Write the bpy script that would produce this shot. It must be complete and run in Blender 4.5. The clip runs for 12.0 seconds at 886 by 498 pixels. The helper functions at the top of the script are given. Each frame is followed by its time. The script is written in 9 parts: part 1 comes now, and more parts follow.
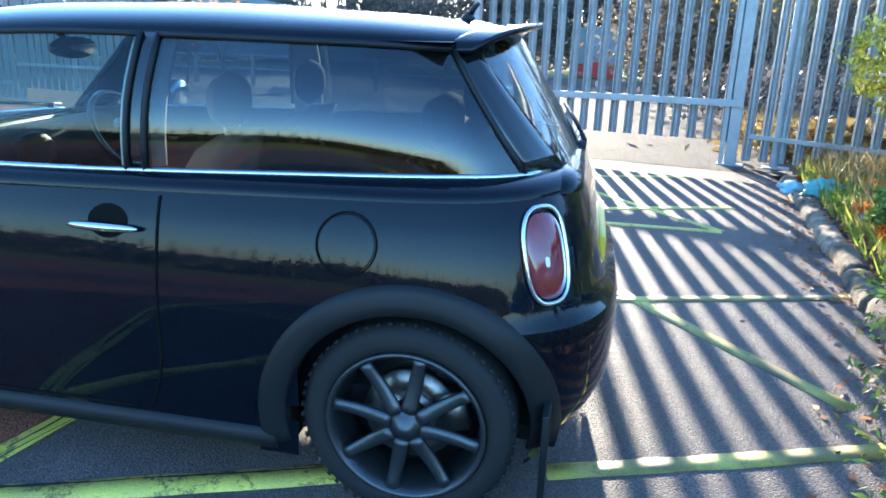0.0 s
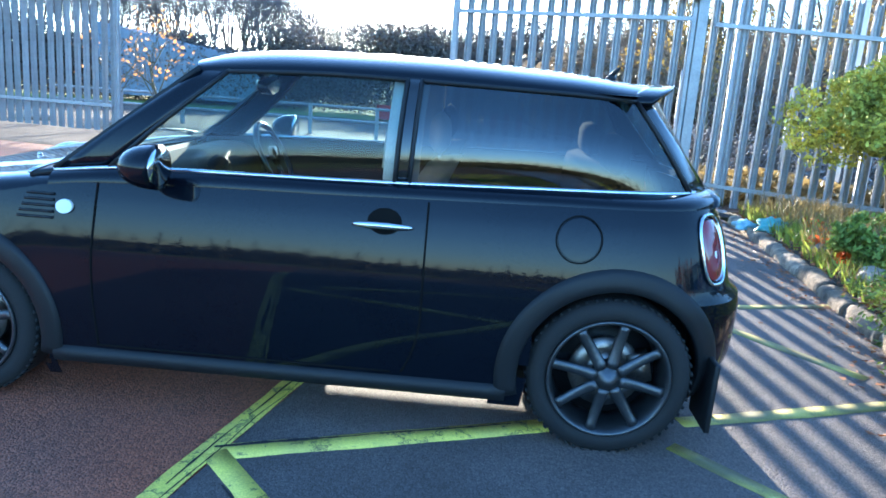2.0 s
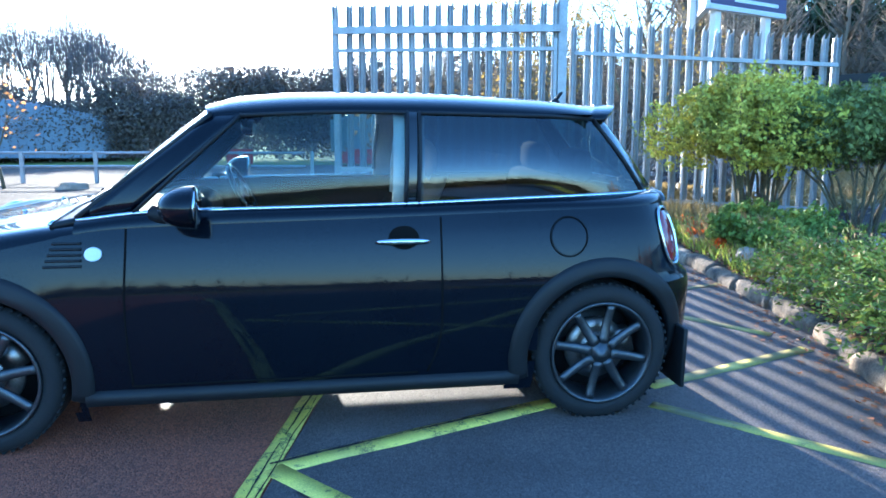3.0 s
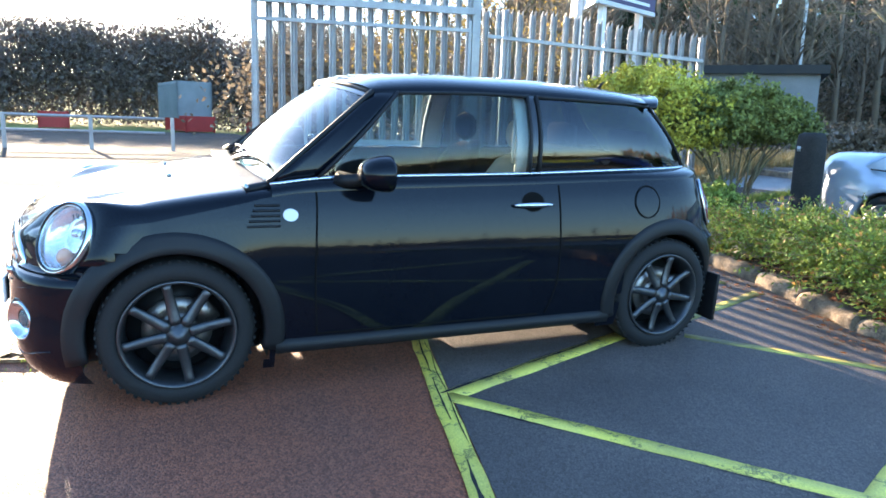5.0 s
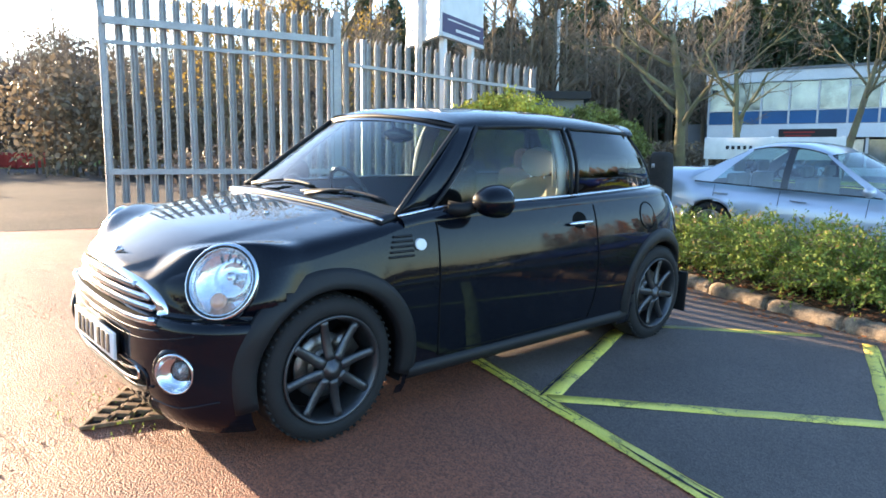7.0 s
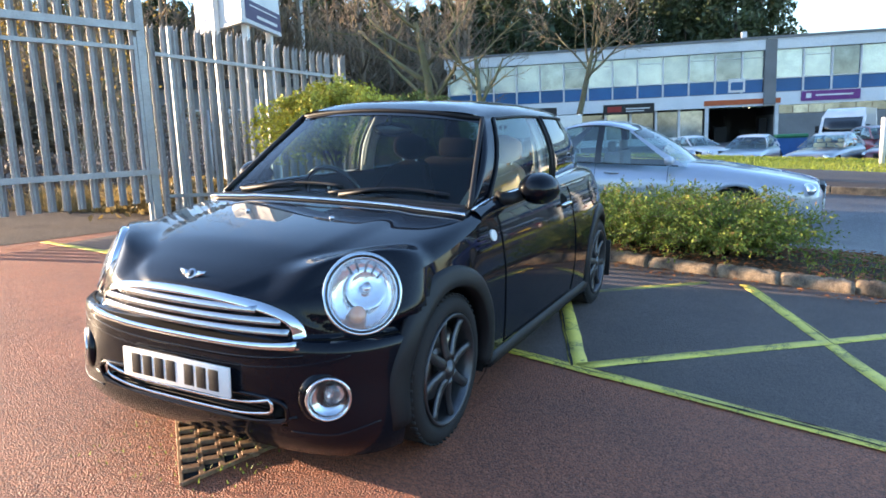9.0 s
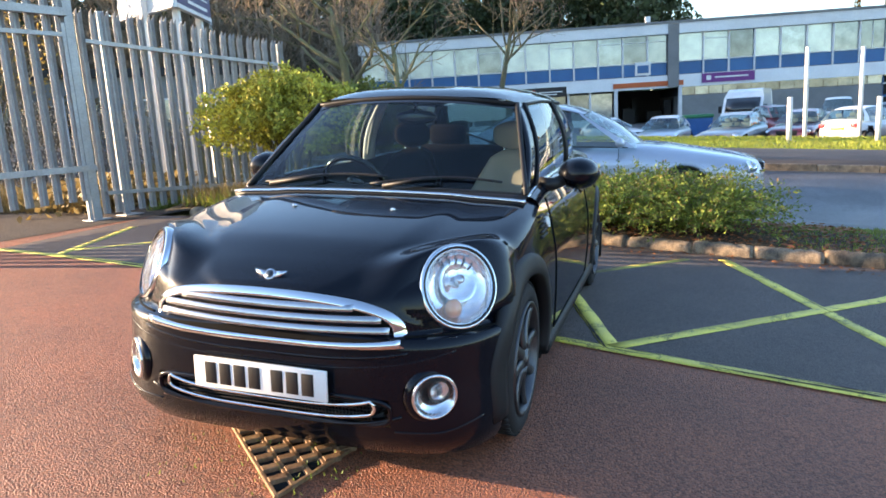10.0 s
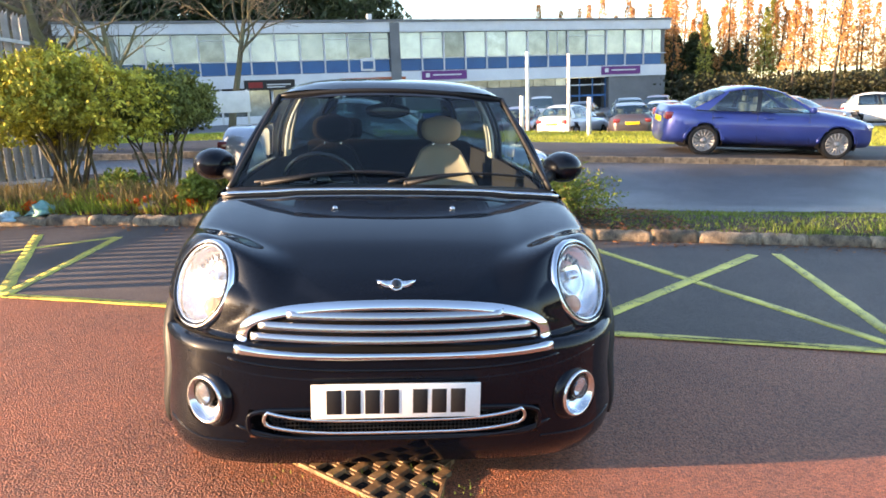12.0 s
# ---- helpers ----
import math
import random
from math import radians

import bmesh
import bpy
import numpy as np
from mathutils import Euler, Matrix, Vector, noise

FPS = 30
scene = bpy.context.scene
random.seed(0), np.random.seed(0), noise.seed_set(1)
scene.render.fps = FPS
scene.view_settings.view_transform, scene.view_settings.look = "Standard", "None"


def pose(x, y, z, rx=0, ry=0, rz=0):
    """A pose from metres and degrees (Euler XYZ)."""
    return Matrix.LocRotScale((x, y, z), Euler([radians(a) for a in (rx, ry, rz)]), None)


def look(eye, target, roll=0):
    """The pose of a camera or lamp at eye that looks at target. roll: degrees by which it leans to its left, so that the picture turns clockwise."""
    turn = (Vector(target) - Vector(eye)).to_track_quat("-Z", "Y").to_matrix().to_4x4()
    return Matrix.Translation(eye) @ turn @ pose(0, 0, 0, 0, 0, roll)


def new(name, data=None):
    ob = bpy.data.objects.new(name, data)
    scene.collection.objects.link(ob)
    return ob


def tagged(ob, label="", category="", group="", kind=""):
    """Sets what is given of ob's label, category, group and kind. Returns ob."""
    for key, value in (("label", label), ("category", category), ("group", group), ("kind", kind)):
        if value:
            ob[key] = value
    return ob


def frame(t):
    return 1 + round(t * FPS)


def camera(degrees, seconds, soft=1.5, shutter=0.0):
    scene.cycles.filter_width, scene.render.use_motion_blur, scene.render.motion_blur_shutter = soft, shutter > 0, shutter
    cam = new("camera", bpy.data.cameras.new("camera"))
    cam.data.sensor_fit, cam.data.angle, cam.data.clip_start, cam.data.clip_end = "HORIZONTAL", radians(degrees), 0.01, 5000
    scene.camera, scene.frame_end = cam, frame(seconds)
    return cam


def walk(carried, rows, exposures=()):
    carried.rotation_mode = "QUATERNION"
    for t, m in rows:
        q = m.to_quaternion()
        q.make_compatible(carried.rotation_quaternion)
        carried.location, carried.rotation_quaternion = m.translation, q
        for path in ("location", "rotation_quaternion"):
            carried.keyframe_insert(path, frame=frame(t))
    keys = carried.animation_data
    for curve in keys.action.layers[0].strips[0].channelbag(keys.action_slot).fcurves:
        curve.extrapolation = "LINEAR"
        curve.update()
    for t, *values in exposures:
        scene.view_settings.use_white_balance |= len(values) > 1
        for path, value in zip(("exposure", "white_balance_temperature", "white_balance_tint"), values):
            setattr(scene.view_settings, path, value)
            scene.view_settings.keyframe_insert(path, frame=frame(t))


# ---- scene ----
# The lot falls gently across the car's width; LOT turns the car's own frame into the level world.
LOT = pose(0, 0, 0, 3.2, 0, 0)
cam = camera(65.4, 12.0, soft=1.7)
PATH = [
    (0, (1.643, -2.383, 1.382), (1.277, -0.525, 0.742), 1.4),
    (0.5, (1.508, -2.71, 1.376), (1.047, -0.853, 0.794), 0.4),
    (1, (1.307, -2.916, 1.362), (0.972, -1.027, 0.796), 2.7),
    (1.5, (0.985, -3.022, 1.343), (0.779, -1.094, 0.853), 1.9),
    (2, (0.694, -3.158, 1.358), (0.612, -1.223, 0.858), 4.2),
    (2.5, (0.409, -3.337, 1.341), (0.529, -1.377, 0.959), 2.4),
    (4.5, (-1.0, -3.636, 1.293), (-0.302, -1.814, 0.853), 2.5),
    (5, (-1.358, -3.598, 1.323), (-0.557, -1.821, 0.875), 3.3),
    (5.5, (-1.733, -3.503, 1.315), (-0.681, -1.849, 0.92), 1.4),
    (6, (-2.069, -3.354, 1.28), (-0.918, -1.762, 0.907), 1.4),
    (6.5, (-2.4, -3.154, 1.309), (-1.17, -1.635, 0.884), 1.8),
    (6.7, (-2.545, -3.115, 1.304), (-1.268, -1.627, 0.912), 2.2),
    (8.3, (-3.352, -2.268, 1.277), (-1.725, -1.154, 0.944), 2.4),
    (8.5, (-3.434, -2.143, 1.274), (-1.743, -1.128, 0.942), 1.8),
    (9, (-3.625, -1.906, 1.287), (-1.854, -1.051, 0.921), 0.7),
    (9.5, (-3.712, -1.584, 1.279), (-1.89, -0.873, 0.862), -1.7),
    (10, (-3.812, -1.306, 1.287), (-1.954, -0.684, 0.884), -0.3),
    (10.5, (-3.941, -0.948, 1.314), (-2.032, -0.547, 0.875), 0.9),
    (11, (-3.958, -0.634, 1.273), (-2.018, -0.363, 0.868), 0.9),
    (11.5, (-3.914, -0.281, 1.304), (-1.961, -0.186, 0.885), 0.2),
    (12, (-3.89, 0.036, 1.285), (-1.941, -0.132, 0.868), 1.0),
]
EXPOSURES = [(0.0, 3.08, 5350, 4), (1.0, 3.18, 5450, 4), (2.0, 3.14, 5150, 4), (2.5, 3.0, 4800, 4), (4.5, 3.0, 5450, 6), (5.0, 3.08, 6200, 9), (5.5, 2.97, 6900, 11), (6.5, 2.84, 6850, 11), (8.5, 2.62, 6850, 13), (10.5, 2.62, 7650, 16), (12.0, 2.70, 8300, 20)]
walk(cam, [(t, LOT @ look(eye, target, roll)) for t, eye, target, roll in PATH], EXPOSURES)

# ---- sky and sun ----
SUN = Vector((-0.134, 0.972, 0.190)).normalized()
world = bpy.data.worlds.new("sky")
scene.world = world
world.use_nodes = True
wn, wl = world.node_tree.nodes, world.node_tree.links
sky = wn.new("ShaderNodeTexSky")
sky.sky_type, sky.sun_disc = "NISHITA", False
sky.sun_elevation = math.asin(SUN.z)
sky.sun_rotation = math.atan2(SUN.x, SUN.y)
sky.altitude, sky.air_density, sky.dust_density, sky.ozone_density = 60, 1.0, 0.6, 3.2
wn["Background"].inputs["Strength"].default_value = 0.125
wl.new(sky.outputs["Color"], wn["Background"].inputs["Color"])
sun_lamp = bpy.data.lights.new("sun", "SUN")
sun_lamp.energy, sun_lamp.angle, sun_lamp.color = 3.8, radians(0.5), (1.0, 0.78, 0.54)
sun = new("sun", sun_lamp)
sun.matrix_world = look(SUN * 60, (0, 0, 0))

# ---- small builders ----
def lerp(a, b, t):
    return a + (b - a) * t


def smooth(a, b, x):
    t = min(1.0, max(0.0, (x - a) / (b - a)))
    return t * t * (3 - 2 * t)


def curve_through(keys):
    """A smooth function through (x, value) keys."""
    xs, ys = [k[0] for k in keys], [k[1] for k in keys]
    n = len(xs)
    d = [(ys[i + 1] - ys[i]) / (xs[i + 1] - xs[i]) for i in range(n - 1)]
    m = [d[0]] + [0.0 if d[i - 1] * d[i] <= 0 else 2 * d[i - 1] * d[i] / (d[i - 1] + d[i]) for i in range(1, n - 1)] + [d[-1]]

    def f(x):
        if x <= xs[0]:
            return ys[0]
        if x >= xs[-1]:
            return ys[-1]
        i = 0
        while x > xs[i + 1]:
            i += 1
        h = xs[i + 1] - xs[i]
        t = (x - xs[i]) / h
        return ((2 * t ** 3 - 3 * t ** 2 + 1) * ys[i] + (t ** 3 - 2 * t ** 2 + t) * h * m[i]
                + (-2 * t ** 3 + 3 * t ** 2) * ys[i + 1] + (t ** 3 - t ** 2) * h * m[i + 1])
    return f


def mesh_of(name, bm, material, smooth_shade=True):
    me = bpy.data.meshes.new(name)
    bm.normal_update()
    bm.to_mesh(me)
    bm.free()
    for p in me.polygons:
        p.use_smooth = smooth_shade
    if material is not None:
        me.materials.append(material)
    return me


def part(name, bm, material, parent, label="", smooth_shade=True):
    ob = new(name, mesh_of(name, bm, material, smooth_shade))
    ob.parent = parent
    if label:
        tagged(ob, label)
    return ob


def thing(name, label, category, group="", kind="", at=None):
    ob = new(name)
    ob.empty_display_size = 0.2
    tagged(ob, label, category, group, kind)
    if at is not None:
        ob.matrix_world = at
    return ob


def single(name, bm, material, label, category="", group="", kind="", smooth_shade=True, at=None):
    ob = new(name, mesh_of(name, bm, material, smooth_shade))
    tagged(ob, label, category, group, kind)
    if at is not None:
        ob.matrix_world = at
    return ob


def B():
    return bmesh.new()


def box(bm, lo, hi, m=None, bevel=0.0):
    vs = [bm.verts.new((x, y, z)) for x in (lo[0], hi[0]) for y in (lo[1], hi[1]) for z in (lo[2], hi[2])]
    fs = [(0, 1, 3, 2), (4, 6, 7, 5), (0, 4, 5, 1), (2, 3, 7, 6), (0, 2, 6, 4), (1, 5, 7, 3)]
    faces = [bm.faces.new([vs[i] for i in f]) for f in fs]
    if bevel > 0:
        edges = list({e for f in faces for e in f.edges})
        r = bmesh.ops.bevel(bm, geom=edges, offset=bevel, segments=2, affect="EDGES", profile=0.5)
        vs = list({v for f in r["faces"] for v in f.verts} | {v for v in vs if v.is_valid})
    if m is not None:
        for v in vs:
            v.co = m @ v.co
    return vs


def ring_tube(bm, rings, cap=True, closed=False):
    """Skin a list of rings of points."""
    rows = [[bm.verts.new(p) for p in r] for r in rings]
    n = len(rows[0])
    k = len(rows)
    for i in range(k if closed else k - 1):
        a, b = rows[i], rows[(i + 1) % k]
        for j in range(n):
            bm.faces.new((a[j], a[(j + 1) % n], b[(j + 1) % n], b[j]))
    if cap and not closed:
        bm.faces.new(list(reversed(rows[0])))
        bm.faces.new(rows[-1])
    return rows


def tube(bm, pts, radius, n=8, closed=False, flat=1.0):
    """A tube along points; radius a number or one for each point."""
    pts = [Vector(p) for p in pts]
    rings, up = [], None
    k = len(pts)
    for i, p in enumerate(pts):
        if closed:
            d = (pts[(i + 1) % k] - pts[i - 1]).normalized()
        else:
            d = (pts[min(i + 1, k - 1)] - pts[max(i - 1, 0)]).normalized()
        if up is None:
            up = Vector((0, 0, 1)) if abs(d.z) < 0.9 else Vector((1, 0, 0))
        side = d.cross(up).normalized()
        up = side.cross(d).normalized()
        r = radius[i] if isinstance(radius, (list, tuple)) else radius
        rings.append([p + (side * math.cos(a) + up * math.sin(a) * flat) * r for a in [2 * math.pi * j / n for j in range(n)]])
    return ring_tube(bm, rings, closed=closed)


def lathe(bm, profile, n=32, m=None, closed=False):
    """Spin a profile of (radius, height) round z."""
    rings = [[Vector((r * math.cos(a), r * math.sin(a), h)) for a in [2 * math.pi * j / n for j in range(n)]] for r, h in profile]
    if m is not None:
        rings = [[m @ p for p in r] for r in rings]
    return ring_tube(bm, rings, cap=not closed, closed=closed)


def sheet(bm, f, nu, nv, thick=None):
    """A grid of points f(u, v) for u, v in 0..1; thick: a vector of depth, which closes it."""
    g = [[bm.verts.new(f(i / nu, j / nv)) for j in range(nv + 1)] for i in range(nu + 1)]
    for i in range(nu):
        for j in range(nv):
            bm.faces.new((g[i][j], g[i + 1][j], g[i + 1][j + 1], g[i][j + 1]))
    if thick is not None:
        t = Vector(thick)
        h = [[bm.verts.new(v.co + t) for v in row] for row in g]
        for i in range(nu):
            for j in range(nv):
                bm.faces.new((h[i][j], h[i][j + 1], h[i + 1][j + 1], h[i + 1][j]))
        rim = [(i, 0) for i in range(nu)] + [(nu, j) for j in range(nv)] + [(i, nv) for i in range(nu, 0, -1)] + [(0, j) for j in range(nv, 0, -1)]
        for a, b in zip(rim, rim[1:] + rim[:1]):
            bm.faces.new((g[b[0]][b[1]], g[a[0]][a[1]], h[a[0]][a[1]], h[b[0]][b[1]]))
    return g


def face_out(bm, centre):
    """Turn the faces of an open skin away from a point inside."""
    c = Vector(centre)
    bm.normal_update()
    back = [f for f in bm.faces if f.normal.dot(f.calc_center_median() - c) < 0]
    if back:
        bmesh.ops.reverse_faces(bm, faces=back)


def prism(bm, outline, z0, z1, m=None):
    """An upright prism over a plan outline."""
    a = [bm.verts.new((x, y, z0)) for x, y in outline]
    b = [bm.verts.new((x, y, z1)) for x, y in outline]
    n = len(a)
    bm.faces.new(list(reversed(a)))
    bm.faces.new(b)
    for i in range(n):
        bm.faces.new((a[i], a[(i + 1) % n], b[(i + 1) % n], b[i]))
    if m is not None:
        for v in a + b:
            v.co = m @ v.co


def frame_at(origin, ax, ay):
    """A pose with x along ax, y near ay."""
    x = Vector(ax).normalized()
    z = x.cross(Vector(ay)).normalized()
    y = z.cross(x)
    m = Matrix((x, y, z)).transposed().to_4x4()
    m.translation = origin
    return m


# ---- materials ----
def mat(name, col, rough=0.6, metal=0.0, col2=None, scale=3.0, fine=90.0, amount=0.5, grain=0.25, bump=0.0, dist=0.003, coat=0.0, rough2=None, spec=0.5, transmission=0.0, ior=1.45, by_object=0.0, by_island=0.0, alpha=1.0):
    """A surface with broad patches of a second colour, fine grain, uneven gloss and relief."""
    m = bpy.data.materials.new(name)
    m.use_nodes = True
    n, l = m.node_tree.nodes, m.node_tree.links
    b = n["Principled BSDF"]
    col2 = col2 or tuple(c * 0.72 for c in col)
    tc = n.new("ShaderNodeTexCoord")
    big = n.new("ShaderNodeTexNoise")
    big.inputs["Scale"].default_value, big.inputs["Detail"].default_value, big.inputs["Roughness"].default_value = scale, 5, 0.6
    small = n.new("ShaderNodeTexNoise")
    small.inputs["Scale"].default_value, small.inputs["Detail"].default_value = fine, 3
    l.new(tc.outputs["Object"], big.inputs["Vector"])
    l.new(tc.outputs["Object"], small.inputs["Vector"])
    ramp = n.new("ShaderNodeMapRange")
    ramp.inputs["From Min"].default_value, ramp.inputs["From Max"].default_value = 0.35, 0.68
    ramp.inputs["To Max"].default_value = amount
    l.new(big.outputs["Fac"], ramp.inputs["Value"])
    mix = n.new("ShaderNodeMix")
    mix.data_type = "RGBA"
    mix.inputs["A"].default_value, mix.inputs["B"].default_value = (*col, 1), (*col2, 1)
    l.new(ramp.outputs["Result"], mix.inputs["Factor"])
    hsv = n.new("ShaderNodeHueSaturation")
    l.new(mix.outputs["Result"], hsv.inputs["Color"])
    val = n.new("ShaderNodeMapRange")
    val.inputs["From Min"].default_value, val.inputs["From Max"].default_value = 0.25, 0.75
    val.inputs["To Min"].default_value, val.inputs["To Max"].default_value = 1 - grain, 1 + grain
    l.new(small.outputs["Fac"], val.inputs["Value"])
    last = val.outputs["Result"]
    for share, socket in ((by_object, ("ShaderNodeObjectInfo", "Random")), (by_island, ("ShaderNodeNewGeometry", "Random Per Island"))):
        if share > 0:
            src = n.new(socket[0])
            r = n.new("ShaderNodeMapRange")
            r.inputs["To Min"].default_value, r.inputs["To Max"].default_value = 1 - share, 1 + share
            l.new(src.outputs[socket[1]], r.inputs["Value"])
            mul = n.new("ShaderNodeMath")
            mul.operation = "MULTIPLY"
            l.new(last, mul.inputs[0])
            l.new(r.outputs["Result"], mul.inputs[1])
            last = mul.outputs["Value"]
    l.new(last, hsv.inputs["Value"])
    l.new(hsv.outputs["Color"], b.inputs["Base Color"])
    rr = n.new("ShaderNodeMapRange")
    rr.inputs["To Min"].default_value, rr.inputs["To Max"].default_value = rough, rough2 if rough2 is not None else min(1, rough * 1.25)
    l.new(big.outputs["Fac"], rr.inputs["Value"])
    l.new(rr.outputs["Result"], b.inputs["Roughness"])
    b.inputs["Metallic"].default_value = metal
    b.inputs["Specular IOR Level"].default_value = spec
    b.inputs["Coat Weight"].default_value = coat
    b.inputs["Coat Roughness"].default_value = 0.03
    b.inputs["Transmission Weight"].default_value = transmission
    b.inputs["IOR"].default_value = ior
    b.inputs["Alpha"].default_value = alpha
    if bump > 0:
        bp = n.new("ShaderNodeBump")
        bp.inputs["Strength"].default_value, bp.inputs["Distance"].default_value = bump, dist
        l.new(small.outputs["Fac"], bp.inputs["Height"])
        l.new(bp.outputs["Normal"], b.inputs["Normal"])
    return m


def aggregate(m, scale, tint, depth):
    """Add small stones to a road surface: a shade for each and rounded relief."""
    n, l = m.node_tree.nodes, m.node_tree.links
    b = n["Principled BSDF"]
    tc = n.new("ShaderNodeTexCoord")
    cell = n.new("ShaderNodeTexVoronoi")
    cell.inputs["Scale"].default_value = scale
    l.new(tc.outputs["Object"], cell.inputs["Vector"])
    grey = n.new("ShaderNodeRGBToBW")
    l.new(cell.outputs["Color"], grey.inputs["Color"])
    v = n.new("ShaderNodeMapRange")
    v.inputs["From Min"].default_value, v.inputs["From Max"].default_value = 0.15, 0.85
    v.inputs["To Min"].default_value, v.inputs["To Max"].default_value = 1 - tint, 1 + tint
    l.new(grey.outputs["Val"], v.inputs["Value"])
    hsv = n.new("ShaderNodeHueSaturation")
    l.new(b.inputs["Base Color"].links[0].from_socket, hsv.inputs["Color"])
    l.new(v.outputs["Result"], hsv.inputs["Value"])
    l.new(hsv.outputs["Color"], b.inputs["Base Color"])
    bp = n.new("ShaderNodeBump")
    bp.invert = True
    bp.inputs["Strength"].default_value, bp.inputs["Distance"].default_value = 0.9, depth
    l.new(cell.outputs["Distance"], bp.inputs["Height"])
    if b.inputs["Normal"].links:
        l.new(b.inputs["Normal"].links[0].from_socket, bp.inputs["Normal"])
    l.new(bp.outputs["Normal"], b.inputs["Normal"])
    return m


def glass_mat(name, tint, rough=0.0, mixed=0.75, haze=0.0):
    """Thin glazing: mostly clear with a mirror film that grows towards grazing view."""
    m = bpy.data.materials.new(name)
    m.use_nodes = True
    n, l = m.node_tree.nodes, m.node_tree.links
    n.remove(n["Principled BSDF"])
    out = n["Material Output"]
    clear = n.new("ShaderNodeBsdfTransparent")
    clear.inputs["Color"].default_value = (*tint, 1)
    gloss = n.new("ShaderNodeBsdfGlossy")
    gloss.inputs["Roughness"].default_value = rough
    gloss.inputs["Color"].default_value = (0.95, 0.97, 1, 1)
    # the same film seen from both sides: f0 + (1 - f0) * facing ^ 5
    ior = mixed * 2 + 0.15
    f0 = ((ior - 1) / (ior + 1)) ** 2
    lw = n.new("ShaderNodeLayerWeight")
    lw.inputs["Blend"].default_value = 0.5
    power = n.new("ShaderNodeMath")
    power.operation = "POWER"
    power.inputs[1].default_value = 5.0
    l.new(lw.outputs["Facing"], power.inputs[0])
    film = n.new("ShaderNodeMapRange")
    film.inputs["To Min"].default_value, film.inputs["To Max"].default_value = f0, 1.0
    l.new(power.outputs["Value"], film.inputs["Value"])
    mx = n.new("ShaderNodeMixShader")
    l.new(film.outputs["Result"], mx.inputs["Fac"])
    body = clear
    if haze > 0:
        # fine scratches that scatter some light
        dull = n.new("ShaderNodeBsdfDiffuse")
        dull.inputs["Color"].default_value = (0.85, 0.88, 0.90, 1)
        body = n.new("ShaderNodeMixShader")
        body.inputs["Fac"].default_value = haze
        l.new(clear.outputs["BSDF"], body.inputs[1])
        l.new(dull.outputs["BSDF"], body.inputs[2])
    l.new(body.outputs[0], mx.inputs[1])
    l.new(gloss.outputs["BSDF"], mx.inputs[2])
    l.new(mx.outputs["Shader"], out.inputs["Surface"])
    return m


PAINT_BLACK = mat("black_car_paint", (0.0016, 0.0028, 0.0062), 0.30, 0.0, (0.0028, 0.0042, 0.0080), 2.6, 300, 0.7, 0.15, coat=1.0, spec=0.04)
def dull_coat(m, lo, hi, scale):
    """Let a dry film of dirt dull the lacquer in soft patches."""
    n, l = m.node_tree.nodes, m.node_tree.links
    tc = n.new("ShaderNodeTexCoord")
    film = n.new("ShaderNodeTexNoise")
    film.inputs["Scale"].default_value, film.inputs["Detail"].default_value, film.inputs["Distortion"].default_value = scale, 4, 0.8
    l.new(tc.outputs["Object"], film.inputs["Vector"])
    r = n.new("ShaderNodeMapRange")
    r.inputs["From Min"].default_value, r.inputs["From Max"].default_value = 0.38, 0.70
    r.inputs["To Min"].default_value, r.inputs["To Max"].default_value = lo, hi
    l.new(film.outputs["Fac"], r.inputs["Value"])
    l.new(r.outputs["Result"], n["Principled BSDF"].inputs["Coat Roughness"])
    n["Principled BSDF"].inputs["Coat IOR"].default_value = 1.32


dull_coat(PAINT_BLACK, 0.010, 0.05, 2.2)
PLASTIC_BLACK = mat("black_textured_plastic", (0.008, 0.0085, 0.010), 0.45, 0, (0.014, 0.014, 0.015), 6, 500, 0.5, 0.25, 0.3, 0.0008, spec=0.35)
GLOSS_BLACK = mat("gloss_black_trim", (0.008, 0.008, 0.009), 0.12, 0, fine=60, grain=0.05, coat=0.6)
RUBBER = mat("tyre_rubber", (0.009, 0.009, 0.010), 0.7, 0, (0.018, 0.017, 0.016), 9, 200, 0.6, 0.3, 0.4, 0.001)
CHROME = mat("chrome", (0.68, 0.69, 0.71), 0.08, 1.0, (0.56, 0.57, 0.59), 12, 200, 0.3, 0.03)
SATIN = mat("satin_grille_metal", (0.40, 0.41, 0.43), 0.20, 1.0, (0.32, 0.33, 0.35), 12, 200, 0.4, 0.05)
ALLOY = mat("dark_grey_alloy", (0.095, 0.098, 0.105), 0.34, 0.85, (0.06, 0.062, 0.066), 14, 160, 0.5, 0.12)
DISC = mat("brake_disc_steel", (0.30, 0.29, 0.28), 0.35, 1.0, (0.22, 0.17, 0.13), 18, 120, 0.6, 0.2)
GLASS_CLEAR = glass_mat("windscreen_glass", (0.60, 0.72, 0.72), mixed=0.66)
GLASS_TINT = glass_mat("privacy_glass", (0.16, 0.20, 0.21), mixed=0.78)
GLASS_REAR = glass_mat("rear_window_glass", (0.22, 0.34, 0.35), mixed=0.76)
LENS_RED = mat("red_lamp_lens", (0.20, 0.024, 0.030), 0.06, 0, (0.11, 0.014, 0.018), 30, 260, 0.5, 0.1, 0.1, 0.001, coat=1.0)
LENS_AMBER = mat("amber_lamp_lens", (0.74, 0.30, 0.15), 0.08, 0, fine=200, grain=0.08, coat=1.0)
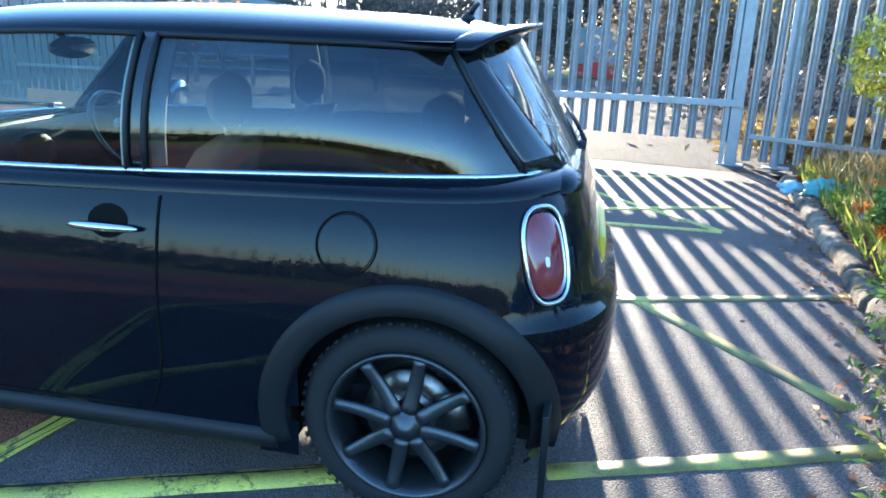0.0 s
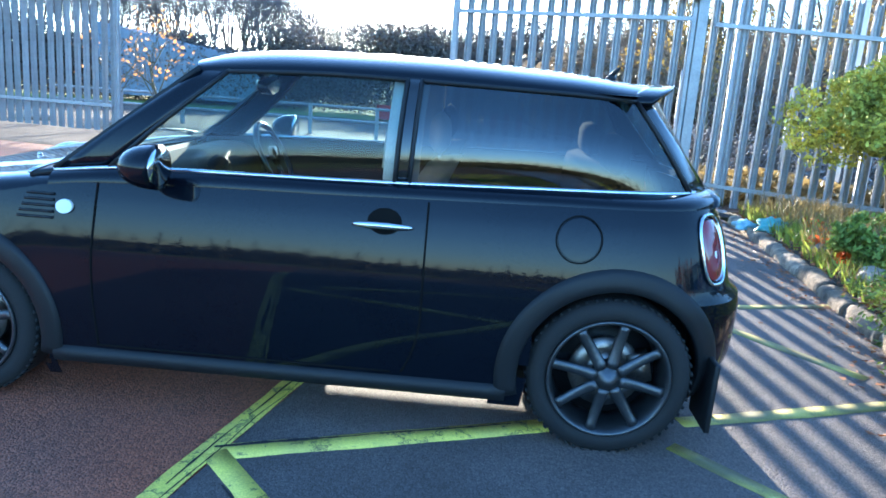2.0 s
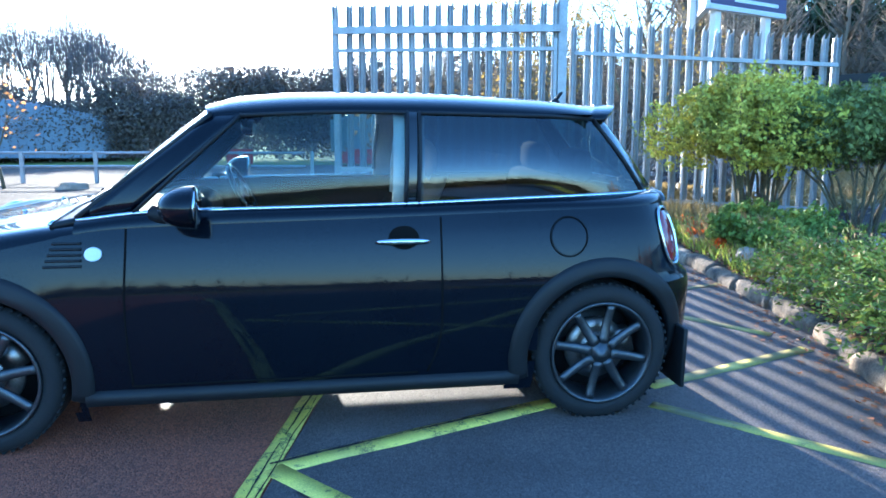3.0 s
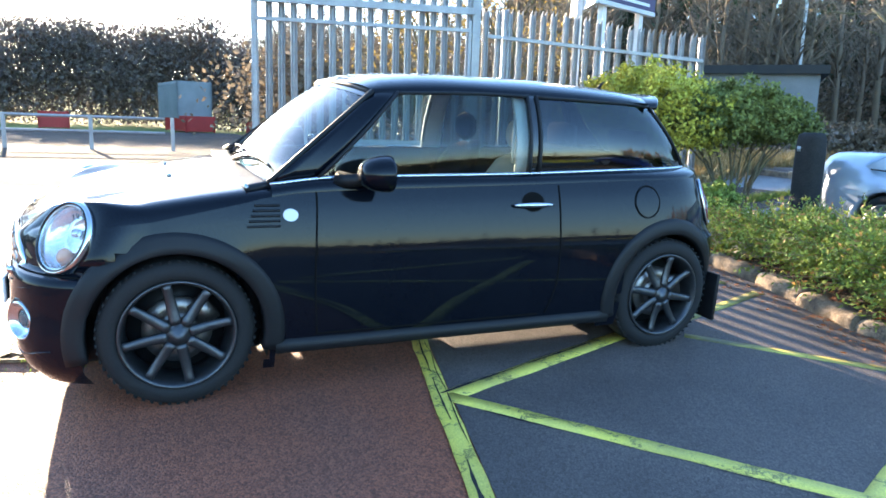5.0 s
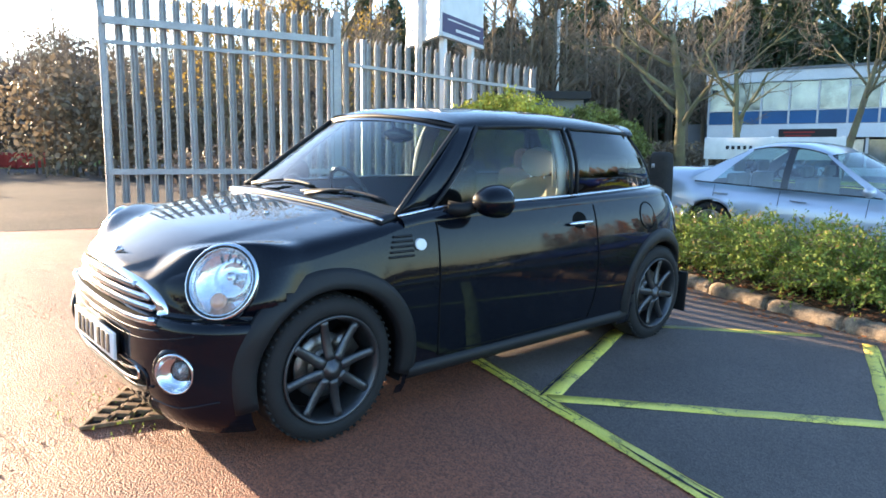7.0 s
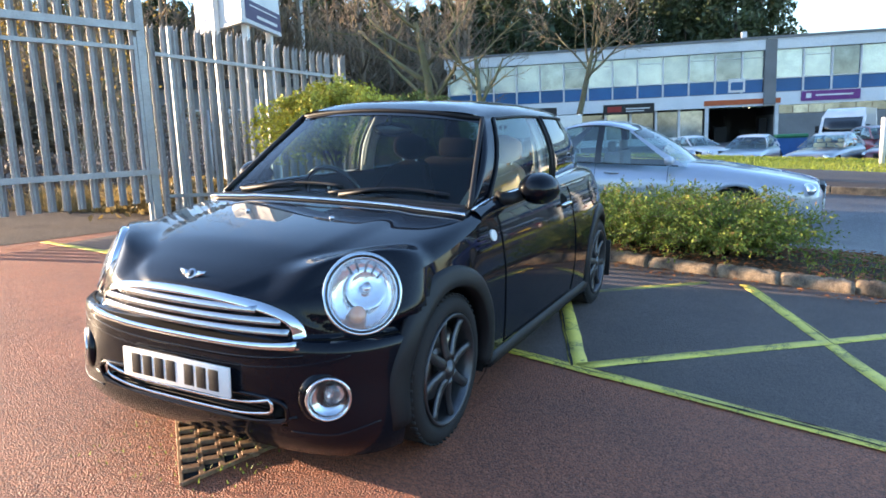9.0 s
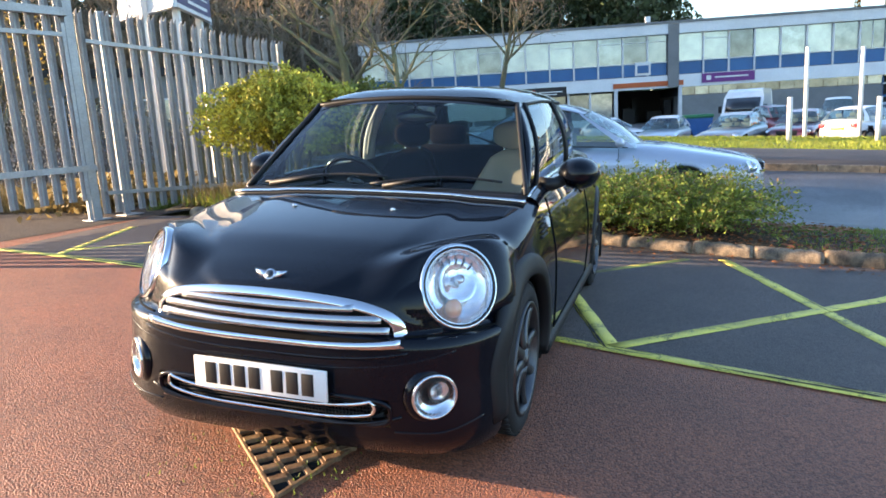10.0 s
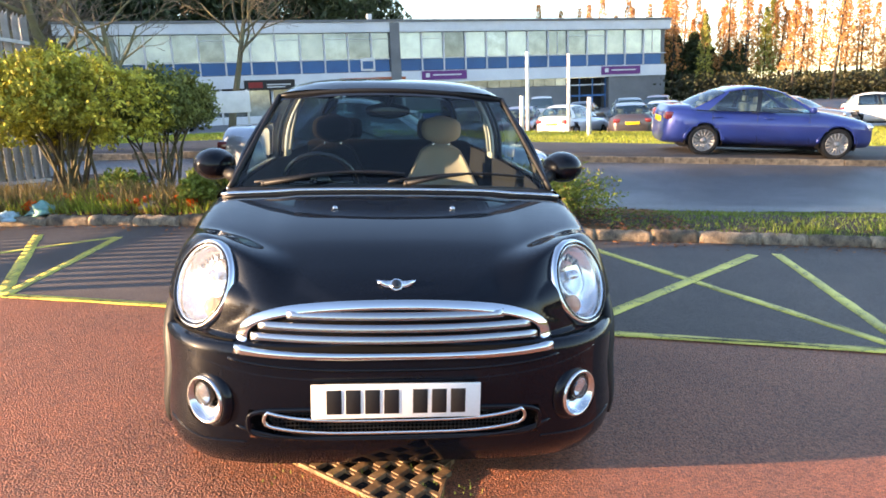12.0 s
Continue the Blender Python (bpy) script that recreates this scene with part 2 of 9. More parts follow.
REFLECTOR = mat("lamp_reflector", (0.86, 0.88, 0.90), 0.10, 0.90, (0.74, 0.76, 0.79), 25, 60, 0.6, 0.08, 0.35, 0.004)
BOWL = mat("chrome_fog_bowl", (0.72, 0.73, 0.75), 0.16, 0.95, (0.62, 0.63, 0.65), 25, 90, 0.5, 0.06)
PLATE_WHITE = mat("number_plate_white", (0.78, 0.79, 0.77), 0.35, 0, (0.68, 0.68, 0.66), 9, 160, 0.4, 0.04)
PLATE_BAR = mat("number_plate_black", (0.012, 0.012, 0.013), 0.4)
SEAT_BEIGE = mat("beige_seat_cloth", (0.44, 0.375, 0.30), 0.85, 0, (0.35, 0.30, 0.24), 7, 350, 0.5, 0.2, 0.4, 0.001, spec=0.1)
SEAT_DARK = mat("charcoal_seat_cloth", (0.006, 0.006, 0.007), 0.95, 0, (0.010, 0.010, 0.011), 8, 350, 0.5, 0.25, 0.4, 0.001, spec=0.08)
GRILLE_DARK = mat("matt_black_grille_mesh", (0.006, 0.006, 0.006), 0.9, 0, (0.010, 0.009, 0.008), 20, 300, 0.6, 0.2, spec=0.1)
DASH = mat("dark_dashboard_plastic", (0.010, 0.010, 0.012), 0.6, 0, (0.016, 0.016, 0.017), 5, 400, 0.5, 0.2, 0.3, 0.0008, spec=0.2)
LENS_CLEAR_THIN = glass_mat("lamp_cover", (0.97, 0.98, 0.99), mixed=0.66, haze=0.10)
mat_belt = mat("seat_belt_webbing", (0.30, 0.30, 0.28), 0.8, fine=300, bump=0.2)
mat_plate_yellow = mat("number_plate_yellow", (0.75, 0.55, 0.03), 0.35, fine=150, grain=0.04)
mat_trim = mat("pale_grey_cabin_trim", (0.50, 0.50, 0.48), 0.7, fine=300, bump=0.1, spec=0.2)
mat_lining = mat("grey_headlining", (0.16, 0.16, 0.155), 0.9, fine=300, bump=0.2)

# ---- ground ----
# the road lies a little below the lot, its far side higher
RISE = curve_through([(3.2, 0.0), (4.6, 0.0), (5.7, -0.13), (7.2, -0.19), (8.4, -0.08), (9.7, 0.15), (10.8, 0.27), (16, 0.27)])


def ground_z(x, y):
    """The site's lie: a cross fall by the car, level at the gates and far off."""
    s = y
    if y > 1.5:
        s = 1.5 + 1.6 * math.tanh((y - 1.5) / 1.6)
    if y < -10:
        s = -10 - 4 * math.tanh((-10 - y) / 4)
    fall = 0.056 * s * (1 - smooth(16, 38, x)) * (1 - smooth(10, 30, -x))
    z = fall + RISE(x) * (1 - smooth(16, 38, x))
    # the car park lies lower behind its bank
    w = smooth(21.3, 23.2, x) * (1 - smooth(40.5, 44, x)) * (1 - smooth(4, 9, y)) * smooth(-70, -45, y)
    return z * (1 - w) - 0.60 * w


FENCE_DIR = Vector((-0.9724, 0.2334, 0))
GATE_POST = Vector((3.38, 5.90, 0))


def on_fence(s, z=0.0):
    """A point s metres along the fence line from the gate post, towards the yard's far side."""
    p = GATE_POST + FENCE_DIR * s
    return Vector((p.x, p.y, ground_z(p.x, p.y) + z))


TARMAC_RED = mat("red_brown_tarmac", (0.30, 0.088, 0.040), 0.48, 0, (0.19, 0.074, 0.046), 0.9, 240, 0.9, 0.60, 0.9, 0.0055, rough2=0.82, spec=0.68)
ASPHALT = mat("dark_bay_asphalt", (0.086, 0.068, 0.061), 0.56, 0, (0.140, 0.112, 0.100), 1.3, 200, 1.0, 0.40, 0.7, 0.004, rough2=0.95, spec=0.45)
ROAD_MAT = mat("grey_road_asphalt", (0.13, 0.13, 0.135), 0.40, 0, (0.075, 0.075, 0.08), 0.6, 120, 0.9, 0.4, 0.6, 0.004, rough2=0.62, spec=0.6)
YARD_MAT = mat("gritty_yard_surface", (0.10, 0.080, 0.066), 0.9, 0, (0.060, 0.052, 0.048), 0.25, 60, 0.9, 0.45, 0.9, 0.012, rough2=1.0, spec=0.12)
EARTH = mat("leaf_littered_soil", (0.060, 0.042, 0.028), 0.95, 0, (0.085, 0.060, 0.030), 1.5, 40, 0.9, 0.5, 1.0, 0.02)
FOOTWAY = mat('brown_grey_footway', (0.085, 0.066, 0.056), 0.7, 0, (0.06, 0.052, 0.05), 0.8, 110, 0.8, 0.35, 0.6, 0.003)
TURF = mat("rough_turf", (0.13, 0.17, 0.030), 0.95, 0, (0.18, 0.19, 0.04), 0.8, 50, 0.8, 0.45, 1.0, 0.02)
aggregate(TARMAC_RED, 120, 0.46, 0.0065)
aggregate(ASPHALT, 140, 0.30, 0.0034)
aggregate(ROAD_MAT, 60, 0.35, 0.005)
aggregate(YARD_MAT, 60, 0.3, 0.006)


def worn_line_mat(name, thin0, thin1, most_off):
    m = mat(name, (0.80, 0.67, 0.11), 0.5, 0, (0.66, 0.56, 0.16), 4, 150, 0.6, 0.25, 0.6, 0.002)
    n, l = m.node_tree.nodes, m.node_tree.links
    b = n["Principled BSDF"]
    src = b.inputs["Base Color"].links[0].from_socket
    tc = n.new("ShaderNodeTexCoord")
    wear = n.new("ShaderNodeTexNoise")
    wear.inputs["Scale"].default_value, wear.inputs["Detail"].default_value, wear.inputs["Roughness"].default_value = 16, 8, 0.75
    l.new(tc.outputs["Object"], wear.inputs["Vector"])
    crack = n.new("ShaderNodeTexVoronoi")
    crack.feature = "DISTANCE_TO_EDGE"
    crack.inputs["Scale"].default_value = 3.2
    warp = n.new("ShaderNodeVectorMath")
    warp.operation = "MULTIPLY_ADD"
    warp.inputs[1].default_value = (0.25, 0.25, 0.25)
    l.new(wear.outputs["Color"], warp.inputs[0])
    l.new(tc.outputs["Object"], warp.inputs[2])
    l.new(warp.outputs["Vector"], crack.inputs["Vector"])
    a = n.new("ShaderNodeMapRange")
    a.inputs["From Min"].default_value, a.inputs["From Max"].default_value = 0.58, 0.66
    l.new(wear.outputs["Fac"], a.inputs["Value"])
    c = n.new("ShaderNodeMapRange")
    c.inputs["From Min"].default_value, c.inputs["From Max"].default_value = 0.030, 0.010
    c.inputs["To Max"].default_value = 0.8
    l.new(crack.outputs["Distance"], c.inputs["Value"])
    fade = n.new("ShaderNodeTexNoise")
    fade.inputs["Scale"].default_value, fade.inputs["Detail"].default_value = 2.2, 4
    l.new(tc.outputs["Object"], fade.inputs["Vector"])
    thin = n.new("ShaderNodeMapRange")
    thin.inputs["From Min"].default_value, thin.inputs["From Max"].default_value = thin0, thin1
    thin.inputs["To Max"].default_value = most_off
    l.new(fade.outputs["Fac"], thin.inputs["Value"])
    most = n.new("ShaderNodeMath")
    most.operation = "MAXIMUM"
    l.new(a.outputs["Result"], most.inputs[0])
    l.new(thin.outputs["Result"], most.inputs[1])
    mx = n.new("ShaderNodeMath")
    mx.operation = "MAXIMUM"
    l.new(most.outputs["Value"], mx.inputs[0])
    l.new(c.outputs["Result"], mx.inputs[1])
    mix = n.new("ShaderNodeMix")
    mix.data_type = "RGBA"
    mix.inputs["B"].default_value = (0.045, 0.042, 0.036, 1)
    l.new(mx.outputs["Value"], mix.inputs["Factor"])
    l.new(src, mix.inputs["A"])
    l.new(mix.outputs["Result"], b.inputs["Base Color"])
    return m


LINE_YELLOW = worn_line_mat("worn_yellow_paint", 0.45, 0.75, 0.55)
LINE_FADED = worn_line_mat("faded_yellow_paint", 0.22, 0.58, 0.88)


def sheet_on_ground(name, outline_fn, nu, nv, lift, material, label, drop=0.0):
    bm = B()
    def f(u, v):
        x, y = outline_fn(u, v)
        return Vector((x, y, ground_z(x, y) + lift))
    sheet(bm, f, nu, nv, (0, 0, -0.05) if drop else None)
    return single(name, bm, material, label, kind="structure")


def base_ground():
    bm = B()
    def spread(k):
        return math.copysign(abs(k) ** 3, k) * 1500
    n = 240
    g = [[None] * (n + 1) for _ in range(n + 1)]
    for i in range(n + 1):
        for j in range(n + 1):
            x, y = spread(2 * i / n - 1), spread(2 * j / n - 1)
            z = ground_z(x, y) - (0.30 if 22 < x < 44 and -70 < y < 9 else 0.05)
            # a wooded rise beyond the yard
            if y > 60:
                z += 9 * smooth(60, 160, y) * smooth(-260, -40, 60 - abs(x))
            g[i][j] = bm.verts.new((x, y, z))
    for i in range(n):
        for j in range(n):
            bm.faces.new((g[i][j], g[i + 1][j], g[i + 1][j + 1], g[i][j + 1]))
    return single("ground", bm, TURF, "rough grass and earth running out to the horizon", kind="structure")


base_ground()
KERB = curve_through([(-14.0, 0.55), (-4.6, 2.15), (-3.3, 2.35), (-2.0, 2.52), (-0.9, 2.72), (0.3, 3.02), (1.9, 3.22), (3.3, 3.40), (4.8, 3.60)])
BAY = lambda y: -0.02 + 0.236 * (y + 0.40)
# driving lane: red-brown tarmac in front of the bays and out through the gates
def lane_point(u, v):
    """The lane runs out to the line of the gates."""
    y = lerp(-16, 5.6, v)
    x = lerp(-30, KERB(y), u)
    return x, y + 0.24 * max(0.0, 3.38 - x) * smooth(0.72, 1.0, v)


sheet_on_ground("pavement_lane", lane_point, 120, 80, 0.0, TARMAC_RED, "red-brown tarmac lane with loose grit")
sheet_on_ground("pavement_bays", lambda u, v: (lerp(BAY(lerp(-14, 5.2, v)) + 0.05, KERB(lerp(-14, 5.2, v)), u), lerp(-14, 5.2, v)), 40, 80, 0.006, ASPHALT, "dark grey asphalt of the parking bays")
sheet_on_ground("pavement_yard", lambda u, v: (lerp(-40, 9, u), lerp(5.3 - 0.24 * (lerp(-40, 9, u) - 3.38), 46, v)), 70, 60, 0.004, YARD_MAT, "gritty worn yard surface beyond the gates")
# the road beyond the planted strip, the far footway and the workshops' car park
ROAD_NEAR = curve_through([(-60, 3.6), (-6.1, 4.15), (-2.6, 4.3), (3.0, 5.0), (30, 9.0)])
ROAD_FAR = curve_through([(-60, 7.5), (-10, 9.75), (0, 9.9), (30, 12.5)])
sheet_on_ground("road", lambda u, v: (lerp(ROAD_NEAR(lerp(-60, 40, v)), ROAD_FAR(lerp(-60, 40, v)), u), lerp(-60, 40, v)), 16, 140, 0.004, ROAD_MAT, "grey asphalt road with a worn damp surface")
sheet_on_ground("pavement_footway", lambda u, v: (ROAD_FAR(lerp(-60, 40, v)) + lerp(0.0, 3.2, u), lerp(-60, 40, v)), 6, 140, 0.09, FOOTWAY, "dark worn footway across the road", drop=0.1)
sheet_on_ground("pavement_car_park", lambda u, v: (lerp(21.6, 56, u), lerp(-60, 40, v)), 24, 60, 0.012, ROAD_MAT, "grey car park in front of the workshops")


def painted_line(a, b, width, name="road_marking", lift=0.0076, faded=False):
    a, b = Vector((a[0], a[1], 0)), Vector((b[0], b[1], 0))
    d = (b - a)
    n = Vector((-d.y, d.x, 0)).normalized() * width / 2
    k = max(2, int(d.length / 0.12))
    bm = B()
    rnd = random.Random(int(a.x * 1000 + b.y * 77))
    edge = [[rnd.uniform(-0.005, 0.005) for _ in range(k + 1)] for _ in range(2)]
    def f(u, v):
        i = round(u * k)
        p = a + d * u + n * (2 * v - 1) * (1 + (edge[0][i] if v < 0.5 else edge[1][i]) / width * 2)
        return Vector((p.x, p.y, ground_z(p.x, p.y) + lift))
    sheet(bm, f, k, 2, (0, 0, -0.002))
    return single(name, bm, LINE_FADED if faded else LINE_YELLOW, "nearly worn-away yellow painted bay line" if faded else "worn yellow painted bay line with cracks", "road marking", "bay lines", "structure")


# plan of the hatched bays, in the lot's own frame
P_TRI = (-0.146, -1.04)
painted_line((BAY(5.6), 5.6), (BAY(-5.4), -5.4), 0.088)
painted_line(P_TRI, (1.20, -0.57), 0.10, lift=0.0086)
painted_line(P_TRI, (1.83, -3.21), 0.09, lift=0.0089)
painted_line((2.36, -1.74), (-0.49, -2.78), 0.09, lift=0.0083)
painted_line((1.53, -0.69), (2.30, -1.46), 0.07, lift=0.0083, faded=True)
painted_line((1.62, -0.49), (2.78, -0.09), 0.08, lift=0.0085, faded=True)
painted_line((1.90, 1.17), (2.73, 0.17), 0.08, lift=0.0082, faded=True)
painted_line((1.90, 1.05), (3.25, 1.43), 0.07, lift=0.0084, faded=True)
painted_line((1.87, -3.45), (-0.30, -2.90), 0.09, lift=0.0084)
painted_line((2.88, 3.33), (0.63, 2.51), 0.09, lift=0.0083)
painted_line((2.65, 2.50), (0.63, 2.51), 0.08, lift=0.0086)
painted_line((2.65, 2.52), (1.30, 4.2), 0.07, lift=0.0082)
painted_line((2.70, 4.75), (1.05, 4.15), 0.09, lift=0.0083)


CRACK = mat("dark_crack_filler", (0.022, 0.020, 0.019), 0.85, 0, (0.035, 0.03, 0.027), 6, 120, 0.6, 0.3)


def crack(a, b, off, width, seed):
    """A ragged dark crack along a painted line, broken here and there."""
    rnd = random.Random(seed)
    a, b = Vector((a[0], a[1], 0)), Vector((b[0], b[1], 0))
    d = b - a
    side = Vector((-d.y, d.x, 0)).normalized()
    k = int(d.length / 0.035)
    bm = B()
    last = None
    for i in range(k + 1):
        u = i / k
        w = width * max(0.0, 0.55 + 1.3 * noise.noise((u * d.length * 2.1, seed, 0.3))) * rnd.uniform(0.6, 1.3)
        c = a + d * u + side * (off + 0.008 * noise.noise((u * d.length * 5, seed * 2.0, 1.7)))
        if w < width * 0.12:
            last = None
            continue
        row = []
        for s_ in (-1, 1):
            p = c + side * s_ * w / 2
            row.append(bm.verts.new((p.x, p.y, ground_z(p.x, p.y) + 0.0100)))
        if last:
            bm.faces.new((last[0], row[0], row[1], last[1]))
        last = row
    return single("crack", bm, CRACK, "dark crack running along a painted line", "crack", "cracks", "structure")


crack((BAY(4.0), 4.0), (BAY(-5.0), -5.0), -0.004, 0.022, 3)
crack((BAY(0.5), 0.5), (BAY(-4.0), -4.0), 0.030, 0.010, 4)
crack(P_TRI, (1.20, -0.57), 0.036, 0.016, 5)
crack((2.36, -1.74), (-0.49, -2.78), 0.030, 0.010, 6)
crack((-0.02, -1.2), (1.60, -3.0), -0.036, 0.010, 7)

# ---- palisade fence and gates ----
GALV = mat("galvanised_steel", (0.36, 0.365, 0.37), 0.45, 0.5, (0.25, 0.255, 0.26), 5, 60, 0.7, 0.15, 0.15, 0.001)
GALV_PALE = mat("galvanised_pale", (0.38, 0.38, 0.375), 0.5, 0.4, (0.26, 0.26, 0.26), 6, 70, 0.7, 0.14, 0.15, 0.001, by_object=0.12)


def pale_mesh(height, width=0.066):
    """A W-section pale with a three-pointed top, standing on z = 0, its face towards -y."""
    bm = B()
    prof = [(-0.5, 0.016), (-0.32, -0.030), (-0.13, 0.010), (0.13, 0.010), (0.32, -0.030), (0.5, 0.016)]
    tops = [height - 0.060, height - 0.012, height - 0.075, height - 0.075, height - 0.012, height - 0.060]
    t = 0.0035
    cols = []
    for (x, y), top in zip(prof, tops):
        cols.append([Vector((x * width, y, 0)), Vector((x * width, y, height - 0.16)), Vector((x * width * (1 - 0.06 * (abs(x) > 0.4)), y - 0.010 * (abs(x) > 0.2), top))])
    front = [[bm.verts.new(p) for p in c] for c in cols]
    back = [[bm.verts.new(p + Vector((0, t, 0))) for p in c] for c in cols]
    for i in range(5):
        for j in range(2):
            bm.faces.new((front[i][j], front[i + 1][j], front[i + 1][j + 1], front[i][j + 1]))
            bm.faces.new((back[i][j], back[i][j + 1], back[i + 1][j + 1], back[i + 1][j]))
        bm.faces.new((front[i][2], front[i + 1][2], back[i + 1][2], back[i][2]))
    for i in (0, 5):
        for j in range(2):
            q = (front[i][j], front[i][j + 1], back[i][j + 1], back[i][j])
            bm.faces.new(q if i == 0 else tuple(reversed(q)))
    return mesh_of("pale", bm, GALV_PALE, False)


PALE_FENCE, PALE_GATE = pale_mesh(2.66, 0.097), pale_mesh(2.77, 0.100)
FENCE_TURN = math.degrees(math.atan2(FENCE_DIR.y, FENCE_DIR.x)) + 180


def rail(bm, s0, s1, z, off=0.012, w=0.045, h=0.05):
    a, b = on_fence(s0), on_fence(s1)
    n = Vector((FENCE_DIR.y, -FENCE_DIR.x, 0)) * -1
    for p, q in ((a, b),):
        pts = []
        for P in (p, q):
            base = Vector((P.x, P.y, P.z + z))
            pts.append([base + n * off + Vector((0, 0, -h / 2)), base + n * (off + w) + Vector((0, 0, -h / 2)), base + n * (off + w) + Vector((0, 0, h / 2)), base + n * off + Vector((0, 0, h / 2))])
        ring_tube(bm, pts)


def upright(bm, s, z0, z1, w=0.08, d=0.05, off=0.012):
    p = on_fence(s)
    m = Matrix.Translation((p.x, p.y, p.z)) @ pose(0, 0, 0, 0, 0, FENCE_TURN)
    box(bm, (-w / 2, off, z0), (w / 2, off + d, z1), m, bevel=0.004)


def palisade_run(name, label, s0, s1, step, mesh, z_pale, rails, posts, category, frame=None):
    fence = thing(name, label, category)
    n = int(round(abs(s1 - s0) / step))
    for i in range(n + 1):
        s = lerp(s0, s1, i / n)
        p = on_fence(s)
        ob = new("pale", mesh)
        ob.parent = fence
        ob.matrix_local = Matrix.Translation((p.x, p.y, p.z + z_pale)) @ pose(0, 0, 0, 0, 0.3 * math.sin(i * 2.1), FENCE_TURN)
    for z in rails:
        bm = B()
        rail(bm, s0, s1, z)
        part("rail", bm, GALV, fence, smooth_shade=False)
    for s, z1, w in posts:
        bm = B()
        upright(bm, s, -0.1, z1, w)
        part("post", bm, GALV, fence, smooth_shade=False)
    return fence


palisade_run("palisade_fence", "galvanised steel palisade fence beside the planted strip", -3.62, -0.10, 0.176, PALE_FENCE, 0.06, (0.34, 2.30), ((-3.62, 2.66, 0.10), (-0.40, 2.70, 0.09), (-2.0, 2.4, 0.06)), "fence")
gate = palisade_run("palisade_gate", "closed galvanised palisade gate leaf", 0.16, 3.24, 0.182, PALE_GATE, 0.27, (2.36,), (), "gate")
for s, z1, w in ((0.06, 3.06, 0.12),):
    bm = B()
    upright(bm, s, -0.1, z1, w, 0.1, -0.03)
    part("hinge_post", bm, GALV, gate, smooth_shade=False)
bm = B()
upright(bm, 3.25, 0.02, 2.80, 0.09, 0.07, -0.02)
part("gate_stile", bm, GALV, gate, smooth_shade=False)
bm = B()
rail(bm, 0.1, 3.25, 2.63, 0.014, 0.08, 0.095)
part("top_rail", bm, GALV, gate, smooth_shade=False)
bm = B()
rail(bm, 0.0, 3.25, 0.69, 0.014, 0.06, 0.075)
part("lower_rail", bm, GALV, gate, smooth_shade=False)
bm = B()
upright(bm, 0.16, 0.0, 2.5, 0.05, 0.05, -0.05)
part("inner_stile", bm, GALV, gate, smooth_shade=False)
for s in (0.06, -0.42):
    bm = B()
    p = on_fence(s)
    box(bm, (-0.14, -0.12, -0.02), (0.14, 0.12, 0.015), Matrix.Translation(p) @ pose(0, 0, 0, 0, 0, FENCE_TURN), bevel=0.005)
    part("foot_plate", bm, GALV, gate, smooth_shade=False)
# far leaf across the opening
far_leaf = palisade_run("palisade_gate", "galvanised palisade gate leaf on the far side of the opening", 8.95, 12.2, 0.182, PALE_GATE, 0.27, (0.69, 2.36, 2.67), ((8.92, 2.85, 0.12), (12.25, 2.85, 0.12)), "gate")
palisade_run("palisade_fence", "galvanised steel palisade fence beyond the far gate leaf", 12.4, 17.0, 0.176, PALE_FENCE, 0.06, (0.34, 2.30), ((14.7, 2.4, 0.06), (17.0, 2.66, 0.10)), "fence")

for s in (12.42, 12.70):
    bm = B()
    p = on_fence(s)
    box(bm, (-0.07, -0.075, 1.50), (0.07, -0.03, 1.80), Matrix.Translation((p.x, p.y, p.z)) @ pose(0, 0, 0, 0, 0, FENCE_TURN), bevel=0.006)
    lock = part("lock_plate", bm, GALV, far_leaf, "steel lock plate", smooth_shade=False)
    bm = B()
    box(bm, (-0.025, -0.095, 1.60), (0.025, -0.074, 1.70), Matrix.Translation((p.x, p.y, p.z)) @ pose(0, 0, 0, 0, 0, FENCE_TURN), bevel=0.004)
    part("keyhole_cover", bm, PLASTIC_BLACK, lock, smooth_shade=False)

# ---- the black hatchback (front towards -x, its nearside towards -y, origin between the axles on the ground) ----
WB, TYRE = 1.2335, 0.305
nose = curve_through([(0.115, -1.79), (0.18, -1.838), (0.28, -1.862), (0.38, -1.875), (0.50, -1.868), (0.56, -1.858), (0.7, -1.83), (1.0, -1.6)])
tail = curve_through([(0.16, 1.66), (0.25, 1.74), (0.38, 1.795), (0.55, 1.80), (0.595, 1.792), (0.635, 1.752), (0.80, 1.71), (0.92, 1.665), (1.0, 1.63)])
half = curve_through([(0.115, 0.765), (0.18, 0.795), (0.28, 0.808), (0.45, 0.815), (0.60, 0.812), (0.74, 0.79), (0.83, 0.768), (0.90, 0.742), (0.97, 0.70)])
X0F, X0R = -0.9, 0.8
shoulder = curve_through([(-1.86, 0.56), (-1.70, 0.63), (-1.54, 0.715), (-1.30, 0.78), (-1.0, 0.835), (-0.7, 0.875), (0.2, 0.90), (1.2, 0.925), (1.7, 0.93)])
crown = curve_through([(-1.86, 0.57), (-1.852, 0.645), (-1.838, 0.69), (-1.80, 0.716), (-1.70, 0.765), (-1.54, 0.822), (-1.23, 0.876), (-0.95, 0.908), (-0.85, 0.914), (-0.6, 0.945), (0.4, 0.965), (1.6, 0.985)])
belt_z = curve_through([(-0.86, 0.905), (-0.6, 0.932), (0.4, 0.952), (1.0, 0.968), (1.5, 0.976), (1.66, 0.98)])
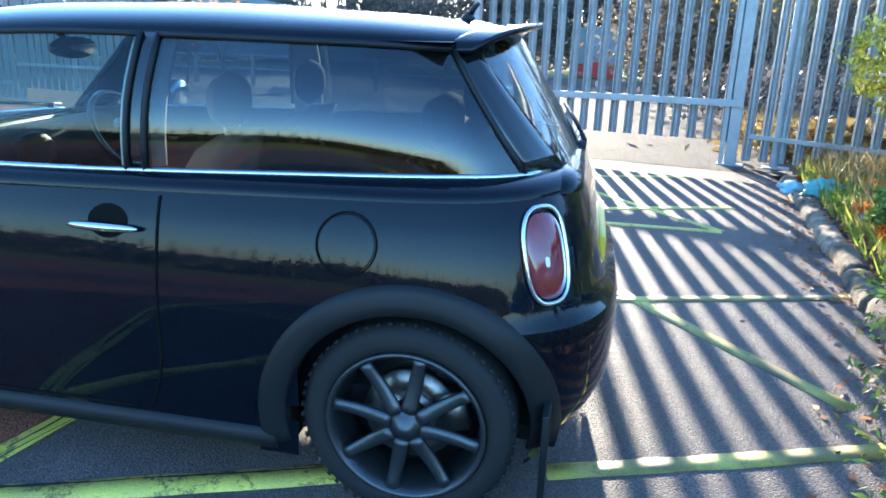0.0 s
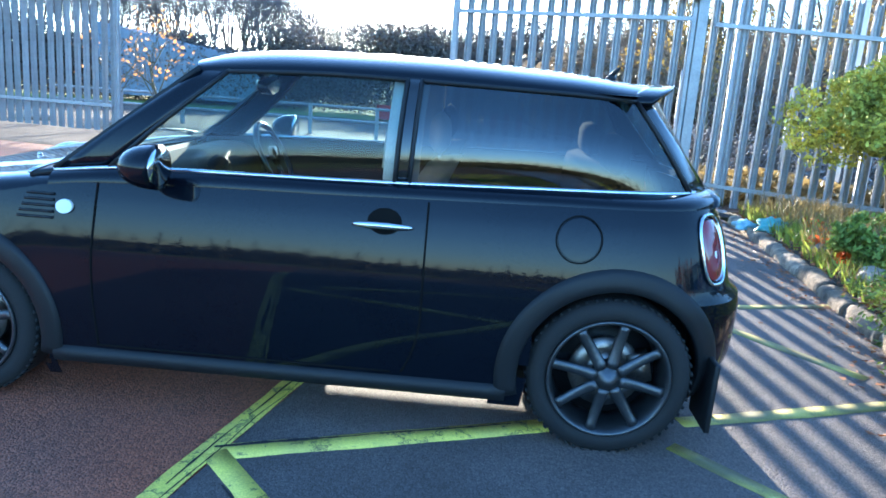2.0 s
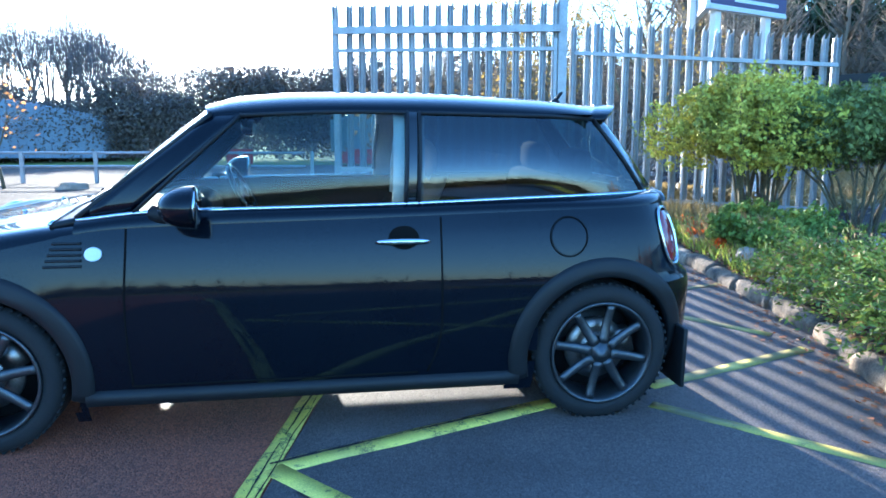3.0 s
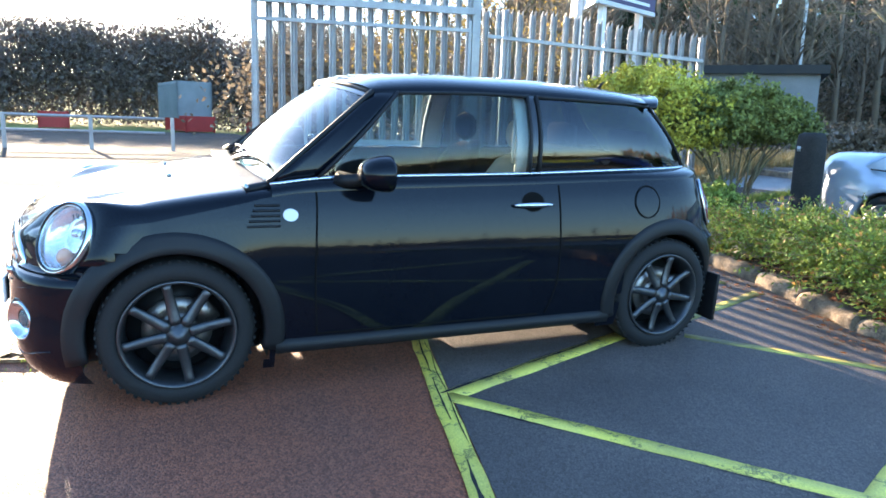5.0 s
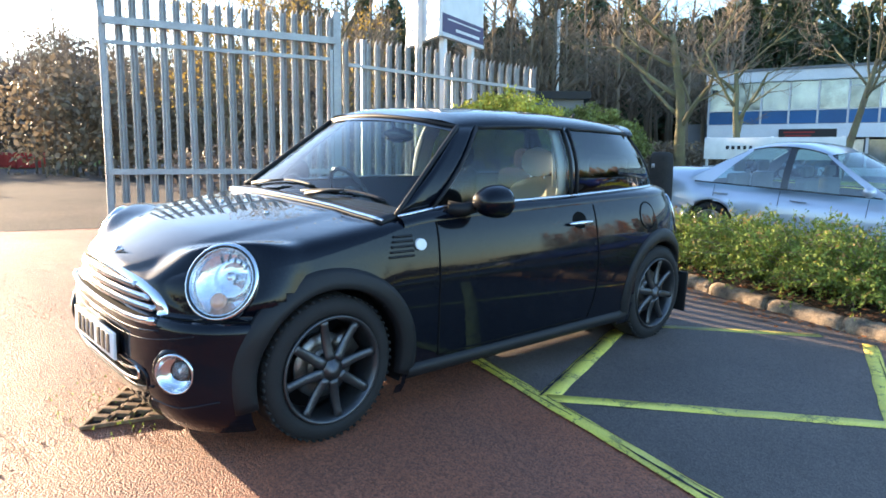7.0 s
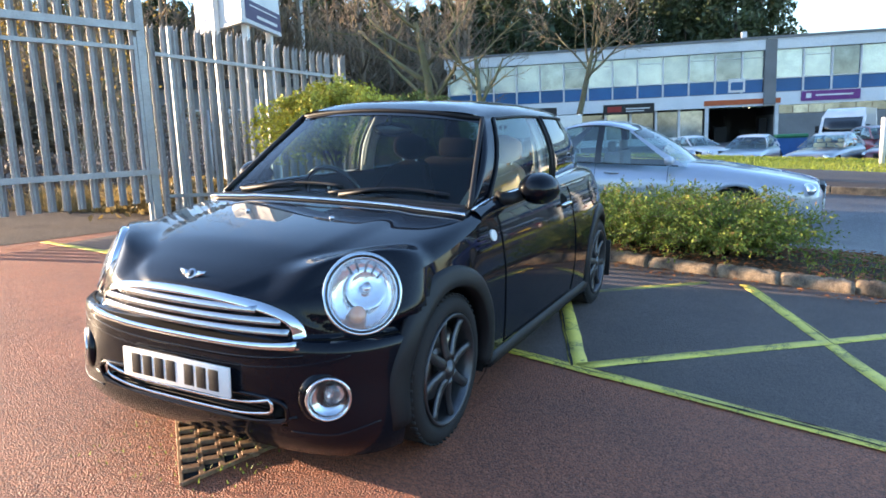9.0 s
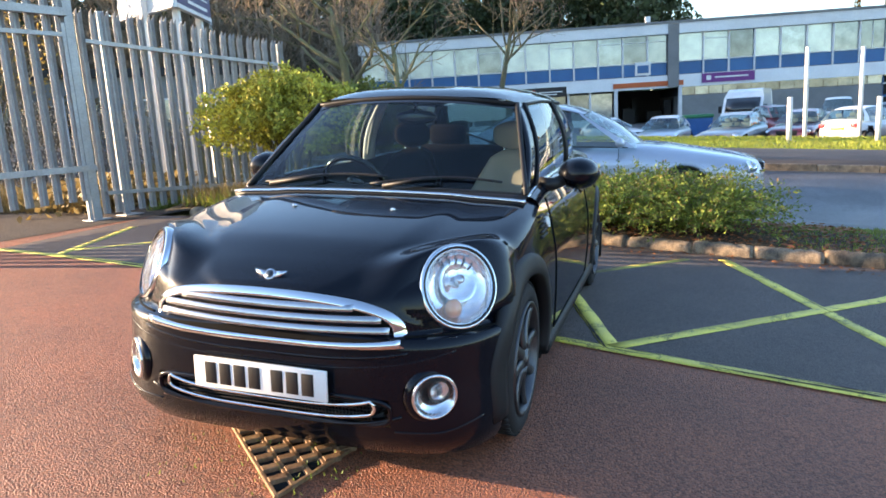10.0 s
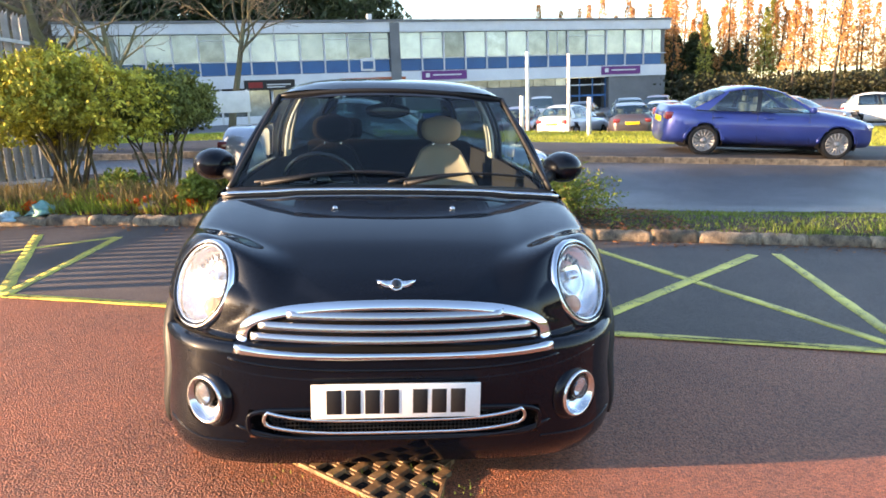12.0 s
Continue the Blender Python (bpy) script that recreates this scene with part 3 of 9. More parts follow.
belt_y = curve_through([(-0.86, 0.705), (-0.6, 0.70), (0.0, 0.692), (0.42, 0.678), (1.0, 0.64), (1.38, 0.575), (1.52, 0.50), (1.60, 0.38)])
rail_z = curve_through([(-0.37, 1.298), (0.2, 1.322), (1.0, 1.312), (1.33, 1.298)])
rail_y = curve_through([(-0.37, 0.55), (0.2, 0.57), (0.8, 0.55), (1.15, 0.485), (1.33, 0.40)])
roof_z = curve_through([(-0.44, 1.335), (-0.30, 1.378), (0.0, 1.402), (0.45, 1.407), (1.0, 1.388), (1.3, 1.362), (1.46, 1.345)])


def nose_power(z):
    """Square-cornered bumper, rounder wings above it."""
    return 4.0 + 1.0 * (1 - smooth(0.2, 0.42, z)) - 1.05 * smooth(0.535, 0.558, z)


def nose_half(z, t=1.0):
    """The half width ahead of the doors, a little flared round the front wheels."""
    return half(z) + 0.017 * (1 - smooth(0.56, 0.70, z)) * smooth(0.0, 0.35, t)


def side_y(x, z):
    """The body's half width at a station and height."""
    w = half(z)
    if x < X0F:
        t = min(1.0, (X0F - x) / (X0F - nose(z)))
        e = nose_power(z)
        return nose_half(z, t) * max(0.0, 1 - t ** e) ** (1 / e)
    if x > X0R:
        t = min(1.0, (x - X0R) / (tail(z) - X0R))
        return w * max(0.0, 1 - t ** 4) ** 0.25
    return w


def arch_y(x, z):
    """The half width under the arch lips, which bridge the step over the bumper."""
    if x >= X0F:
        return max(side_y(x, z), 0.63)
    t = min(1.0, (X0F - x) / (X0F - nose(z)))
    e = 4.0 + 1.0 * (1 - smooth(0.2, 0.42, z)) - 1.05 * smooth(0.48, 0.72, z)
    return max(nose_half(z, t) * max(0.0, 1 - t ** e) ** (1 / e), 0.63)


def face_x(y, z):
    """The front face at a half width and height."""
    k = min(1.0, abs(y) / nose_half(z))
    e = nose_power(z)
    return X0F - (X0F - nose(z)) * (1 - k ** e) ** (1 / e)


def roll(k):
    """The bonnet's section from its crown to the rolled edge."""
    return 1 - 0.40 * k ** 2.4 - 0.60 * k ** 26 - 0.075 * smooth(0.50, 0.66, k) * (1 - k ** 8)


def dome_z(x, y):
    """The top of the wings and bonnet."""
    ye = max(1e-4, side_y(x, shoulder(x)))
    k = min(1.0, abs(y) / ye)
    lo = shoulder(x)
    return lo + (max(crown(x), lo) - lo) * roll(k)


def headlamp_seat(sgn):
    """The pose of a headlamp, z out along its axis."""
    up = Vector((0.072, 0, 0.130)).normalized()
    across = Vector((0.088, sgn * 0.118, -0.02)).normalized()
    nrm = across.cross(up).normalized()
    if nrm.x > 0:
        nrm = -nrm
    up = (up - nrm * up.dot(nrm)).normalized()
    m = Matrix((up.cross(nrm).normalized(), up, nrm)).transposed().to_4x4()
    m.translation = Vector((-1.621, sgn * 0.624, 0.681)) + nrm * 0.006
    return m


def fog_seat(sgn):
    """The pose of a fog lamp, z out along its axis."""
    fy = sgn * 0.607
    fn = Vector((-0.80, sgn * 0.60, 0.02)).normalized()
    fa = Vector((0, 0, 1)).cross(fn).normalized()
    m = Matrix((fa, fn.cross(fa).normalized(), fn)).transposed().to_4x4()
    m.translation = Vector((face_x(fy, 0.352) - 0.004, fy, 0.352)) - fn * 0.010
    return m


def drop_base(bm):
    """Take away the largest flat cap of a domed skin."""
    caps = [f for f in bm.faces if len(f.verts) > 8]
    bmesh.ops.delete(bm, geom=[max(caps, key=lambda f: f.calc_area())], context="FACES_ONLY")


def in_arch(x, z, r):
    return any((x - s * WB) ** 2 + (z - TYRE) ** 2 < r * r for s in (-1, 1))


def build_mini():
    car = thing("hatchback_car", "glossy black three-door hatchback with dark alloy wheels parked on the lot", "car", at=LOT)
    # side and end shell, split into panels by where each face lies
    panels = {}

    def panel_of(x, z):
        if x < -1.05 and z < 0.545:
            return "front_bumper"
        if x < -0.68:
            return "front_wing"
        if x < 0.53:
            return "door"
        if x > 1.35 and z < 0.60:
            return "rear_bumper"
        if x > 1.62:
            return "tailgate"
        return "rear_quarter_panel"

    levels = [0.115, 0.135, 0.165, 0.20, 0.24, 0.265, 0.29, 0.315, 0.34, 0.37, 0.40, 0.43, 0.46, 0.505, 0.535, 0.5425, 0.550, 0.558, 0.585, 0.60, 0.615, 0.635, 0.66, 0.72, 0.78, 0.84, 0.88, 0.93]
    xs_mid = [X0F + (X0R - X0F) * i / 68 for i in range(1, 68)]

    def height_at(level, top):
        """Level lines up to the bumper's edge, then spread evenly to the shoulder."""
        return level if level <= 0.558 else lerp(0.558, max(top, 0.5585), (level - 0.558) / (0.93 - 0.558))

    def station_point(kind, v, frac):
        """kind n: nose, m: middle, t: tail; frac 0..1 up the side."""
        if kind == "m":
            x = v
            z = height_at(frac, shoulder(x))
            return x, side_y(x, z), z
        end = nose if kind == "n" else tail
        x0 = X0F if kind == "n" else X0R
        x = x0 + (end(0.58) - x0) * v[0] ** 0.6
        zt = shoulder(x)
        z = height_at(frac, zt)
        e = 2 / (nose_power(z) if kind == "n" else 4.0)
        w = nose_half(z, v[0] ** e) if kind == "n" else half(z)
        return x0 + (end(z) - x0) * v[0] ** e, w * v[1] ** e, z

    def end_fracs(k=84):
        out = []
        for i in range(k + 1):
            a = math.pi / 2 * i / k
            c, s = math.cos(a), math.sin(a)
            out.append((max(0.0, c), max(0.0, s)))
        return out

    stations = [("n", v) for v in end_fracs()] + [("m", v) for v in xs_mid] + [("t", v) for v in reversed(end_fracs())]
    fr = levels
    for sgn in (-1, 1):
        pts = [[station_point(k, v, f) for f in fr] for k, v in stations]
        for i in range(len(pts) - 1):
            for j in range(len(fr) - 1):
                q = [pts[i][j], pts[i + 1][j], pts[i + 1][j + 1], pts[i][j + 1]]
                cx, cz = sum(p[0] for p in q) / 4, sum(p[2] for p in q) / 4
                cy = sum(p[1] for p in q) / 4
                if in_arch(cx, cz, 0.368) and cy > 0.45:
                    continue
                if cz < 0.19 and -0.86 < cx < 0.86:
                    continue
                if cx < -1.6 and 0.24 < cz < 0.34 and cy < 0.455:
                    continue
                key = panel_of(cx, cz)
                name = key if key in ("front_bumper", "rear_bumper", "tailgate") else key + ("|l" if sgn < 0 else "|r")
                bm, vv = panels.setdefault(name, (B(), {}))
                ids = [(sgn, i, j), (sgn, i + 1, j), (sgn, i + 1, j + 1), (sgn, i, j + 1)]
                row = []
                for n_id, p in zip(ids, q):
                    if n_id not in vv:
                        vv[n_id] = bm.verts.new((p[0], sgn * p[1], p[2]))
                    row.append(vv[n_id])
                if sgn > 0:
                    row.reverse()
                bm.faces.new(row)
    seats = []
    for sgn in (-1, 1):
        seats += [(headlamp_seat(sgn), 0.144, 0.10, 0.95), (fog_seat(sgn), 0.078, 0.06, 1.0)]

    def swell(bm):
        """Let the wing and bonnet skin rise to the headlamps' rims."""
        for sgn in (-1, 1):
            m = headlamp_seat(sgn)
            inv = m.inverted()
            for v in bm.verts:
                q = inv @ v.co
                if v.co.y * sgn < 0 or not -0.13 < q.z < 0.0:
                    continue
                w = (1 - smooth(0.150, 0.150 + 0.20, math.hypot(q.x / 0.97, q.y))) * smooth(0.552, 0.60, v.co.z) * smooth(-0.13, -0.07, q.z)
                q.z -= w * (q.z + 0.002)
                v.co = m @ q

    def sink(bm):
        """Cut a clean hole for each lamp and set the piece back as its bucket."""
        for m, rim, deep, k in seats:
            inv = m.inverted()

            def rho(v):
                q = inv @ v.co
                return math.hypot(q.x / k, q.y) if abs(q.z) < 0.14 else 9.0
            ring = []
            for e in list(bm.edges):
                a, b = e.verts
                ra, rb = rho(a), rho(b)
                if (ra < rim) == (rb < rim) or max(ra, rb) > 5:
                    continue
                lo, hi = (0.0, 1.0)
                for _ in range(18):
                    mid = (lo + hi) / 2
                    q = inv @ a.co.lerp(b.co, mid)
                    if (math.hypot(q.x / k, q.y) < rim) == (ra < rim):
                        lo = mid
                    else:
                        hi = mid
                ring.append(bmesh.utils.edge_split(e, a, hi)[1])
            if not ring:
                continue
            bmesh.ops.connect_verts(bm, verts=ring)
            inside = [f for f in bm.faces if all(rho(v) < rim + 0.0006 for v in f.verts)]
            cut = bmesh.ops.split(bm, geom=inside)
            for v in cut["geom"]:
                if isinstance(v, bmesh.types.BMVert):
                    q = inv @ v.co
                    v.co = m @ Vector((q.x, q.y, q.z - deep))

    made = {}
    for key, (bm, _) in panels.items():
        bmesh.ops.remove_doubles(bm, verts=bm.verts, dist=0.0004)
        if key.startswith("front_wing"):
            swell(bm)
        if key.startswith("front"):
            sink(bm)
        made[key] = part(key.split("|")[0], bm, PAINT_BLACK, car)
    # bonnet and the rolled tops of the wings
    bonnet, ledge = B(), B()

    tops = [station_point(k, v, levels[-1]) for k, v in stations if k == "n" or (k == "m" and v < -0.84)]
    ks = [math.sin((j / 110 - 0.5) * math.pi) for j in range(111)]
    grid = [[bonnet.verts.new((x, y * k, z + (max(crown(x), z) - z) * roll(abs(k)))) for k in ks] for x, y, z in tops]
    for ra, rb_ in zip(grid, grid[1:]):
        for j in range(110):
            bonnet.faces.new((ra[j], rb_[j], rb_[j + 1], ra[j + 1]))
    bmesh.ops.remove_doubles(bonnet, verts=bonnet.verts, dist=0.0004)
    face_out(bonnet, (-1.0, 0, 0.5))
    swell(bonnet)
    sink(bonnet)
    part("bonnet", bonnet, PAINT_BLACK, car)
    for sgn in (-1, 1):
        def fl(u, v, sgn=sgn):
            x = lerp(-0.86, 1.60, u)
            zs = shoulder(x)
            ye = side_y(x, zs)
            yb, zb = belt_y(x) - 0.012, belt_z(x)
            a = v * math.pi / 2
            return Vector((x, sgn * (yb + (ye - yb) * math.cos(a)), zs + (zb - zs) * math.sin(a)))
        sheet(ledge, fl, 60, 8)
    def fr_(u, v):
        y = lerp(-0.38, 0.38, u)
        a = v * math.pi / 2
        x = 1.60 + 0.03 * (1 - (y / 0.38) ** 2)
        xe = 1.665
        return Vector((x + (xe - x) * math.cos(a), y, 0.93 + 0.05 * math.sin(a)))
    sheet(ledge, fr_, 10, 4)
    for sgn in (-1, 1):
        def fcorner(u, v, sgn=sgn):
            a = u * math.pi / 2
            x = 1.598 + 0.067 * math.sin(a)
            y = lerp(side_y(1.598, 0.93), 0.375, u ** 1.6) if u > 0 else side_y(1.598, 0.93)
            b = v * math.pi / 2
            return Vector((1.598 + (x - 1.598) * math.cos(b), sgn * (0.368 + (y - 0.368) * math.cos(b)), 0.928 + 0.052 * math.sin(b)))
        sheet(ledge, fcorner, 10, 5)
    part("shoulder_panel", ledge, PAINT_BLACK, car)

    # roof
    roof = B()
    def froof(u, v):
        k = (v - 0.5) * 2
        xf = -0.37 - 0.065 * (1 - k * k)
        xr = 1.30 + 0.13 * (1 - abs(k) ** 3)
        x = lerp(xf, xr, u)
        yr = rail_y(max(-0.37, min(1.33, x)))
        zr = rail_z(max(-0.37, min(1.33, x)))
        return Vector((x, yr * math.sin(k * math.pi / 2), zr + (roof_z(x) - zr) * max(0, 1 - abs(math.sin(k * math.pi / 2)) ** 3.4) ** 0.60))
    sheet(roof, froof, 40, 36)
    part("roof", roof, PAINT_BLACK, car, "gloss black painted roof")
    sp = B()
    def fsp(u, v):
        k = (v - 0.5) * 2
        xr = 1.30 + 0.13 * (1 - abs(k) ** 3)
        y = 0.445 * k
        x = lerp(xr - 0.06, xr + 0.055 - 0.02 * k * k, u)
        return Vector((x, y, roof_z(min(x, 1.40)) - 0.018 * k * k - 0.055 * abs(k) ** 6 + 0.012 * u + 0.004))
    sheet(sp, fsp, 8, 24, (-0.006, 0, -0.020))
    part("roof_spoiler", sp, PAINT_BLACK, car)
    aer = B()
    lathe(aer, [(0.0, 0.0), (0.026, 0.002), (0.022, 0.014), (0.012, 0.024), (0.0, 0.028)], 14, Matrix.Translation((1.24, 0.0, 1.366)))
    tube(aer, [(1.242, 0, 1.385), (1.262, 0, 1.412), (1.276, 0, 1.425)], [0.011, 0.009, 0.006], 8)
    part("aerial_base", aer, PLASTIC_BLACK, car, "stubby black roof aerial")

    # glazing and pillars
    def side_point(sgn, xb, xt, t):
        yb, zb = belt_y(xb), belt_z(xb)
        yt, zt = rail_y(xt), rail_z(xt)
        bul = 0.034 * math.sin(math.pi * t)
        return Vector((lerp(xb, xt, t), sgn * (lerp(yb, yt, t) + bul), lerp(zb, zt, t)))

    bands = [("front_pillar", -0.86, -0.655, -0.37, -0.255, PAINT_BLACK, 0, 1, ""),
             ("door_window", -0.655, 0.395, -0.255, 0.41, GLASS_CLEAR, 0, 1, "clear door glass"),
             ("centre_pillar", 0.395, 0.45, 0.41, 0.465, GLOSS_BLACK, 0, 1, ""),
             ("quarter_window", 0.45, 1.50, 0.465, 1.27, GLASS_TINT, 0, 1, "dark tinted quarter glass"),
             ("rear_pillar", 1.50, 1.60, 1.27, 1.33, GLOSS_BLACK, 0, 1, "")]
    for sgn in (-1, 1):
        for name, b0, b1, t0, t1, m_, lo, hi, lab in bands:
            bm = B()
            def fs(u, v, sgn=sgn, b0=b0, b1=b1, t0=t0, t1=t1):
                return side_point(sgn, lerp(b0, b1, u), lerp(t0, t1, u), v)
            solid = m_ in (PAINT_BLACK, GLOSS_BLACK)
            sheet(bm, fs, 16 if b1 - b0 > 0.3 else 4, 8, (0, -sgn * 0.03, 0) if solid else None)
            if not solid:
                face_out(bm, (0.3, 0, 0.9))
            ob = part(name, bm, m_, car, lab)
            if not solid:
                ob.visible_shadow = False
        # rubber seals round the door and quarter glass, chrome strip under them
        seal = B()
        for b0, b1, t0, t1 in ((-0.655, 0.395, -0.255, 0.41), (0.45, 1.50, 0.465, 1.27)):
            loop = [side_point(sgn, lerp(b0, b1, i / 14), lerp(t0, t1, i / 14), 0.985) for i in range(15)] + [side_point(sgn, b1, t1, 1 - i / 6) for i in range(7)]
            tube(seal, [p + Vector((0, sgn * 0.004, 0)) for p in loop], 0.009, 6)
            tube(seal, [side_point(sgn, b0, t0, i / 6) + Vector((0, sgn * 0.004, 0)) for i in range(7)], 0.009, 6)
        part("window_seal", seal, PLASTIC_BLACK, car)
        strip = B()
        tube(strip, [Vector((x, sgn * (belt_y(x) + 0.004), belt_z(x) - 0.002)) for x in [lerp(-0.86, 1.56, i / 50) for i in range(51)]], 0.0085, 8)
        part("belt_strip", strip, CHROME, car, "bright chrome waist strip")
        trim = B()
        sheet(trim, lambda u, v: side_point(sgn, lerp(0.345, 0.475, u), lerp(0.36, 0.49, u), v) + Vector((0, -sgn * 0.045, 0)), 3, 6, (0, -sgn * 0.02, 0))
        part("pillar_trim", trim, mat_trim, car, "pale inner pillar trim")
        grab = B()
        tube(grab, [Vector((0.345, sgn * 0.60, 0.99)), Vector((0.35, sgn * 0.585, 1.1)), Vector((0.37, sgn * 0.55, 1.25))], 0.010, 8)
        part("seat_belt", grab, mat_belt, car, "pale seat belt webbing")

    def ws_point(u, v):
        k = (u - 0.5) * 2
        bot = Vector((-0.86 - 0.045 * (1 - k * k), 0.702 * k, 0.905 + 0.012 * (1 - k * k)))
        top = Vector((-0.372 - 0.063 * (1 - k * k), 0.548 * k, 1.298 + 0.036 * (1 - k * k)))
        p = bot.lerp(top, v)
        nrm = Vector((-0.62, 0, 0.78))
        return p + nrm * 0.028 * math.sin(math.pi * v) * (1 - abs(k) ** 3)
    ws = B()
    sheet(ws, ws_point, 28, 14)
    face_out(ws, (0.3, 0, 0.9))
    part("windscreen", ws, GLASS_CLEAR, car, "clear laminated windscreen").visible_shadow = False
    surround = B()
    tube(surround, [ws_point(i / 24, 0.995) + Vector((-0.002, 0, 0.003)) for i in range(25)], 0.012, 6)
    for u in (0.0, 1.0):
        tube(surround, [ws_point(u, i / 10) + Vector((-0.004, 0, 0.004)) for i in range(11)], 0.012, 6)
    part("windscreen_surround", surround, PLASTIC_BLACK, car)
    hdr = B()
    sheet(hdr, lambda u, v: ws_point(lerp(0.01, 0.99, u), lerp(0.93, 0.985, v)) + Vector((-0.002, 0, 0.002)), 24, 2)
    part("windscreen_band", hdr, GLOSS_BLACK, car, "black band along the windscreen top")
    cowl = B()
    def fcowl(u, v):
        k = (u - 0.5) * 2
        p = ws_point(u, 0.0)
        q = Vector((-0.975 - 0.02 * (1 - k * k) + 0.02, 0.715 * k, dome_z(-0.95, 0.70 * k) + 0.006))
        return q.lerp(p + Vector((0.01, 0, 0.004)), v)
    sheet(cowl, fcowl, 24, 4, (0, 0, -0.02))
    part("scuttle_panel", cowl, PLASTIC_BLACK, car, "ribbed black scuttle panel")
    cs = B()
    tube(cs, [Vector((-0.972 - 0.02 * (1 - k * k) + 0.02, 0.717 * k, dome_z(-0.95, 0.70 * k) + 0.010)) for k in [(i - 15) / 15 for i in range(31)]], 0.008, 8)
    part("scuttle_strip", cs, CHROME, car, "chrome strip along the bonnet edge")
    rs = B()
    def frs(u, v):
        k = (u - 0.5) * 2
        bot = Vector((1.60 + 0.035 * (1 - k * k), 0.39 * k, 0.985))
        top = Vector((1.33 + 0.08 * (1 - k * k), 0.40 * k, 1.30 + 0.035 * (1 - k * k)))
        return bot.lerp(top, v)
    sheet(rs, frs, 14, 8)
    face_out(rs, (0.3, 0, 0.9))
    part("rear_window", rs, GLASS_REAR, car, "lightly tinted rear window").visible_shadow = False
    wp = B()
    tube(wp, [(1.655, 0.05, 0.985), (1.62, 0.16, 1.03), (1.57, 0.30, 1.08)], 0.008, 6)
    lathe(wp, [(0, 0), (0.022, 0), (0.02, 0.03), (0, 0.035)], 10, frame_at((1.64, 0.03, 0.985), (0, 1, 0), (1, 0, 0)))
    part("rear_wiper", wp, PLASTIC_BLACK, car)

    # black wheel-arch lips and sills
    for s in (-1, 1):
        for sgn in (-1, 1):
            arch = B()
            rings = []
            for i in range(41):
                a = lerp(radians(-14), radians(194), i / 40)
                ring = []
                for r, off in ((0.338, -0.10), (0.338, 0.002), (0.345, 0.010), (0.370, 0.013), (0.400, 0.011), (0.420, 0.005), (0.422, -0.014)):
                    x, z = s * WB + r * math.cos(a), TYRE + r * math.sin(a)
                    ring.append(Vector((x, sgn * (arch_y(x, min(max(0.135, z), shoulder(x))) + off), z)))
                rings.append(ring)
            ring_tube(arch, rings)
            if s > 0:
                # the body side runs on behind the lip ahead of the rear wheel
                fill = B()
                sheet(fill, lambda u, v: Vector((lerp(WB - 0.54, WB - 0.375, u), sgn * (side_y(lerp(WB - 0.54, WB - 0.375, u), lerp(0.19, 0.46, v)) - 0.003), lerp(0.19, 0.46, v))), 4, 5, (0, -sgn * 0.01, 0))
                part("lower_quarter_panel", fill, PAINT_BLACK, car)
            part("wheel_arch_trim", arch, PLASTIC_BLACK, car, "dull black plastic wheel-arch lip")
            well = B()
            def fw(u, v, s=s, sgn=sgn):
                a = lerp(radians(-20), radians(200), u)
                xw, zw = s * WB + 0.37 * math.cos(a), TYRE + 0.37 * math.sin(a)
                return Vector((xw, sgn * lerp(0.46, side_y(xw, max(0.2, zw)) - 0.01, v), zw))
            sheet(well, fw, 20, 2)
            sheet(well, lambda u, v, s=s, sgn=sgn: Vector((s * WB + lerp(-0.37, 0.37, u), sgn * 0.46, lerp(0.1, 0.70, v))), 1, 1)
            part("wheel_well", well, PLASTIC_BLACK, car)
    for sgn in (-1, 1):
        sill = B()
        rings = []
        for i in range(25):
            x = lerp(-0.85, 0.86, i / 24)
            rings.append([Vector((x, sgn * (0.70), 0.185)), Vector((x, sgn * (0.775), 0.182)), Vector((x, sgn * 0.812, 0.192)), Vector((x, sgn * 0.822, 0.225)), Vector((x, sgn * 0.805, 0.255)), Vector((x, sgn * 0.70, 0.265))])
        ring_tube(sill, rings)
        part("sill_trim", sill, PLASTIC_BLACK, car, "dull black plastic sill")
        flap = B()
        box(flap, (1.605, sgn * 0.60, 0.13), (1.625, sgn * 0.80, 0.40), bevel=0.004)
        part("mud_flap", flap, PLASTIC_BLACK, car)
    under = B()
    box(under, (-1.66, -0.62, 0.17), (-0.86, 0.62, 0.30))
    # carried out to the far sill to keep sun from under the front half
    box(under, (-0.86, -0.70, 0.165), (-0.05, 0.79, 0.25))
    # unseen block added to cut off the strip of sun under the front half
    box(under, (-0.80, 0.64, 0.140), (-0.08, 0.78, 0.20), bevel=0.02)
    box(under, (-0.05, -0.68, 0.168), (0.86, 0.68, 0.25))
    tube(under, [(-0.9, -0.1, 0.15), (0.2, -0.05, 0.145), (1.2, 0.2, 0.16)], 0.04, 8)
    box(under, (0.86, -0.50, 0.18), (1.66, 0.50, 0.34))
    # unseen block added behind the far front wheel to stop a patch of sun
    box(under, (-0.93, 0.44, 0.12), (-0.84, 0.76, 0.30), bevel=0.01)
    part("underbody", under, PLASTIC_BLACK, car)

    # wheels
    def wheel(sgn):
        root = B()
        turn = frame_at((0, 0, 0), (1, 0, 0), (0, 0, 1))  # lathe axis along -y
        if sgn > 0:
            turn = pose(0, 0, 0, -90, 0, 0)
        else:
            turn = pose(0, 0, 0, 90, 0, 0)
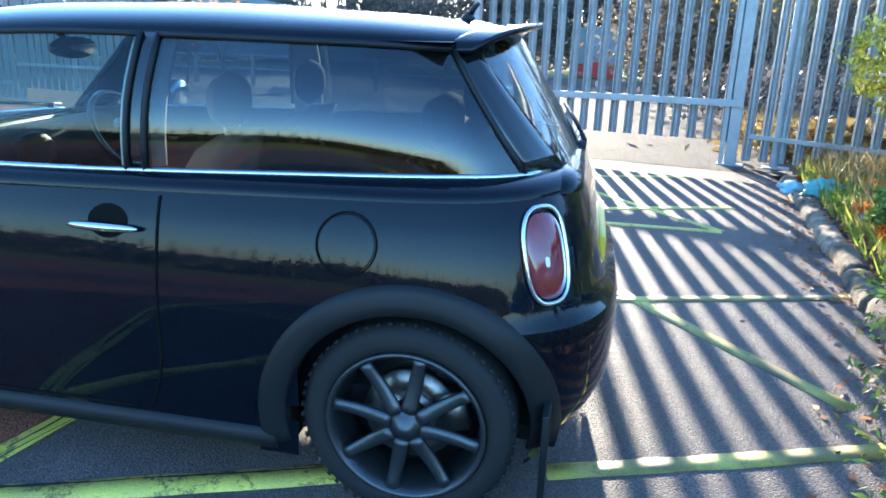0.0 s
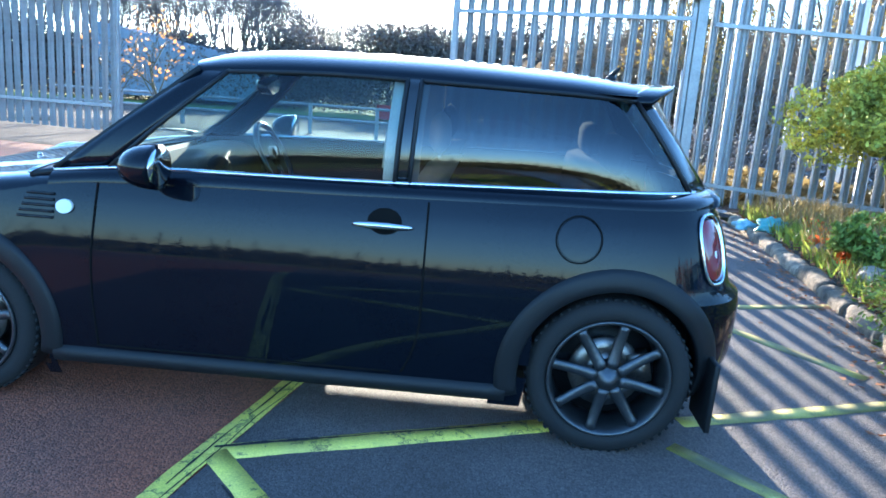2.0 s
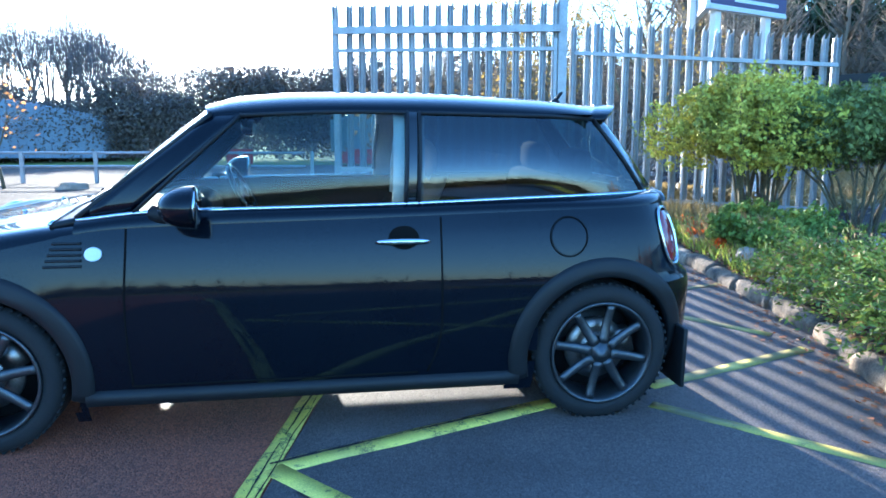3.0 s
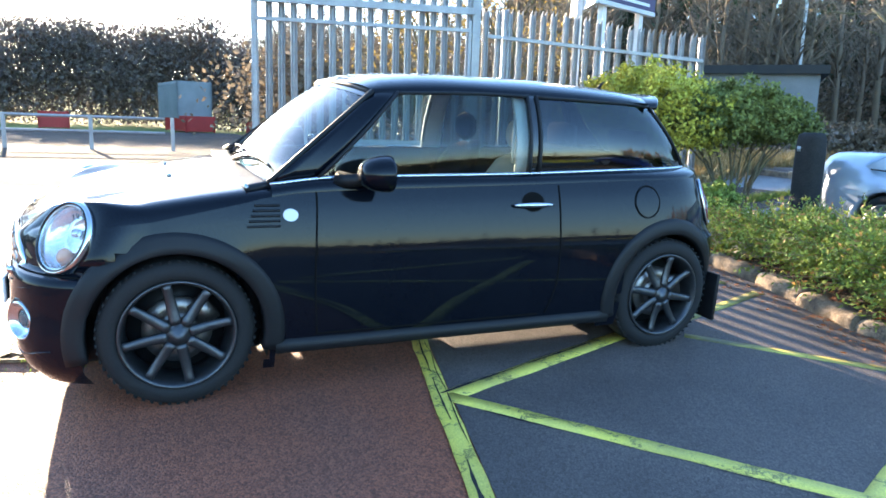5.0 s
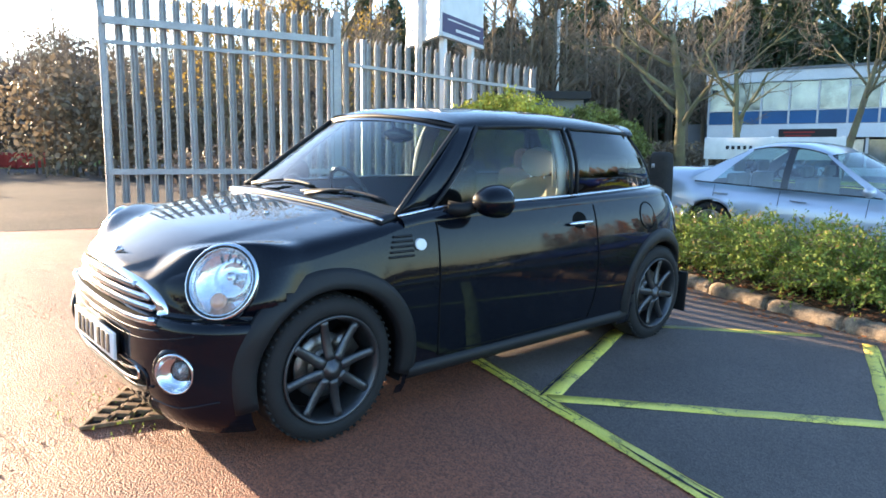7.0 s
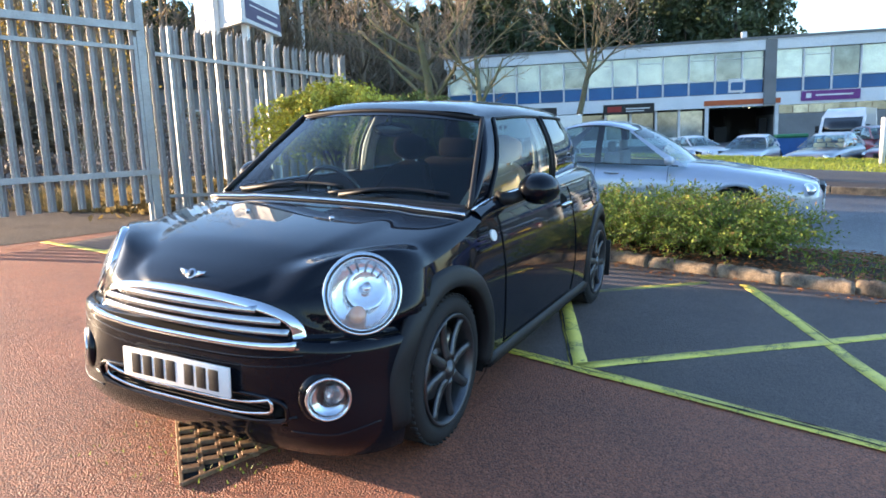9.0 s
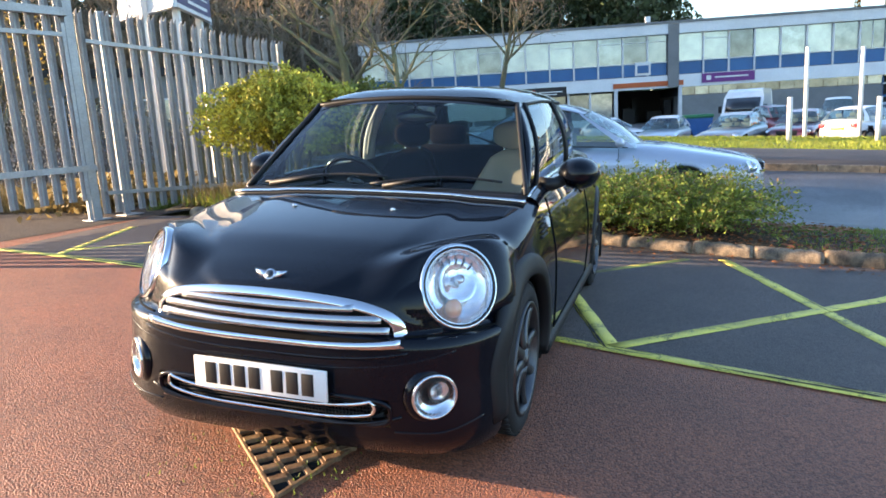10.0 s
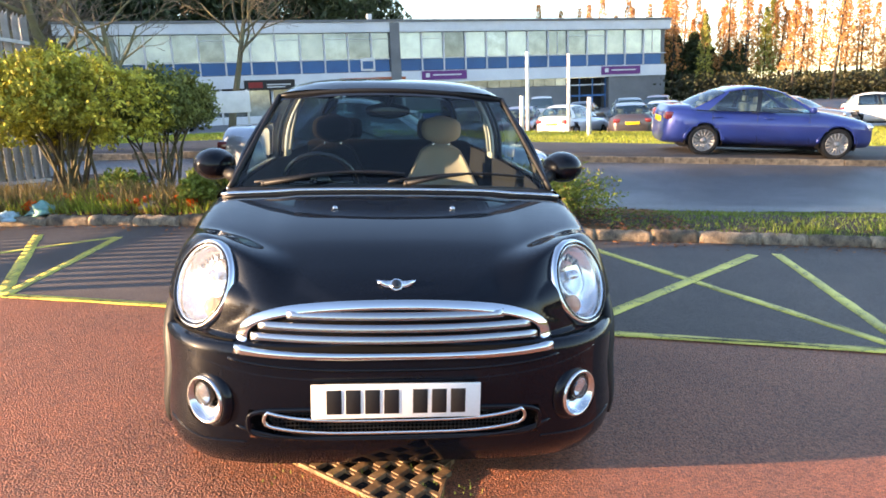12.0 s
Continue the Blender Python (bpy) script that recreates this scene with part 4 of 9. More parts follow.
        # heights run outward
        lathe(root, [(0.232, -0.19), (0.27, -0.195), (0.298, -0.175), (0.305, -0.15), (0.305, -0.045), (0.299, -0.018), (0.283, -0.002), (0.255, 0.004), (0.232, -0.002), (0.222, -0.02), (0.222, -0.17)], 56, turn, closed=True)
        # tread grooves as thin raised shoulder blocks
        for i in range(56):
            a = 2 * math.pi * i / 56
            m = turn @ pose(0, 0, 0, 0, 0, math.degrees(a))
            box(root, (0.2985, -0.006, -0.04), (0.3062, 0.006, -0.012), m)
        rim = B()
        lathe(rim, [(0.222, -0.17), (0.226, -0.012), (0.228, 0.004), (0.222, 0.008), (0.214, 0.002), (0.205, -0.03), (0.196, -0.10), (0.196, -0.17)], 56, turn, closed=True)
        spokes = []
        for i in range(8):
            sb = B()
            m = turn @ pose(0, 0, 0, 0, 0, 45 * i)
            rings = []
            for t in range(9):
                r = lerp(0.045, 0.212, t / 8)
                hw = lerp(0.024, 0.0185, t / 8) + 0.004 * (t == 8)
                hz = -0.012 - 0.028 * math.sin(t / 8 * math.pi * 0.9) * 0.4
                rings.append([m @ Vector((r, hw * math.cos(a), hz + 0.014 * math.sin(a))) for a in [2 * math.pi * j / 10 for j in range(10)]])
            ring_tube(sb, rings)
            spokes.append(sb)
        hub = B()
        lathe(hub, [(0.0, -0.05), (0.062, -0.05), (0.060, -0.018), (0.046, -0.006), (0.034, -0.002), (0.032, 0.004), (0.0, 0.006)], 28, turn)
        disc = B()
        lathe(disc, [(0.05, -0.075), (0.138, -0.075), (0.138, -0.095), (0.05, -0.095)], 40, turn, closed=True)
        lathe(disc, [(0.0, -0.06), (0.075, -0.062), (0.08, -0.09), (0.0, -0.092)], 24, turn)
        box(disc, (0.085, -0.055, -0.12), (0.165, 0.055, -0.055), turn @ pose(0, 0, 0, 0, 0, 25))
        back = B()
        lathe(back, [(0.0, -0.14), (0.196, -0.14), (0.196, -0.15), (0.0, -0.15)], 32, turn)
        return root, rim, spokes, hub, disc, back

    for sgn in (-1, 1):
        root, rim, spokes, hub, disc, back = wheel(sgn)
        meshes = [mesh_of("tyre", root, RUBBER), mesh_of("rim", rim, ALLOY), mesh_of("hub_cap", hub, ALLOY), mesh_of("brake_disc", disc, DISC), mesh_of("back_plate", back, PLASTIC_BLACK)]
        spoke_meshes = [mesh_of("spoke", sb, ALLOY) for sb in spokes]
        for s in (-1, 1):
            wobj = new("wheel")
            wobj.parent = car
            wobj.matrix_local = pose(s * WB, sgn * 0.792, TYRE) @ pose(0, 0, 0, 0, 11 * s, 0)
            wobj["label"] = "eight-spoke dark grey alloy wheel"
            for me in meshes + spoke_meshes:
                ob = new(me.name.split(".")[0], me)
                ob.parent = wobj

    # front: grille, lamps, lower intake, plate, badge
    def grille_half(z):
        t = (z - 0.485) / (0.679 - 0.485)
        return 0.490 * max(0.0, 1 - max(0.0, (t - 0.12) / 0.90) ** 2.3) ** 0.5 if t > 0.12 else lerp(0.46, 0.490, t / 0.12)
    def front_pt(y, z, out=0.0):
        x = -1.858 + 0.072 * (abs(y) / 0.5) ** 2.2 + 0.06 * max(0.0, z - 0.6)
        if z < 0.545:
            x = min(x, face_x(y, z))
        return Vector((x - out, y, z))
    gb = B()
    def fg(u, v):
        z = lerp(0.512, 0.673, v)
        return front_pt(lerp(-1, 1, u) * grille_half(z) * 0.99, z, 0.004)
    sheet(gb, fg, 30, 12, (0.03, 0, 0))
    part("grille_backing", gb, GRILLE_DARK, car, "matt black grille mesh")
    surround_pts = []
    for i in range(49):
        a = math.pi * i / 48
        z = 0.528 + 0.148 * math.sin(a) ** 0.60 - 0.010 * (1 - min(1.0, math.sin(a) * 6))
        surround_pts.append((math.cos(a) * 0.484, z))
    gs = B()
    rings = []
    for i, (y, z) in enumerate(surround_pts):
        s_ = math.sin(math.pi * i / 48)
        wdt = lerp(0.026, 0.016, s_ ** 0.7)
        p = front_pt(y, z, 0.004)
        inw = Vector((-0.55, -y / 0.51 * (1 - s_ * 0.8), -s_)).normalized()
        up = Vector((-1, 0, 0.25)).normalized()
        flat = [(math.copysign(abs(math.cos(a)) ** 0.6, math.cos(a)), math.sin(a)) for a in [2 * math.pi * j / 14 for j in range(14)]]
        rings.append([p + inw * (wdt * c_) + up * (0.008 * s2) for c_, s2 in flat])
    ring_tube(gs, rings)
    part("grille_surround", gs, CHROME, car, "wide chrome grille surround")
    for k in range(3):
        z0 = 0.643 - 0.0375 * k
        sl = B()
        hw = 0.484 * math.sqrt(1 - ((z0 - 0.528) / 0.148) ** 3.33) - 0.030
        rings = []
        for i in range(31):
            y = lerp(-hw, hw, i / 30)
            p = front_pt(y, z0, 0.008)
            e = 0.0125
            rings.append([p + Vector((-0.013, 0, -e)), p + Vector((-0.0145, 0, -0.75 * e)), p + Vector((-0.006, 0, 0.7 * e)), p + Vector((0.0, 0, e)), p + Vector((0.012, 0, e)), p + Vector((0.012, 0, -e * 0.4))])
        ring_tube(sl, rings)
        part("grille_slat", sl, SATIN, car, "satin metal slat")
    gl = B()
    rings = []
    for i in range(41):
        y = lerp(-0.497, 0.497, i / 40)
        z = 0.514 + 0.018 * (abs(y) / 0.497) ** 3
        p = front_pt(y, z, 0.004)
        e = lerp(0.014, 0.017, (abs(y) / 0.497) ** 6)
        rings.append([p + Vector((-0.014 * math.cos(a), 0, e * math.sin(a))) for a in [2 * math.pi * j / 10 for j in range(10)]])
    ring_tube(gl, rings)
    part("grille_lower_bar", gl, CHROME, car, "chrome bar along the bumper top")
    # raised lip over the bumper and crease lines
    for zc, r, yh in ((0.468, 0.006, 0.52), (0.435, 0.003, 0.66)):
        lip = B()
        tube(lip, [front_pt(y, zc + 0.05 * (abs(y) / 0.6) ** 3, -0.002) for y in [lerp(-yh, yh, i / 40) for i in range(41)]], r, 6)
        part("bumper_crease", lip, PAINT_BLACK, car)
    def shut_line(pts, r=0.0042, closed=False):
        bm = B()
        tube(bm, pts, r, 6, closed)
        part("shut_line", bm, GRILLE_DARK, car)
    for sgn in (-1, 1):
        shut_line([Vector((face_x(y, 0.548) - 0.001, sgn * y, 0.548)) for y in [lerp(0.50, 0.765, i / 24) for i in range(25)]], 0.0045)
        shut_line([Vector((-0.68 + 0.006 * math.sin(z * 9), sgn * (side_y(-0.68, z) + 0.0005), z)) for z in [lerp(0.27, 0.875, i / 20) for i in range(21)]])
        shut_line([Vector((0.53 - 0.10 * max(0, (0.5 - z) / 0.3) ** 2, sgn * (side_y(0.53, z) + 0.0005), z)) for z in [lerp(0.27, 0.90, i / 20) for i in range(21)]])
        shut_line([Vector((x, sgn * (side_y(x, 0.268) + 0.001), 0.268)) for x in [lerp(-0.68, 0.43, i / 10) for i in range(11)]])
        if sgn < 0:
            shut_line([Vector((1.07 + 0.081 * math.cos(a), sgn * (side_y(1.07 + 0.081 * math.cos(a), 0.815 + 0.081 * math.sin(a)) + 0.001), 0.815 + 0.081 * math.sin(a))) for a in [2 * math.pi * i / 32 for i in range(32)]], 0.003, True)
    def disc_on_side(x0, z0, rx, rz, sgn, out, edge=0.003):
        bm = B()
        def q(a, k, o):
            x, z = x0 + rx * k * math.cos(a), z0 + rz * k * math.sin(a)
            return Vector((x, sgn * (side_y(x, z) + o), z))
        ring_tube(bm, [[q(2 * math.pi * j / 32, k, o) for j in range(32)] for k, o in ((1.0, -0.004), (1.0, out - edge * 0.4), (0.985, out), (0.97, out), (0.93, out), (0.7, out), (0.4, out), (0.1, out))])
        return bm
    for sgn in (-1,):
        part("fuel_flap", disc_on_side(1.07, 0.815, 0.076, 0.076, sgn, 0.003), PAINT_BLACK, car)
    for sgn in (-1, 1):
        # headlamp: chrome ring, bowl, lens
        m = headlamp_seat(sgn)
        oval = m @ Matrix.Diagonal((0.95, 1.02, 1, 1))
        ring = B()
        lathe(ring, [(0.150, -0.05), (0.150, 0.004), (0.147, 0.014), (0.141, 0.020), (0.134, 0.018), (0.130, 0.006), (0.130, -0.03)], 48, oval, closed=True)
        inner = oval @ Matrix.Diagonal((1.065, 1.065, 1, 1))
        lamp = part("headlamp", ring, CHROME, car, "round headlamp with a chrome ring")
        bowl = B()
        lathe(bowl, [(0.124, 0.004), (0.118, -0.016), (0.104, -0.034), (0.075, -0.047), (0.030, -0.052), (0.030, -0.060), (0.126, -0.058)], 40, inner, closed=True)
        part("reflector", bowl, REFLECTOR, lamp)
        gas = B()
        lathe(gas, [(0.1290, 0.008), (0.1285, 0.0235), (0.1235, 0.0225), (0.1225, 0.006)], 40, inner, closed=True)
        part("gasket", gas, GLOSS_BLACK, lamp)
        rim = B()
        tube(rim, [inner @ Vector((0.1195 * math.cos(a), 0.1195 * math.sin(a), 0.0125)) for a in [2 * math.pi * j / 48 for j in range(48)]], 0.0042, 6, closed=True)
        part("lens_rim", rim, CHROME, lamp)
        # main beam dish with its bulb shield and the ribs over it
        pr = B()
        lathe(pr, [(0.070, -0.05), (0.071, -0.034), (0.068, -0.031), (0.056, -0.040), (0.030, -0.046), (0.0, -0.047)], 28, inner @ Matrix.Translation((0.010, 0.026, 0)))
        part("main_beam_dish", pr, REFLECTOR, lamp)
        cap = B()
        lathe(cap, [(0.017, -0.042), (0.017, -0.016), (0.013, -0.010), (0.0, -0.008)], 20, inner @ Matrix.Translation((0.010, 0.030, 0)))
        part("bulb_shield", cap, CHROME, lamp)
        for k in range(5):
            rib = B()
            a = radians(62 + 17 * k)
            tube(rib, [inner @ Vector((r_ * math.cos(a), r_ * math.sin(a), z_)) for r_, z_ in ((0.078, -0.036), (0.100, -0.027))], 0.0035, 5)
            part("reflector_rib", rib, GLOSS_BLACK, lamp)
        am = B()
        lathe(am, [(0.030, -0.05), (0.030, -0.022), (0.02, -0.012), (0.0, -0.008)], 20, inner @ Matrix.Translation((0.005, -0.066, 0)))
        part("indicator_bulb", am, LENS_AMBER, lamp, "pale amber indicator")
        ln = B()
        lathe(ln, [(0.121, 0.006), (0.112, 0.018), (0.09, 0.027), (0.05, 0.033), (0.006, 0.035)], 40, inner)
        drop_base(ln)
        face_out(ln, (-1.3, sgn * 0.4, 0.6))
        part("lens", ln, LENS_CLEAR_THIN, lamp, "clear domed lens")
        # fog lamp
        fm = fog_seat(sgn)
        fo = fm @ Matrix.Diagonal((1.0, 0.98, 1, 1))
        fr1 = B()
        lathe(fr1, [(0.079, -0.02), (0.080, 0.006), (0.075, 0.011), (0.070, 0.007), (0.066, -0.004), (0.050, -0.018), (0.012, -0.026), (0.012, -0.045), (0.07, -0.04)], 36, fo, closed=True)
        lathe(fr1, [(0.0, -0.028), (0.014, -0.028), (0.014, -0.026), (0.009, -0.025), (0.0, -0.025)], 16, fo)
        fog = part("fog_lamp", fr1, BOWL, car, "round fog lamp with a chrome bowl")
        bez = B()
        lathe(bez, [(0.078, -0.02), (0.0795, 0.003), (0.088, 0.001), (0.102, -0.012), (0.106, -0.03)], 36, fo, closed=True)
        part("fog_bezel", bez, PAINT_BLACK, fog, "body-coloured surround")
        aside = fm.to_3x3().inverted() @ Vector((0, sgn * 0.024, 0.013))
        fi = fo @ Matrix.Translation((aside.x, aside.y, 0))
        cup = B()
        lathe(cup, [(0.041, -0.03), (0.041, -0.004), (0.0385, -0.001), (0.034, -0.004), (0.034, -0.03)], 28, fi, closed=True)
        part("lens_housing", cup, GLOSS_BLACK, fog, "black rim round the small lens")
        fl = B()
        lathe(fl, [(0.036, -0.005), (0.032, -0.001), (0.022, 0.004), (0.010, 0.006), (0.002, 0.0065)], 24, fi)
        drop_base(fl)
        face_out(fl, (-1.3, sgn * 0.4, 0.35))
        part("fog_lens", fl, LENS_CLEAR_THIN, fog)
    # lower intake with two chrome bars
    IN_HALF, IN_LO, IN_HI, IN_DEEP = 0.462, 0.238, 0.342, 0.075

    def pocket_edge(q, deep):
        """The hollow's outline, rounded at its ends, pushed in by deep."""
        a = 2 * math.pi * q
        c_, s_ = math.cos(a), math.sin(a)
        k = 1 - 0.10 * deep / IN_DEEP
        y = IN_HALF * k * math.copysign(abs(c_) ** 0.28, c_)
        z = (IN_LO + IN_HI) / 2 + (IN_HI - IN_LO) / 2 * (1.0 if deep < 0.01 else 0.80) * math.copysign(abs(s_) ** 0.55, s_)
        return Vector((face_x(min(abs(y), IN_HALF), z) - 0.003 + deep, y, z))
    intake = B()
    ring_tube(intake, [[pocket_edge(j / 72, d) for j in range(72)] for d in (0.0, 0.012, 0.045, IN_DEEP)], cap=False)
    back = [intake.verts.new(pocket_edge(j / 72, IN_DEEP)) for j in range(72)]
    for j in range(1, 35):
        intake.faces.new((back[j], back[j + 1], back[71 - j], back[72 - j]))
    intake_ob = part("lower_intake", intake, GLOSS_BLACK, car, "dark hollow in the lower bumper")
    rim_in = B()
    tube(rim_in, [pocket_edge(j / 96, 0.0) + Vector((0.004, 0, 0)) for j in range(96)], 0.009, 8, closed=True)
    part("intake_rim", rim_in, PAINT_BLACK, intake_ob, "body-coloured rolled edge")
    lattice = B()
    for k in range(60):
        y = lerp(-0.385, 0.385, k / 59)
        tube(lattice, [Vector((face_x(y, z) + 0.020, y, z)) for z in (0.252, 0.29, 0.328)], 0.0022, 4)
    for z in (0.262, 0.276, 0.290, 0.304, 0.318):
        tube(lattice, [Vector((face_x(y, z) + 0.018, y, z)) for y in [lerp(-0.39, 0.39, i / 30) for i in range(31)]], 0.0026, 4)
    part("intake_mesh", lattice, PLASTIC_BLACK, intake_ob, "black plastic lattice")
    bar = B()
    loop = []
    for i in range(41):
        y = lerp(-0.392, 0.392, i / 40)
        loop.append((y, 0.258 + 0.026 * (abs(y) / 0.392) ** 4))
    loop += [(0.406, 0.292), (0.412, 0.306), (0.408, 0.322), (0.397, 0.334)]
    for i in range(41):
        y = lerp(0.383, -0.383, i / 40)
        loop.append((y, 0.303 + 0.028 * (abs(y) / 0.392) ** 4))
    loop += [(-0.397, 0.334), (-0.408, 0.322), (-0.412, 0.306), (-0.406, 0.292)]
    tube(bar, [Vector((face_x(y, z) - 0.006, y, z)) for y, z in loop], 0.0066, 8, closed=True)
    part("intake_trim", bar, CHROME, car, "thin chrome loop round the lower intake")
    lips = B()
    tube(lips, [Vector((face_x(y, 0.225) - 0.006, y, 0.232 + 0.05 * (abs(y) / 0.5) ** 4)) for y in [lerp(-0.50, 0.50, i / 36) for i in range(37)]], 0.007, 6)
    part("bumper_lower_lip", lips, PAINT_BLACK, car)
    # pressed line from under each fog lamp to the hollow
    for sgn in (-1, 1):
        crease = B()
        tube(crease, [Vector((face_x(y, z) + 0.001, sgn * y, z)) for y, z in [(lerp(0.47, 0.74, i / 20), 0.222 + 0.05 * smooth(0.60, 0.80, lerp(0.47, 0.74, i / 20))) for i in range(21)]], 0.004, 8)
        part("bumper_crease", crease, PAINT_BLACK, car)
    pl = B()
    box(pl, (-1.908, -0.260, 0.326), (-1.896, 0.260, 0.437), bevel=0.003)
    plate = part("number_plate", pl, PLATE_WHITE, car, "white front number plate")
    xb = -1.9095
    y = 0.214
    for i, wdt in enumerate((0.046, 0.046, 0.046, 0.046, 0, 0.046, 0.046, 0.046)):
        if wdt == 0:
            y -= 0.030
            continue
        cb = B()
        box(cb, (xb, y - wdt, 0.342), (xb + 0.003, y, 0.421), bevel=0.001)
        part("plate_bar", cb, PLATE_BAR, plate)
        y -= wdt + 0.0125
    mount = B()
    box(mount, (-1.898, -0.22, 0.335), (-1.865, 0.22, 0.43))
    part("plate_mount", mount, PLASTIC_BLACK, car)
    # winged badge on the bonnet's nose
    bz = dome_z(-1.795, 0) + 0.002
    tilt = frame_at((-1.797, 0, bz), (0, -1, 0), (0.60, 0, 0.80))
    bd = B()
    lathe(bd, [(0.0, 0.0), (0.021, 0.0), (0.021, 0.006), (0.017, 0.008), (0.0, 0.0075)], 28, tilt)
    for sg in (-1, 1):
        prism(bd, [(sg * 0.018, -0.010), (sg * 0.018, 0.012), (sg * 0.062, 0.017), (sg * 0.052, 0.004), (sg * 0.034, -0.008)], 0.0, 0.005, tilt)
    badge = part("badge", bd, CHROME, car, "chrome winged bonnet badge")
    bc = B()
    lathe(bc, [(0.0, 0.008), (0.0155, 0.008), (0.0155, 0.0092), (0.0, 0.0092)], 24, tilt)
    part("badge_disc", bc, GLOSS_BLACK, badge)
    for sgn in (-1, 1):
        wj = B()
        lathe(wj, [(0, -0.002), (0.012, 0), (0.010, 0.008), (0.004, 0.012), (0, 0.012)], 12, Matrix.Translation((-1.229, sgn * 0.227, dome_z(-1.229, 0.227))))
        part("washer_jet", wj, CHROME, car, "small bright washer jet")
    # wipers
    for y0, y1, yp in ((0.60, -0.05, 0.55), (0.02, -0.60, -0.06)):
        w = B()
        def wpt(y, v, off):
            return ws_point(0.5 + y / 1.404, v) + Vector((-0.012 - off, 0, 0.016 + off))
        tube(w, [wpt(yp, 0.0, 0.006), wpt(lerp(y0, y1, 0.35), 0.045, 0.010), wpt(lerp(y0, y1, 0.55), 0.085, 0.006)], [0.011, 0.008, 0.006], 6)
        tube(w, [wpt(lerp(y0, y1, i / 12), 0.03 + 0.10 * math.sin(i / 12 * 2.2) * 0.8, -0.004) for i in range(13)], 0.006, 6)
        lathe(w, [(0, 0), (0.018, 0), (0.015, 0.02), (0, 0.026)], 10, Matrix.Translation(wpt(yp, 0.0, -0.006)))
        part("wiper", w, PLASTIC_BLACK, car)
    # mirrors, handles, side repeaters
    for sgn in (-1, 1):
        mc = B()
        cen = Vector((-0.445, sgn * 0.868, 0.965))
        rings = []
        for i in range(13):
            t = i / 12
            x = lerp(-0.085, 0.052, t)
            r = math.sqrt(max(0.0, 1 - (1 - t) ** 2.4)) if t < 1 else 1.0
            rings.append([cen + Vector((x, sgn * 0.100 * r * math.cos(a), 0.078 * r * math.sin(a) + 0.004 * r)) for a in [2 * math.pi * j / 28 for j in range(28)]])
        ring_tube(mc, rings[1:])
        mir = part("door_mirror", mc, PAINT_BLACK, car, "oval gloss black door mirror")
        mg = B()
        mm = frame_at(cen + Vector((0.054, 0, 0.006)), (0, 1, 0), (0, 0, 1))
        lathe(mg, [(0, 0.002), (0.9, 0.002), (0.9, -0.004), (0, -0.004)], 28, mm @ Matrix.Diagonal((0.094, 0.071, 1, 1)))
        part("mirror_glass", mg, CHROME, mir, "mirror glass")
        ft = B()
        tube(ft, [(-0.57, sgn * 0.715, 0.925), (-0.52, sgn * 0.765, 0.925), (-0.455, sgn * 0.815, 0.945)], [0.038, 0.030, 0.028], 10)
        part("mirror_foot", ft, PLASTIC_BLACK, mir)
        dh = B()
        ys = side_y(0.37, 0.813)
        tube(dh, [Vector((lerp(0.265, 0.482, i / 14), sgn * (ys + 0.018 + 0.010 * math.sin(i / 14 * math.pi)), 0.812 + 0.002 * math.sin(i / 14 * math.pi))) for i in range(15)], [0.004 + 0.009 * math.sin(i / 14 * math.pi) ** 0.5 for i in range(15)], 10)
        part("door_handle", dh, CHROME, car, "chrome bow door handle")
        # no hollow is cut: its shade is painted as a near-black disc
        part("handle_shade_disc", disc_on_side(0.378, 0.824, 0.062, 0.046, sgn, 0.002), GRILLE_DARK, car, "flat dark disc painting the shade of the hollow behind the handle")
        part("side_repeater", disc_on_side(-0.787, 0.786, 0.031, 0.025, sgn, 0.010, 0.008), PLATE_WHITE, car, "white oval side repeater")
        for k in range(5):
            gr = B()
            z = 0.826 - 0.021 * k
            xa, xc_ = -0.93 + 0.012 * k, -0.83
            tube(gr, [Vector((x, sgn * (side_y(x, z) + 0.003), z)) for x in [lerp(xa - 0.02 * k, xc_, i / 6) for i in range(7)]], 0.0055, 6)
            part("scuttle_grille_bar", gr, PLASTIC_BLACK, car)
        # tail lamp
        tl = B()
        def tail_pt(a, k, out):
            ca, sa = math.cos(a), math.sin(a)
            z = 0.790 + 0.122 * k * math.copysign(abs(sa) ** 0.72, sa)
            x = 1.574 + 0.051 * k * math.copysign(abs(ca) ** 0.72, ca) + 0.028 * (0.795 - z) / 0.128
            return Vector((x + out * 0.5, sgn * (side_y(x, min(z, 0.92)) + out), z))
        lens_rings = [[tail_pt(2 * math.pi * j / 28, k, o) for j in range(28)] for k, o in ((0.90, 0.002), (0.88, 0.010), (0.6, 0.014), (0.2, 0.016))]
        ring_tube(tl, lens_rings)
        lampt = part("tail_lamp", tl, LENS_RED, car, "red tail lamp with a chrome rim")
        tr = B()
        tube(tr, [tail_pt(2 * math.pi * j / 36, 1.0, 0.006) for j in range(36)], 0.007, 8, closed=True)
        part("tail_lamp_rim", tr, CHROME, lampt)
        tb = B()
        ring_tube(tb, [[tail_pt(2 * math.pi * j / 20, k, o) + Vector((0, 0, -0.01)) for j in range(20)] for k, o in ((0.26, 0.012), (0.21, 0.017), (0.08, 0.019))])
        part("reversing_lens", tb, PLATE_WHITE, lampt, "clear centre lens")
    rp2 = B()
    box(rp2, (1.724, -0.24, 0.62), (1.746, 0.24, 0.73), bevel=0.004)
    part("rear_number_plate", rp2, mat_plate_yellow, car, "yellow rear number plate")

    # cabin
    floor = B()
    box(floor, (-0.92, -0.66, 0.26), (1.50, 0.66, 0.34))
